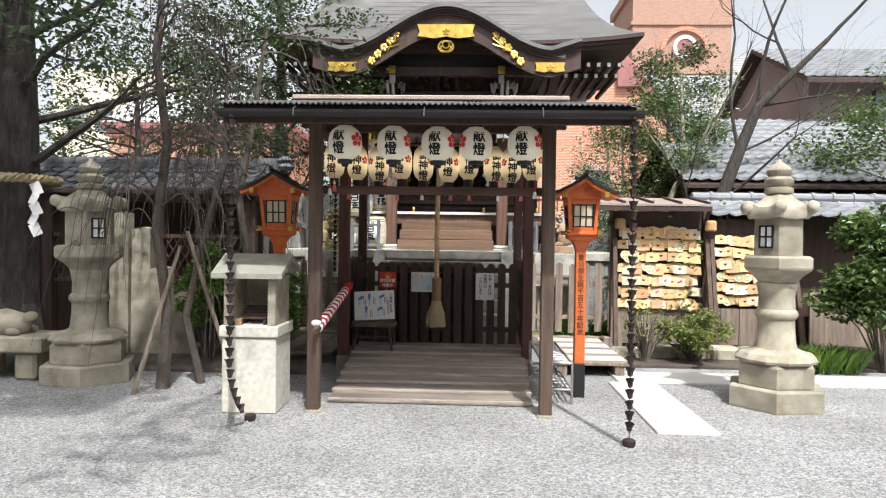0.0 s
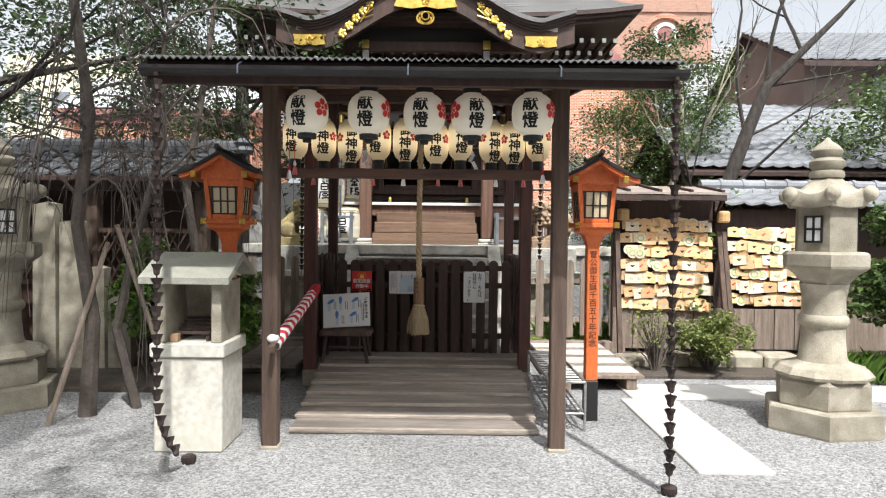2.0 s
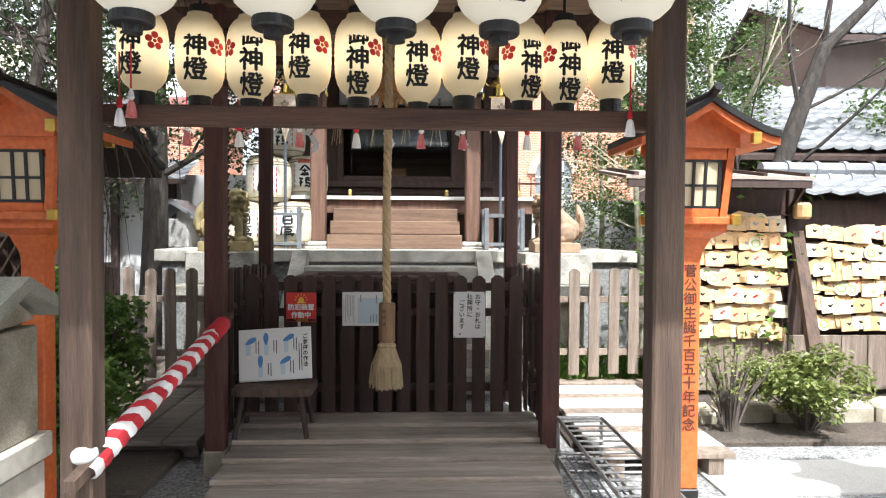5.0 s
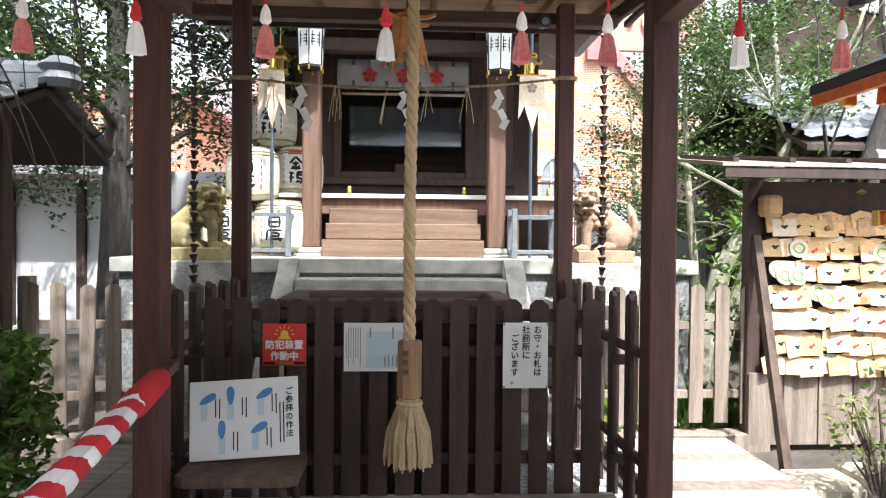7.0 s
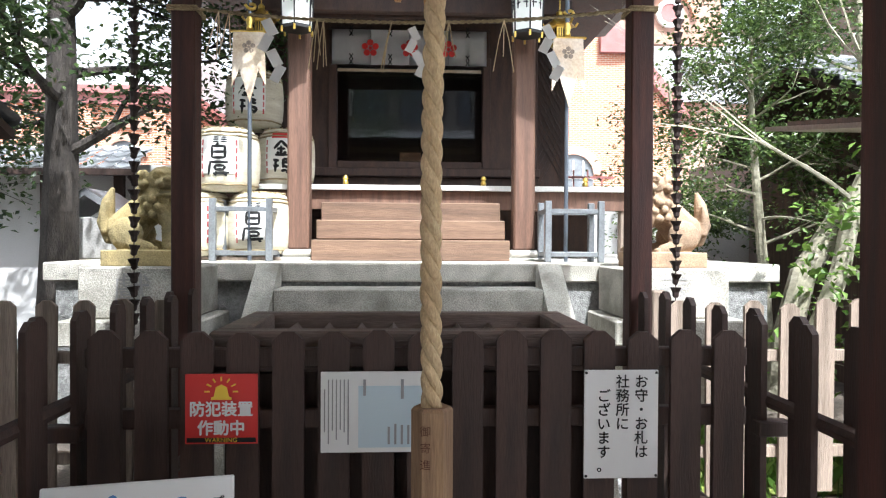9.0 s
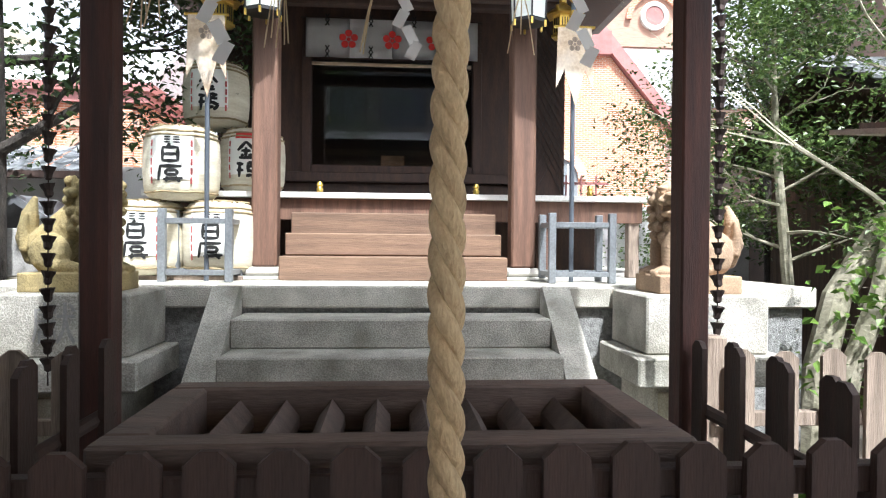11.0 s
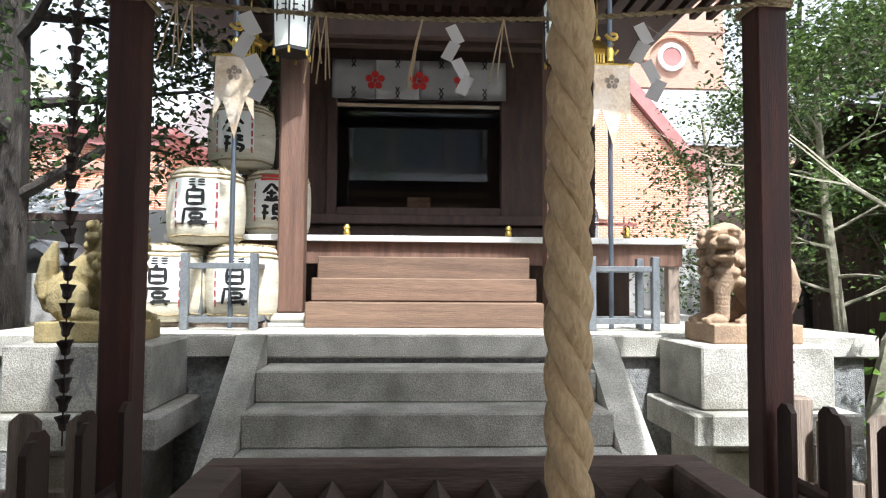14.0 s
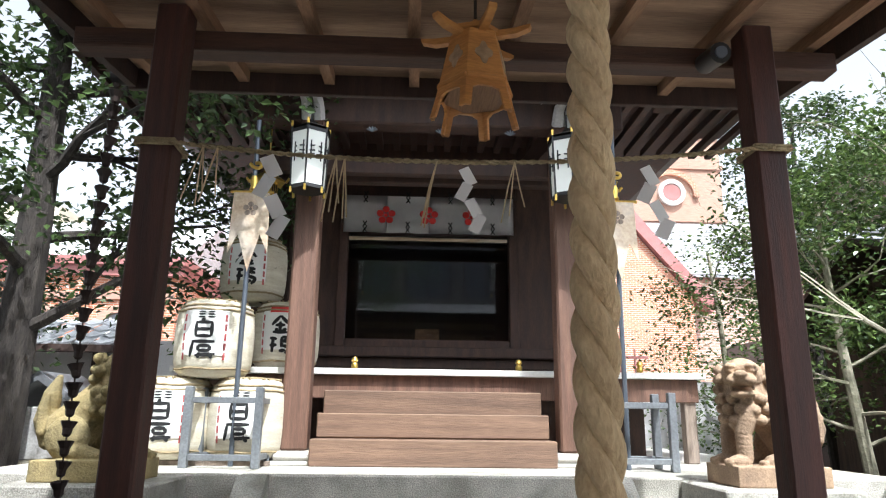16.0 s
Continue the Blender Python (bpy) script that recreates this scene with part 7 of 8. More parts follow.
# house with tiled roofs to the east
hs = thing("town_house", 9, 17, 0, "brown plastered house with silver grey tiled roofs", "house")
bm = B()
box(bm, 5.6, 13.5, 15.6, 21.0, 0, 3.1)
part("wall", bm, M_plaster, hs)
bm = B()
tiled_slope(bm, 5.0, 13.5, 14.6, 2.95, 18.0, 4.75, 34, 13, 0.05)
part("roof", bm, M_lighttile, hs)
bm = B()
prism(bm, [(14.55, 2.86), (18.0, 4.68), (18.0, 4.72), (14.55, 2.92)], "x", 5.0, 13.5)
part("eave_board", bm, M_dark, hs)
bm = B()
prism(bm, [(18.0, 3.8), (23.0, 3.8), (23.0, 5.9), (20.6, 7.25), (18.0, 5.9)], "x", 8.7, 15.5)
part("upper_wall", bm, M_plaster, hs)
bm = B()
tiled_slope(bm, 8.25, 15.8, 17.3, 5.72, 20.6, 7.3, 30, 12, 0.05)
part("upper_roof", bm, M_lighttile, hs)
bm = B()
prism(bm, [(17.25, 5.55), (20.6, 7.2), (23.6, 5.6), (23.6, 5.7), (20.6, 7.3), (17.25, 5.66)], "x", 8.3, 15.8)
part("upper_eave_board", bm, M_dark, hs)
bm = B()
box(bm, 10.3, 11.9, 17.93, 17.99, 4.4, 5.5)
w = part("window", bm, M_metalgrey, hs)
bm = B()
for x in (10.3, 11.1, 11.9):
    box(bm, x - 0.03, x + 0.03, 17.9, 17.95, 4.4, 5.5)
part("frame", bm, M_dark, w)
# dark outbuilding east of the platform
ob = thing("storehouse", 6, 13.5, 0, "dark weathered timber storehouse with tiled roof", "storehouse")
bm = B()
box(bm, 4.2, 9.5, 12.6, 15.4, 0, 2.75)
part("wall", bm, M_wornpost, ob)
bm = B()
tiled_slope(bm, 3.7, 9.8, 12.1, 2.65, 14.0, 3.55, 26, 8, 0.05)
part("roof", bm, M_lighttile, ob)
bm = B()
prism(bm, [(12.05, 2.56), (14.0, 3.47), (15.6, 2.7), (15.6, 2.64), (14, 3.42), (12.05, 2.5)], "x", 3.7, 9.8)
part("eave_board", bm, M_dark, ob)
bm = B()
prism(bm, [(12.6, 2.7), (14.0, 3.4), (15.4, 2.7)], "x", 4.2, 4.3)
part("gable", bm, M_wornpost, ob)
for x in (4.6, 5.6, 6.6):
    bm = B()
    box(bm, x - 0.06, x + 0.06, 12.54, 12.6, 0, 2.6)
    part("stud", bm, M_dark, ob)

# brick church
def arch_window(parent, x, y, z0, w, h, trim=M_brick2):
    bm = B()
    out = [(x - w / 2, z0), (x + w / 2, z0)] + [(x + w / 2 * math.cos(a), z0 + h - w / 2 + w / 2 * math.sin(a)) for a in [i * math.pi / 10 for i in range(11)]]
    prism(bm, out, "y", y - 0.02, y + 0.05)
    win = part("window", bm, M_metalgrey, parent, "arched leaded window")
    bm = B()
    P = []
    for i in range(13):
        a = i * math.pi / 12
        c, s = math.cos(a), math.sin(a)
        P.append([bm.verts.new((x + r * c, yy, z0 + h - w / 2 + r * s)) for r, yy in ((w * 0.5, y - 0.12), (w * 0.72, y - 0.12), (w * 0.72, y + 0.02), (w * 0.5, y + 0.02))])
    for a, b in zip(P, P[1:]):
        for k in range(4):
            bm.faces.new((a[k], a[(k + 1) % 4], b[(k + 1) % 4], b[k]))
    part("arch_trim", bm, trim, win)
    bm = B()
    for k in (-0.25, 0, 0.25):
        box(bm, x + k * w - 0.03, x + k * w + 0.03, y - 0.05, y - 0.021, z0, z0 + h - w * 0.15)
    for k in range(4):
        box(bm, x - w / 2, x + w / 2, y - 0.06, y - 0.03, z0 + h * k / 4.2, z0 + h * k / 4.2 + 0.06)
    part("bars", bm, M_white, win)


ch = thing("brick_church", 6, 36, 0, "orange brick church gable with red trim and slate roof", "church")
bm = B()
prism(bm, [(-6, 0), (10.3, 0), (10.3, 6.3), (4.0, 13.8), (-6, 13.8)], "y", 33, 33.6)
part("gable_wall", bm, M_brick, ch)
bm = B()
prism(bm, [(10.9, 5.7), (11.1, 6.1), (4.1, 14.5), (3.9, 13.9)], "y", 32.75, 33.7)
part("gable_trim", bm, M_redtrim, ch, "dull red gable trim")
bm = B()
box(bm, 7.0, 8.0, 32.7, 33.0, 9.0, 9.9)
part("trim_block", bm, M_redtrim, ch)
bm = B()
prism(bm, [(33.7, 7.3), (40, 12.3), (40, 12.4), (33.7, 7.4)], "x", 8.0, 20)
part("slate_roof", bm, M_slate, ch)
bm = B()
box(bm, 10.4, 20, 34, 34.4, 0, 7.3)
part("nave_wall", bm, M_brick2, ch)
for k in range(34):
    u = k / 34
    bm = B()
    y, z = 33.7 + 6.3 * u, 7.4 + 5.0 * u
    box(bm, 8.0, 20, y - 0.02, y + 0.06, z, z + 0.035)
    part("slate_course", bm, M_slate, ch)
arch_window(ch, 6.0, 33, 1.6, 1.6, 3.4)
tw = thing("brick_tower", 11.7, 40, 0, "brown brick church tower with round window", "tower")
bm = B()
box(bm, 8.9, 14.3, 38.0, 43, 0, 15.4)
part("shaft", bm, M_towerbrick, tw)
bm = B()
box(bm, 8.7, 14.5, 37.8, 43.2, 15.4, 15.9)
box(bm, 8.8, 14.4, 37.9, 43.1, 13.6, 13.8)
box(bm, 8.8, 14.4, 37.9, 43.1, 10.9, 11.1)
part("band", bm, M_towerbrick, tw)
bm = B()
wx, wz = 11.75, 12.35
prism(bm, [(wx + 0.45 * math.cos(a), wz + 0.45 * math.sin(a)) for a in [i * math.pi / 10 for i in range(20)]], "y", 37.85, 37.98)
part("round_window", bm, M_redtrim, tw)
for r0, r1, m in ((0.46, 0.66, M_white), (1.1, 1.35, M_brick)):
    bm = B()
    P = []
    for i in range(25):
        a = i * 2 * math.pi / 24 if r0 < 1 else i * math.pi / 24
        P.append([bm.verts.new((wx + r * math.cos(a), yy, wz - (0.2 if r0 > 1 else 0) + r * math.sin(a))) for r, yy in ((r0, 37.8), (r1, 37.8), (r1, 37.99), (r0, 37.99))])
    for a, b in zip(P, P[1:]):
        for k in range(4):
            bm.faces.new((a[k], a[(k + 1) % 4], b[(k + 1) % 4], b[k]))
    part("window_ring", bm, m, tw)
bk = thing("brick_hall", -10.5, 30, 0, "orange brick hall with arched windows and red eaves", "brick building")
bm = B()
box(bm, -15, -7.7, 28, 34, 0, 6.0)
part("wall", bm, M_brick, bk)
bm = B()
box(bm, -15.3, -7.4, 27.6, 34.4, 6.0, 6.25)
box(bm, -15.2, -7.5, 27.75, 34.3, 5.7, 6.0)
part("eave_cornice", bm, M_redtrim, bk)
bm = B()
prism(bm, [(27.6, 6.25), (31, 8.2), (34.4, 6.25)], "x", -15.3, -7.4)
part("roof", bm, M_slate, bk)
for x in (-13.6, -11.5, -9.3):
    arch_window(bk, x, 28, 2.4, 1.0, 2.2, M_towerbrick)
bm = B()
box(bm, -14.9, -7.75, 27.9, 28.0, 5.0, 5.2)
part("brick_band", bm, M_towerbrick, bk)
for x in (-14.9, -12.5, -10.4, -8.2):
    bm = B()
    box(bm, x - 0.2, x + 0.2, 27.85, 28.0, 0, 5.7)
    part("buttress", bm, M_brick, bk)
sp = thing("pale_spire", -6, 46, 0, "pale pink church spire far behind", "spire")
bm = B()
box(bm, -9.2, -4.5, 44, 48, 0, 9.5)
part("tower", bm, M_brick2, sp)
bm = B()
lathe(bm, [(3.4, 9.5), (0.1, 18)], -6.85, 46, 0, 4, turn=math.pi / 4)
part("spire_roof", bm, M_redtrim, sp)
bm = B()
box(bm, -5.2, 3.5, 43, 48, 0, 8.5)
part("nave", bm, M_brick2, sp)
# white garden wall and lean-to west behind the platform
ww = thing("white_wall", -6, 17, 0, "white plaster wall with dark posts and grey roof", "wall", kind="structure")
bm = B()
box(bm, -12, -2.8, 17.4, 17.55, 0, 2.7)
part("wall_face", bm, M_whitewall, ww)
for x in (-10, -8.6, -7.2, -6.0, -4.9):
    bm = B()
    box(bm, x - 0.07, x + 0.07, 17.3, 17.4, 0, 2.6)
    part("post", bm, M_dark, ww)
bm = B()
tiled_slope(bm, -12, -4.4, 16.6, 2.55, 17.6, 3.0, 30, 4)
part("roof", bm, M_lighttile, ww)
bm = B()
box(bm, -12, -4.4, 16.55, 16.7, 2.46, 2.55)
part("eave_board", bm, M_dark, ww)
bm = B()
box(bm, -2.8, 12, 18.4, 18.55, 0, 2.3)
solo("wall_north", bm, M_whitewall, "white plaster wall behind the shrine hall", "wall", kind="structure")
bm = B()
for k in range(26):
    x = -3.2 + k * 0.24
    box(bm, x - 0.012, x + 0.012, 17.9, 17.924, 0.6, 2.75)
box(bm, -3.2, 3.0, 17.89, 17.93, 2.6, 2.64)
box(bm, -3.2, 3.0, 17.89, 17.93, 0.8, 0.84)
solo("iron_railing", bm, M_redtrim, "dull red iron railing behind the hall", "railing", kind="structure")
# small roofed stone shrine west of the platform
mini = thing("small_stone_shrine", -3.35, 13.6, 0, "small grey stone shrine with a pitched lid", "stone shrine")
bm = B()
box(bm, -3.75, -2.95 - 0.3, 13.2, 13.9, 0, 1.35, 0.01)
part("plinth", bm, M_oldstone, mini)
bm = B()
box(bm, -3.65, -3.25, 13.3, 13.8, 1.352, 1.75, 0.01)
part("body", bm, M_greywall, mini)
bm = B()
prism(bm, [(-3.8, 1.72), (-3.45, 1.95), (-3.1, 1.72), (-3.1, 1.78), (-3.45, 2.02), (-3.8, 1.78)], "y", 13.2, 13.9)
part("lid", bm, M_tile, mini)
# far buildings
for x0, x1, y, h, m, nm, lb in ((-24, -17, 38, 11, M_cream, "apartment_block", "cream apartment block with rows of windows"), (22, 34, 45, 12, M_greywall, "apartment_block", "grey apartment block far behind the houses")):
    ap = thing(nm, (x0 + x1) / 2, y, 0, lb, "apartment block")
    bm = B()
    box(bm, x0, x1, y, y + 8, 0, h)
    part("wall", bm, m, ap)
    for i in range(4):
        for j in range(3):
            xx = x0 + 0.8 + i * (x1 - x0 - 2) / 3
            bm = B()
            box(bm, xx, xx + 1.0, y - 0.03, y + 0.01, 1.5 + 3 * j, 3 + 3 * j)
            part("window", bm, M_metalgrey, ap)
# buildings behind and beside the yard
# wall colour lowered so the shaded facade reflects dimly in the doorway
M_cream2 = mat("brown grey facade toned dim", (0.3, 0.28, 0.26), (0.2, 0.185, 0.17), 1.5, 0.9, fine=40, bump=0.1)
so = thing("office_building", 0, -9, 0, "brown grey hall with windows and tiled eave", "building")
bm = B()
box(bm, -14, 14, -15, -9, 0, 6.0)
part("wall", bm, M_cream2, so)
bm = B()
box(bm, -14, 14, -15, -11.6, 6.0, 10.0)
part("upper_wall", bm, M_cream2, so)
# sheet is near-white so the eave's reflection in the glass reads sunlit
bm = B()
prism(bm, [(-7.9, 6.05), (-11.6, 7.3), (-11.6, 7.2), (-7.9, 5.95)], "x", -14.5, 14.5)
part("eave_roof", bm, M_whitewall, so, "pale eave whitened to look sunlit")
for k in range(40):
    bm = B()
    box(bm, -14.2 + k * 0.72, -14.08 + k * 0.72, -7.95, -7.88, 5.93, 6.2, 0.01)
    part("eave_rib", bm, M_tile, so)
bm = B()
box(bm, -14.5, 14.5, -15.2, -11.2, 10.0, 10.3)
part("parapet", bm, M_tile, so)
for i in range(9):
    x = -13 + i * 3
    for z0, z1, yy in ((0.8, 2.6, -9.0), (3.4, 5.4, -9.0), (7.6, 9.6, -11.6)):
        bm = B()
        box(bm, x, x + 2.3, yy - 0.0, yy + 0.04, z0, z1)
        w = part("window", bm, M_iron, so, "blue grey glazed sash")
        bm = B()
        for q in (0, 1.15, 2.3):
            box(bm, x + q - 0.05, x + q + 0.05, yy + 0.041, yy + 0.07, z0, z1)
        part("frame", bm, M_dark, w)
for x0, x1, nm in ((-13.0, -12.8, "wall_west"), (13.6, 13.8, "wall_east")):
    bm = B()
    box(bm, x0, x1, -9, 30, 0, 2.6)
    solo(nm, bm, M_greywall, "grey plastered boundary wall", "wall", kind="structure")

# ---- trees and shrubs ----
def limbs(bm, start, way, length, radius, depth, rnd, ends, droop=0.0, spread=0.7, n=5, split=(2, 3)):
    pts, rad, d, p = [Vector(start)], [radius], Vector(way).normalized(), Vector(start)
    for i in range(n):
        d = (d + Vector((rnd.uniform(-1, 1), rnd.uniform(-1, 1), rnd.uniform(-0.6, 0.8) - droop)) * 0.16).normalized()
        p = p + d * (length / n)
        pts.append(p)
        rad.append(radius * (1 - 0.5 * (i + 1) / n))
    tube(bm, pts, rad, 7 if radius > 0.04 else (5 if radius > 0.012 else 3), radius > 0.04)
    ends.append((p, d, depth))
    if depth <= 0:
        return
    for k in range(rnd.randint(*split)):
        i = rnd.randint(max(1, n // 2), n) if k else n
        nd = (d + Vector((rnd.uniform(-1, 1), rnd.uniform(-1, 1), rnd.uniform(-0.5, 0.7) - droop)) * spread).normalized()
        limbs(bm, pts[i], nd, length * rnd.uniform(0.6, 0.85), rad[i] * rnd.uniform(0.6, 0.8), depth - 1, rnd, ends, droop, spread, n, split)


def leaves(name, centres, radius, count, size, material, parent, seed, flat=0.5, label=""):
    """A crown of many small pointed leaves, in clumps round the given centres."""
    r = np.random.RandomState(seed)
    C = np.array([tuple(c) for c in centres])
    idx = r.randint(0, len(C), count)
    off = r.normal(size=(count, 3))
    off /= np.linalg.norm(off, axis=1)[:, None] + 1e-6
    off *= (r.rand(count, 1) ** 0.45) * radius
    P = C[idx] + off * np.array([1, 1, 0.75])
    a = r.rand(count) * 6.283
    tilt = r.uniform(-0.9, 0.5, count)
    d = np.stack([np.cos(a) * np.cos(tilt), np.sin(a) * np.cos(tilt), np.sin(tilt)], 1)
    s = np.cross(d, r.normal(size=(count, 3)) * 0.6 + np.array([0, 0, 1.0]))
    s /= np.linalg.norm(s, axis=1)[:, None] + 1e-6
    nrm = np.cross(s, d)
    L = size * r.uniform(0.6, 1.25, (count, 1))
    W = L * 0.3
    V = np.stack([P, P + d * L * 0.5 + s * W + nrm * W * 0.35, P + d * L - nrm * L * 0.1, P + d * L * 0.5 - s * W + nrm * W * 0.35], 1).reshape(-1, 3)
    V -= np.array(tuple(root_place(parent)))
    F = [(4 * i, 4 * i + 1, 4 * i + 2) for i in range(count)] + [(4 * i, 4 * i + 2, 4 * i + 3) for i in range(count)]
    me = bpy.data.meshes.new(name)
    me.from_pydata(V.tolist(), [], F)
    me.materials.append(material)
    o = new(name, me)
    o.parent = parent
    return tagged(o, label, kind="stuff")


def evergreen(x, y, h, r, seed, count, size, material, label, lean=(0, 0), trunk=0.14, bark=M_bark, low=0.35, clump=0.5, sx=1.0):
    rnd = random.Random(seed)
    t = thing("tree", x, y, 0, label, "tree")
    bm = B()
    ends = []
    tp = []
    for i in range(9):
        u = i / 8
        tp.append(Vector((x + lean[0] * u + 0.08 * math.sin(3 * u + seed), y + lean[1] * u + 0.08 * math.cos(4 * u + seed), h * 0.86 * u)))
    tube(bm, tp, [trunk * (1.25 if i == 0 else 1) * (1 - 0.75 * i / 8) for i in range(9)], 10)
    nb = 17
    for k in range(nb):
        u = low + (1 - low) * k / nb
        i = min(7, int(u * 8))
        p = tp[i].lerp(tp[i + 1], u * 8 - i)
        a = k * 2.4 + rnd.uniform(-0.4, 0.4)
        ln = r * (1.05 - 0.55 * abs(u - 0.6)) * rnd.uniform(0.6, 0.9)
        limbs(bm, p, (math.cos(a) * sx, math.sin(a), rnd.uniform(0.1, 0.6)), ln, min(trunk, 0.22) * 0.32 * (1.1 - u * 0.6), 2, rnd, ends, 0.12, 0.75, 4)
    part("trunk", bm, bark, t)
    leaves("crown", [e[0] for e in ends], clump, count, size, material, t, seed, label="many small pointed leaves")
    return t


evergreen(-5.5, 8.3, 6.6, 2.4, 11, 17000, 0.08, M_leaf, "dark evergreen tree at the yard's edge", trunk=0.42, low=0.4, clump=0.55)
evergreen(-3.62, 13.0, 7.4, 1.3, 12, 19000, 0.08, M_leaf, "evergreen tree beside the stone platform", trunk=0.2, low=0.36, clump=0.5)
evergreen(-7.4, 15.0, 5.6, 1.6, 18, 8000, 0.10, M_leaf, "dark evergreen behind the gallery roof", trunk=0.16, low=0.4, clump=0.55)
evergreen(3.2, 16.0, 4.4, 0.55, 13, 5200, 0.06, M_leaf4, "slim leafy tree beside the storehouse", trunk=0.07, low=0.2, clump=0.36, bark=M_palebark)
evergreen(4.1, 13.3, 5.6, 0.75, 14, 10000, 0.068, M_leaf4, "leafy tree with pale trunk behind the fence", trunk=0.085, low=0.3, clump=0.36, bark=M_palebark)
evergreen(3.02, 13.2, 4.2, 0.65, 21, 6500, 0.055, M_leaf4, "glossy leafy tree with pale trunk beside the platform", trunk=0.07, low=0.42, clump=0.3, bark=M_palebark)
evergreen(7.6, 11.4, 5.2, 1.1, 16, 9000, 0.09, M_leaf4, "evergreen by the tiled wall", trunk=0.1, low=0.3, clump=0.45)
evergreen(3.3, 11.2, 2.0, 0.7, 17, 1500, 0.09, M_leaf2, "young broadleaf sapling behind the picket fence", trunk=0.04, low=0.25, clump=0.25, bark=M_palebark)

# out-of-view tree, added only so its crown shades the west gravel
evergreen(-5.4, 2.7, 8.6, 2.7, 19, 14000, 0.13, M_leaf, "unseen evergreen added to shade the west side of the yard", trunk=0.25, low=0.6, clump=0.7)

evergreen(4.75, 16.3, 7.0, 0.6, 22, 9000, 0.085, M_leaf, "narrow dark evergreen between the storehouse and the house", trunk=0.09, low=0.25, clump=0.4)

# big bare tree leaning over the tiled wall
rnd = random.Random(41)
bt = thing("bare_tree", 5.1, 12.0, 0, "bare leafless tree with spreading grey limbs", "tree")
bm = B()
ends = []
trunk = [(4.1, 11.9, 0), (4.2, 11.95, 1.2), (4.32, 12.0, 2.3), (4.62, 12.05, 3.1), (4.95, 12.1, 3.9), (5.5, 12.1, 4.45), (6.1, 12.1, 5.05)]
tube(bm, trunk, [0.15, 0.125, 0.11, 0.1, 0.085, 0.06, 0.04], 10)
for p, d, l, r in (((6.1, 12.1, 5.05), (0.6, 0, 0.7), 1.4, 0.036), ((5.5, 12.1, 4.45), (-0.1, 0.2, 1), 1.7, 0.034), ((4.95, 12.1, 3.9), (0.05, 0, 1), 1.9, 0.04), ((4.62, 12.05, 3.1), (-0.2, 0, 1), 2.0, 0.036), ((4.95, 12.1, 3.9), (0.85, 0.1, 0.3), 1.5, 0.03), ((4.32, 12, 2.3), (0.7, -0.3, 0.4), 1.5, 0.03), ((4.2, 11.95, 1.2), (-0.4, -0.2, 0.9), 1.7, 0.035), ((4.62, 12.05, 3.1), (0.75, -0.1, 0.35), 1.4, 0.024)):
    limbs(bm, p, d, l, r, 4, rnd, ends, -0.05, 0.6, 5, (2, 3))
part("trunk", bm, M_bark, bt)

# gnarled leaning trunk beside the platform
rnd = random.Random(44)
gt = thing("bare_tree", 2.92, 12.6, 0, "gnarled leaning tree with twin mottled trunks", "tree")
bm = B()
ends = []
tube(bm, [(2.92, 12.6, 0), (2.95, 12.6, 0.7), (3.1, 12.62, 1.25), (3.45, 12.6, 1.8), (3.95, 12.5, 2.3), (4.4, 12.4, 2.7)], [0.17, 0.12, 0.11, 0.1, 0.085, 0.06], 10)
tube(bm, [(2.98, 12.5, 0), (3.1, 12.45, 0.7), (3.3, 12.4, 1.3), (3.42, 12.4, 1.9), (3.7, 12.4, 2.6)], [0.11, 0.085, 0.08, 0.07, 0.045], 9)
for p, d, l, r in (((3.42, 12.4, 1.9), (-0.7, -0.2, 0.35), 1.2, 0.025), ((3.95, 12.5, 2.3), (-0.5, -0.1, 0.9), 1.2, 0.03), ((3.7, 12.4, 2.6), (0.3, -0.2, 0.9), 1.3, 0.035), ((3.2, 12.5, 1.2), (0.5, -0.6, 0.2), 0.7, 0.015)):
    limbs(bm, p, d, l, r, 3, rnd, ends, -0.03, 0.6, 4, (2, 3))
part("trunk", bm, M_palebark, gt)

# weeping bare tree with props by the west stone lantern
rnd = random.Random(43)
wt = thing("weeping_tree", -3.05, 7.1, 0, "bare weeping tree with long drooping twigs and wooden props", "tree")
bm = B()
tube(bm, [(-3.05, 7.1, 0), (-3.0, 7.1, 0.8), (-3.1, 7.05, 1.6), (-3.02, 7.1, 2.5), (-3.12, 7.05, 3.4), (-3.05, 7.1, 4.3)], [0.075, 0.06, 0.052, 0.048, 0.04, 0.025], 8)
tube(bm, [(-2.75, 7.35, 0), (-2.9, 7.3, 0.7), (-2.75, 7.3, 1.4), (-2.5, 7.3, 2.3), (-2.45, 7.2, 3.2)], [0.045, 0.04, 0.035, 0.03, 0.018], 7)
tops = [(-3.02, 7.1, 2.5), (-3.12, 7.05, 3.4), (-3.05, 7.1, 4.3), (-2.5, 7.3, 2.3), (-2.45, 7.2, 3.2), (-3.1, 7.05, 1.9)]
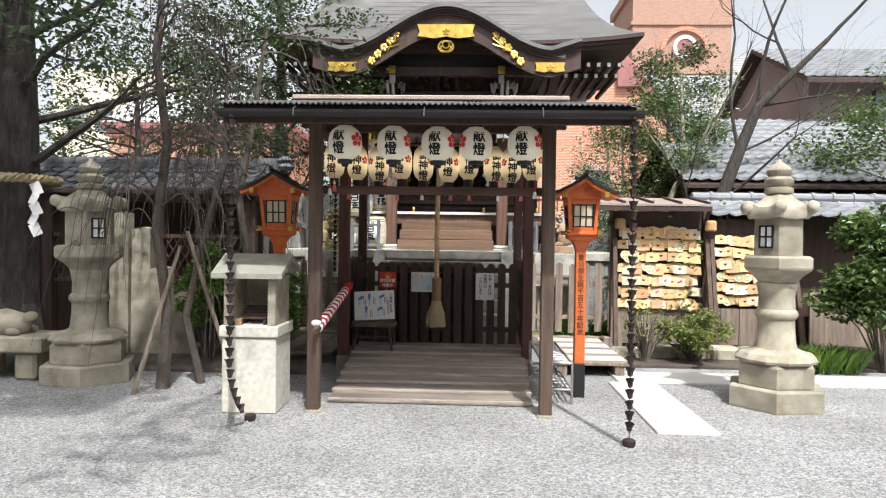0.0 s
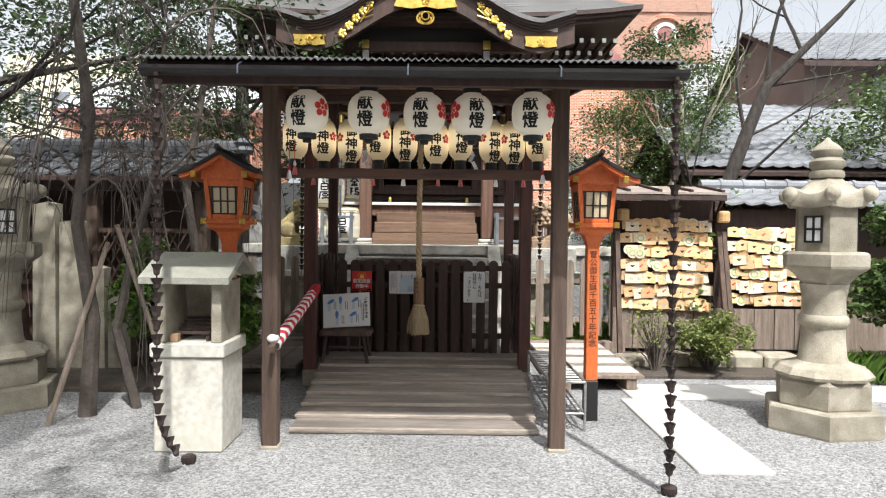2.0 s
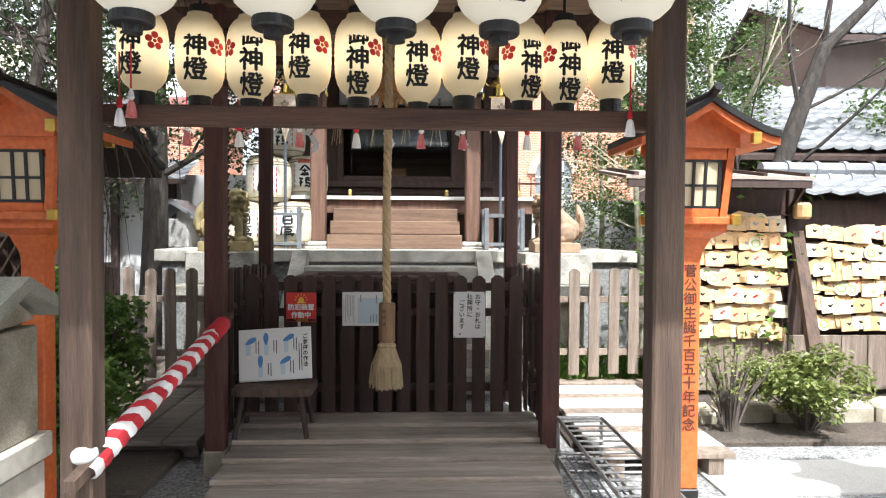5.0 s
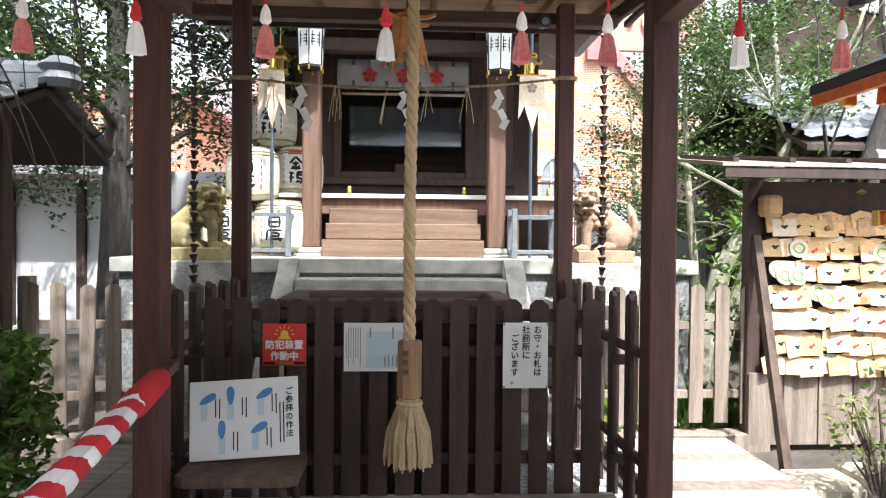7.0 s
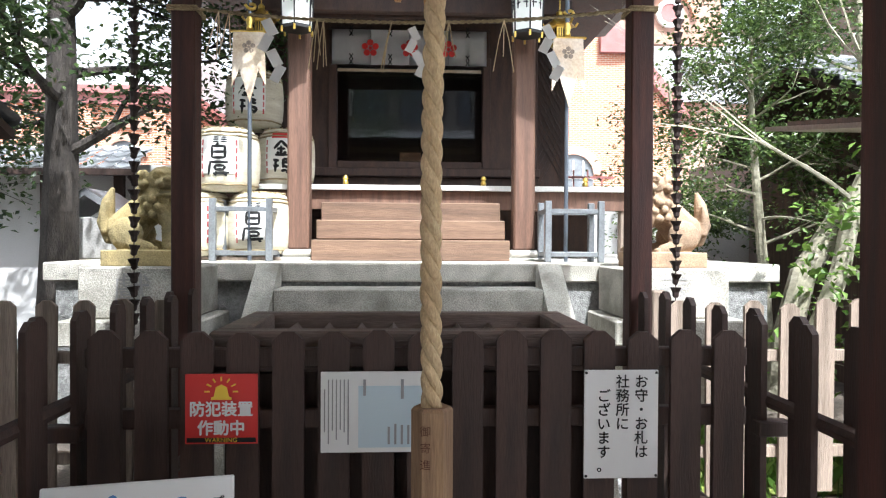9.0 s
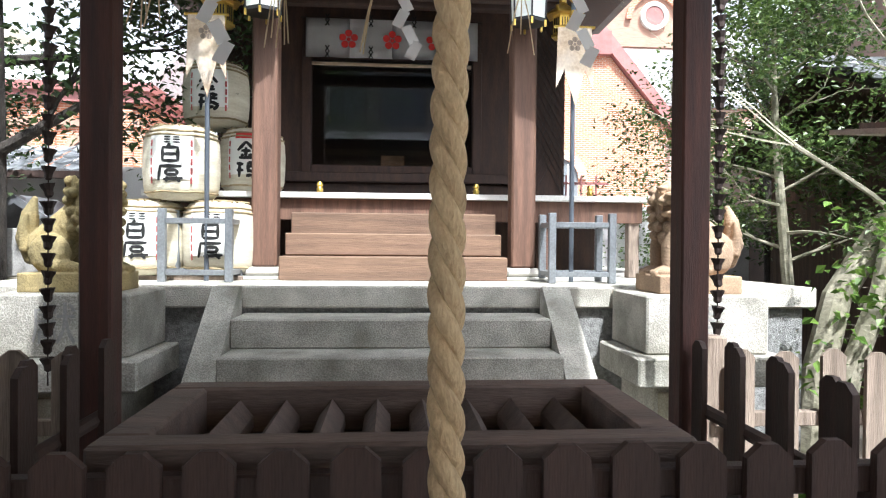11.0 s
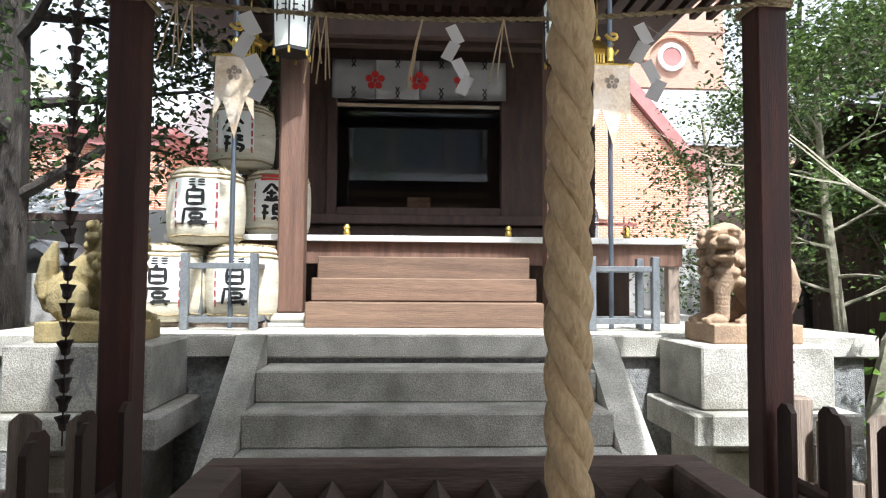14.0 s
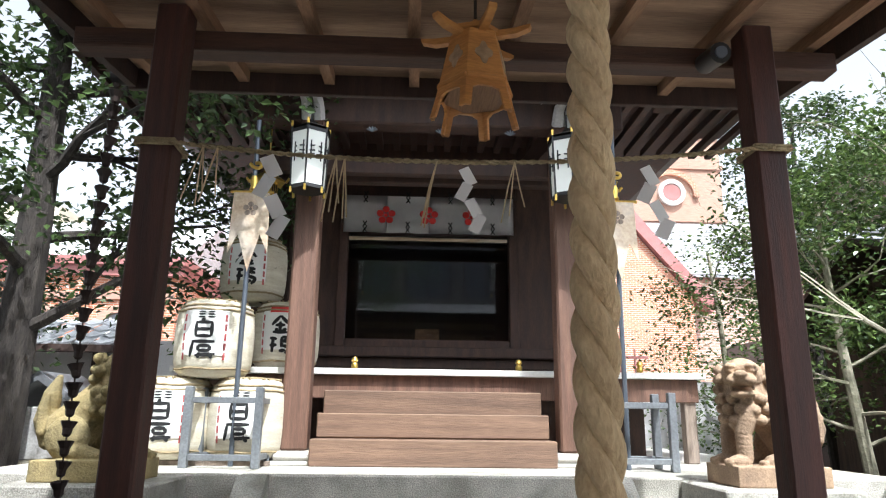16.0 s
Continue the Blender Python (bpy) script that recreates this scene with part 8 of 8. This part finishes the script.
for k in range(38):
    s = Vector(rnd.choice(tops)) + Vector((0, 0, rnd.uniform(-0.3, 0.3)))
    a = rnd.uniform(0, 6.283)
    out = rnd.uniform(0.35, 1.3)
    rise = rnd.uniform(0.1, 0.6)
    drop = rnd.uniform(0.5, 2.2)
    P = []
    for i in range(10):
        u = i / 9
        q = s + Vector((math.cos(a) * out * (1 - (1 - u) ** 1.7), math.sin(a) * out * 0.8 * (1 - (1 - u) ** 1.7), rise * math.sin(u * 2.2) * 1.2 - drop * u ** 2.2))
        P.append(q + Vector((rnd.uniform(-0.03, 0.03), rnd.uniform(-0.03, 0.03), 0)))
    if min(q.z for q in P) < 0.25:
        continue
    tube(bm, P, [0.014 * (1 - 0.85 * i / 9) for i in range(10)], 4, False)
    for j in range(8):
        i = rnd.randint(2, 8)
        Q, aa = [], a + rnd.uniform(-1.3, 1.3)
        dl, dd = rnd.uniform(0.15, 0.5), rnd.uniform(0.3, 1.1)
        for m in range(7):
            u = m / 6
            Q.append(P[i] + Vector((math.cos(aa) * dl * u, math.sin(aa) * dl * u, 0.12 * math.sin(u * 2.5) - dd * u * u)))
        if Q[-1].z > 0.3:
            tube(bm, Q, [0.0055 * (1 - 0.7 * m / 6) for m in range(7)], 3, False)
part("trunk", bm, M_twig, wt)
for a, b in (((-3.2, 6.8, 0), (-2.9, 7.15, 1.45)), ((-2.45, 7.5, 0), (-2.85, 7.2, 1.6))):
    bm = B()
    tube(bm, [a, b], [0.026, 0.02], 7)
    part("prop", bm, M_greywood, wt, "weathered support pole")

# second weeping twigs farther back over the gallery
rnd = random.Random(47)
wt = thing("weeping_tree", -2.75, 8.6, 0, "thin bare weeping tree by the gallery", "tree")
bm = B()
tube(bm, [(-2.75, 8.6, 0), (-2.65, 8.6, 1.0), (-2.8, 8.6, 2.0), (-2.6, 8.6, 3.2), (-2.5, 8.7, 4.2)], [0.06, 0.05, 0.045, 0.035, 0.02], 7)
for k in range(20):
    s = Vector((-2.65 + rnd.uniform(-0.1, 0.1), 8.6, rnd.uniform(1.9, 4.1)))
    a, out, drop = rnd.uniform(0, 6.283), rnd.uniform(0.4, 1.5), rnd.uniform(0.4, 1.7)
    P = [s + Vector((math.cos(a) * out * (1 - (1 - u) ** 1.6), math.sin(a) * out * 0.6 * (1 - (1 - u) ** 1.6), 0.5 * math.sin(u * 2) - drop * u * u)) for u in [i / 8 for i in range(9)]]
    tube(bm, P, [0.012 * (1 - 0.8 * i / 8) for i in range(9)], 3, False)
    for j in range(3):
        i = rnd.randint(2, 7)
        aa, dl, dd = a + rnd.uniform(-1.2, 1.2), rnd.uniform(0.15, 0.5), rnd.uniform(0.2, 0.9)
        tube(bm, [P[i] + Vector((math.cos(aa) * dl * u, math.sin(aa) * dl * u, 0.1 * math.sin(u * 2.5) - dd * u * u)) for u in [m / 5 for m in range(6)]], [0.006 * (1 - 0.6 * m / 5) for m in range(6)], 3, False)
part("trunk", bm, M_twig, wt)


def shrub(x, y, z0, rx, ry, rz, seed, count, size, material, label, twigs=True):
    rnd = random.Random(seed)
    t = thing("shrub", x, y, z0, label, "shrub")
    bm = B()
    cs = []
    for k in range(26):
        a, q = rnd.uniform(0, 6.283), math.sqrt(rnd.random())
        e = Vector((x + rx * q * math.cos(a), y + ry * q * math.sin(a), z0 + rz * (0.35 + 0.65 * rnd.random() * (1.2 - 0.5 * q))))
        cs.append(e)
        tube(bm, [(x + 0.1 * rx * math.cos(a), y + 0.1 * ry * math.sin(a), z0), ((x + e.x) / 2, (y + e.y) / 2, z0 + (e.z - z0) * 0.6), e], [0.014, 0.01, 0.004], 4)
    part("stem", bm, M_twig, t)
    leaves("foliage", cs, min(rx, rz) * 0.4, count, size, material, t, seed)


shrub(-2.12, 7.75, 0.02, 0.28, 0.4, 1.15, 51, 4200, 0.065, M_leaf2, "bright green leafy shrub beside the stone box")
shrub(-3.1, 8.45, 0.03, 0.36, 0.3, 1.4, 58, 3600, 0.065, M_leaf2, "green leafy shrub under the bare weeping tree")
shrub(-2.35, 8.5, 0.04, 0.35, 0.35, 1.25, 57, 3000, 0.065, M_leaf2, "green shrub in the soil by the porch")
shrub(2.92, 9.0, 0.03, 0.36, 0.3, 0.62, 52, 4200, 0.05, M_leaf3, "small rounded yellow green shrub before the racks")
shrub(5.15, 8.75, 0.03, 0.75, 0.45, 2.0, 53, 8000, 0.09, M_leaf4, "tall leafy hedge shrub beside the stone lantern")
shrub(6.6, 8.9, 0.03, 0.9, 0.45, 1.7, 54, 6000, 0.09, M_leaf4, "leafy hedge shrub along the wall")
shrub(2.3, 8.98, 0.04, 0.34, 0.22, 0.75, 55, 350, 0.045, M_leaf3, "sparse bare shrub before the plaque rack")
shrub(-2.75, 14.6, 0.04, 0.4, 0.4, 2.3, 56, 700, 0.08, M_leaf4, "green shrub behind the barrels")
# grass tufts
def tufts(x0, x1, y0, y1, n, seed, h=0.25):
    rnd = random.Random(seed)
    bm = B()
    for i in range(n):
        x, y = rnd.uniform(x0, x1), rnd.uniform(y0, y1)
        a, l = rnd.uniform(0, 6.283), h * rnd.uniform(0.5, 1.2)
        c, s = math.cos(a), math.sin(a)
        v = [bm.verts.new(p) for p in ((x - 0.006 * s, y + 0.006 * c, 0.02), (x + 0.006 * s, y - 0.006 * c, 0.02), (x + c * l * 0.2, y + s * l * 0.2, l * 0.7), (x + c * l * 0.55, y + s * l * 0.55, l))]
        bm.faces.new((v[0], v[1], v[2]))
        bm.faces.new((v[0], v[2], v[3]))
    solo("grass_tufts", bm, M_leaf2, "tufts of thin green grass at the wall foot", "grass", kind="stuff")


tufts(3.9, 4.7, 8.5, 8.9, 500, 61, 0.3)
tufts(1.3, 3.4, 10.5, 11.4, 500, 62, 0.3)

# straw rope round the big trunk at the west edge
TX, TY, TZ = -5.44, 8.3, 2.2
tk = thing("wrapped_trunk_rope", TX, TY, TZ, "thick straw rope with paper streamers round the tree trunk", "sacred rope")
bm = B()
for s in range(3):
    tube(bm, [(TX + (0.45 + 0.03 * math.cos(s * 2.09 + 14 * a)) * math.cos(a), TY + (0.45 + 0.03 * math.cos(s * 2.09 + 14 * a)) * math.sin(a), TZ + 0.03 * math.sin(s * 2.09 + 14 * a)) for a in [k * math.pi / 40 for k in range(81)]], 0.032, 5)
part("rope", bm, M_rope2, tk)
for dx, dy in ((0.0, -0.47), (0.40, -0.26)):
    bm = B()
    for k in range(5):
        F = Matrix.Translation((TX + dx + 0.035 * (k % 2), TY + dy - 0.003 * k, TZ - 0.05 - 0.12 * k)) @ Matrix.Rotation(radians(26 if k % 2 else -26), 4, "Y") @ Matrix.Rotation(radians(15 * (-1) ** k), 4, "Z")
        box(bm, -0.055, 0.055, -0.001, 0.001, -0.15, 0.0, 0, F)
    part("paper_streamer", bm, M_paper, tk)
# stone slab with a tortoise figure
bm = B()
box(bm, -5.35, -4.4, 7.2, 7.75, 0.3, 0.47, 0.02)
for x in (-5.2, -4.62):
    box(bm, x - 0.12, x + 0.12, 7.27, 7.68, 0.0, 0.3, 0.03)
solo("stone_bench", bm, M_oldstone, "low weathered stone slab on two blocks", "stone slab")
bm = B()
ball(bm, -4.95, 7.45, 0.57, 0.27, 0.2, 0.16, 3)
ball(bm, -4.66, 7.43, 0.66, 0.08, 0.07, 0.06, 2)
tube(bm, [(-4.78, 7.44, 0.57), (-4.68, 7.43, 0.65)], [0.07, 0.055], 8)
for x, y in ((-4.77, 7.3), (-4.77, 7.6), (-5.13, 7.3), (-5.13, 7.6)):
    ball(bm, x, y, 0.505, 0.08, 0.06, 0.05, 2)
for v in bm.verts:
    v.co += Vector((noise.noise(v.co * 9), noise.noise(v.co * 9 + Vector((9, 0, 0))), noise.noise(v.co * 9 + Vector((0, 9, 0))))) * 0.018
    v.co.z = max(v.co.z, 0.472)
solo("tortoise_statue", bm, M_oldstone, "weathered stone tortoise resting on a slab", "statue", smooth=2)
# stones at the west edge
rnd = random.Random(71)
for i in range(9):
    bm = B()
    x, y, r = -4.75 - i * 0.32, 8.0 + rnd.uniform(-0.1, 0.3), rnd.uniform(0.09, 0.17)
    ball(bm, x, y, r * 0.5, r * 1.2, r, r * 0.75, 2)
    for v in bm.verts:
        v.co += Vector((noise.noise(v.co * 4), noise.noise(v.co * 4 + Vector((9, 0, 0))), noise.noise(v.co * 4 + Vector((0, 9, 0))))) * 0.06
        v.co.z = max(v.co.z, 0)
    solo("boulder", bm, M_mossstone, "rough mossy grey garden stone", "stone", "garden stones", smooth=True)

# ---- loose gravel on the yard ----
r = np.random.RandomState(5)
N = 26000
px = r.uniform(-4.2, 4.6, N)
py = r.uniform(2.3, 8.6, N)
keep = ~((px > -1.3) & (px < 0.7) & (py > 6.4)) & ~((px > 1.6) & (px < 2.16) & (py > 5.6) & (py < 7.85)) & (py < 7.8)
px, py = px[keep], py[keep]
n = len(px)
sz = r.uniform(0.005, 0.0115, n)
base = np.array([(1, 0, 0), (-0.4, 0.9, 0), (-0.5, -0.8, 0), (0.1, 0.1, 0.75), (0.0, 0.0, -0.6)])
ang = r.rand(n) * 6.283
rot = np.stack([np.stack([np.cos(ang), -np.sin(ang)], 1), np.stack([np.sin(ang), np.cos(ang)], 1)], 1)
V = np.repeat(base[None], n, 0) * sz[:, None, None] * r.uniform(0.7, 1.3, (n, 5, 1))
V[:, :, :2] = np.einsum("nij,nkj->nki", rot, V[:, :, :2])
V += np.stack([px, py, sz * 0.3], 1)[:, None, :]
tri = ((0, 1, 3), (1, 2, 3), (2, 0, 3), (1, 0, 4), (2, 1, 4), (0, 2, 4))
F = [(5 * i + a, 5 * i + b, 5 * i + c) for i in range(n) for a, b, c in tri]
me = bpy.data.meshes.new("gravel")
me.from_pydata(V.reshape(-1, 3).tolist(), [], F)


def stonemat():
    m = bpy.data.materials.new("loose gravel stones")
    m.use_nodes = True
    nt = m.node_tree
    g = nt.nodes.new("ShaderNodeNewGeometry")
    rp = nt.nodes.new("ShaderNodeValToRGB")
    rp.color_ramp.elements[0].color, rp.color_ramp.elements[1].color = (0.22, 0.218, 0.21, 1), (0.43, 0.425, 0.41, 1)
    nt.links.new(g.outputs["Random Per Island"], rp.inputs[0])
    nt.links.new(rp.outputs[0], nt.nodes["Principled BSDF"].inputs["Base Color"])
    nt.nodes["Principled BSDF"].inputs["Roughness"].default_value = 0.9
    return m


me.materials.append(stonemat())
tagged(new("gravel", me), "loose crushed grey gravel stones", "gravel", kind="stuff")
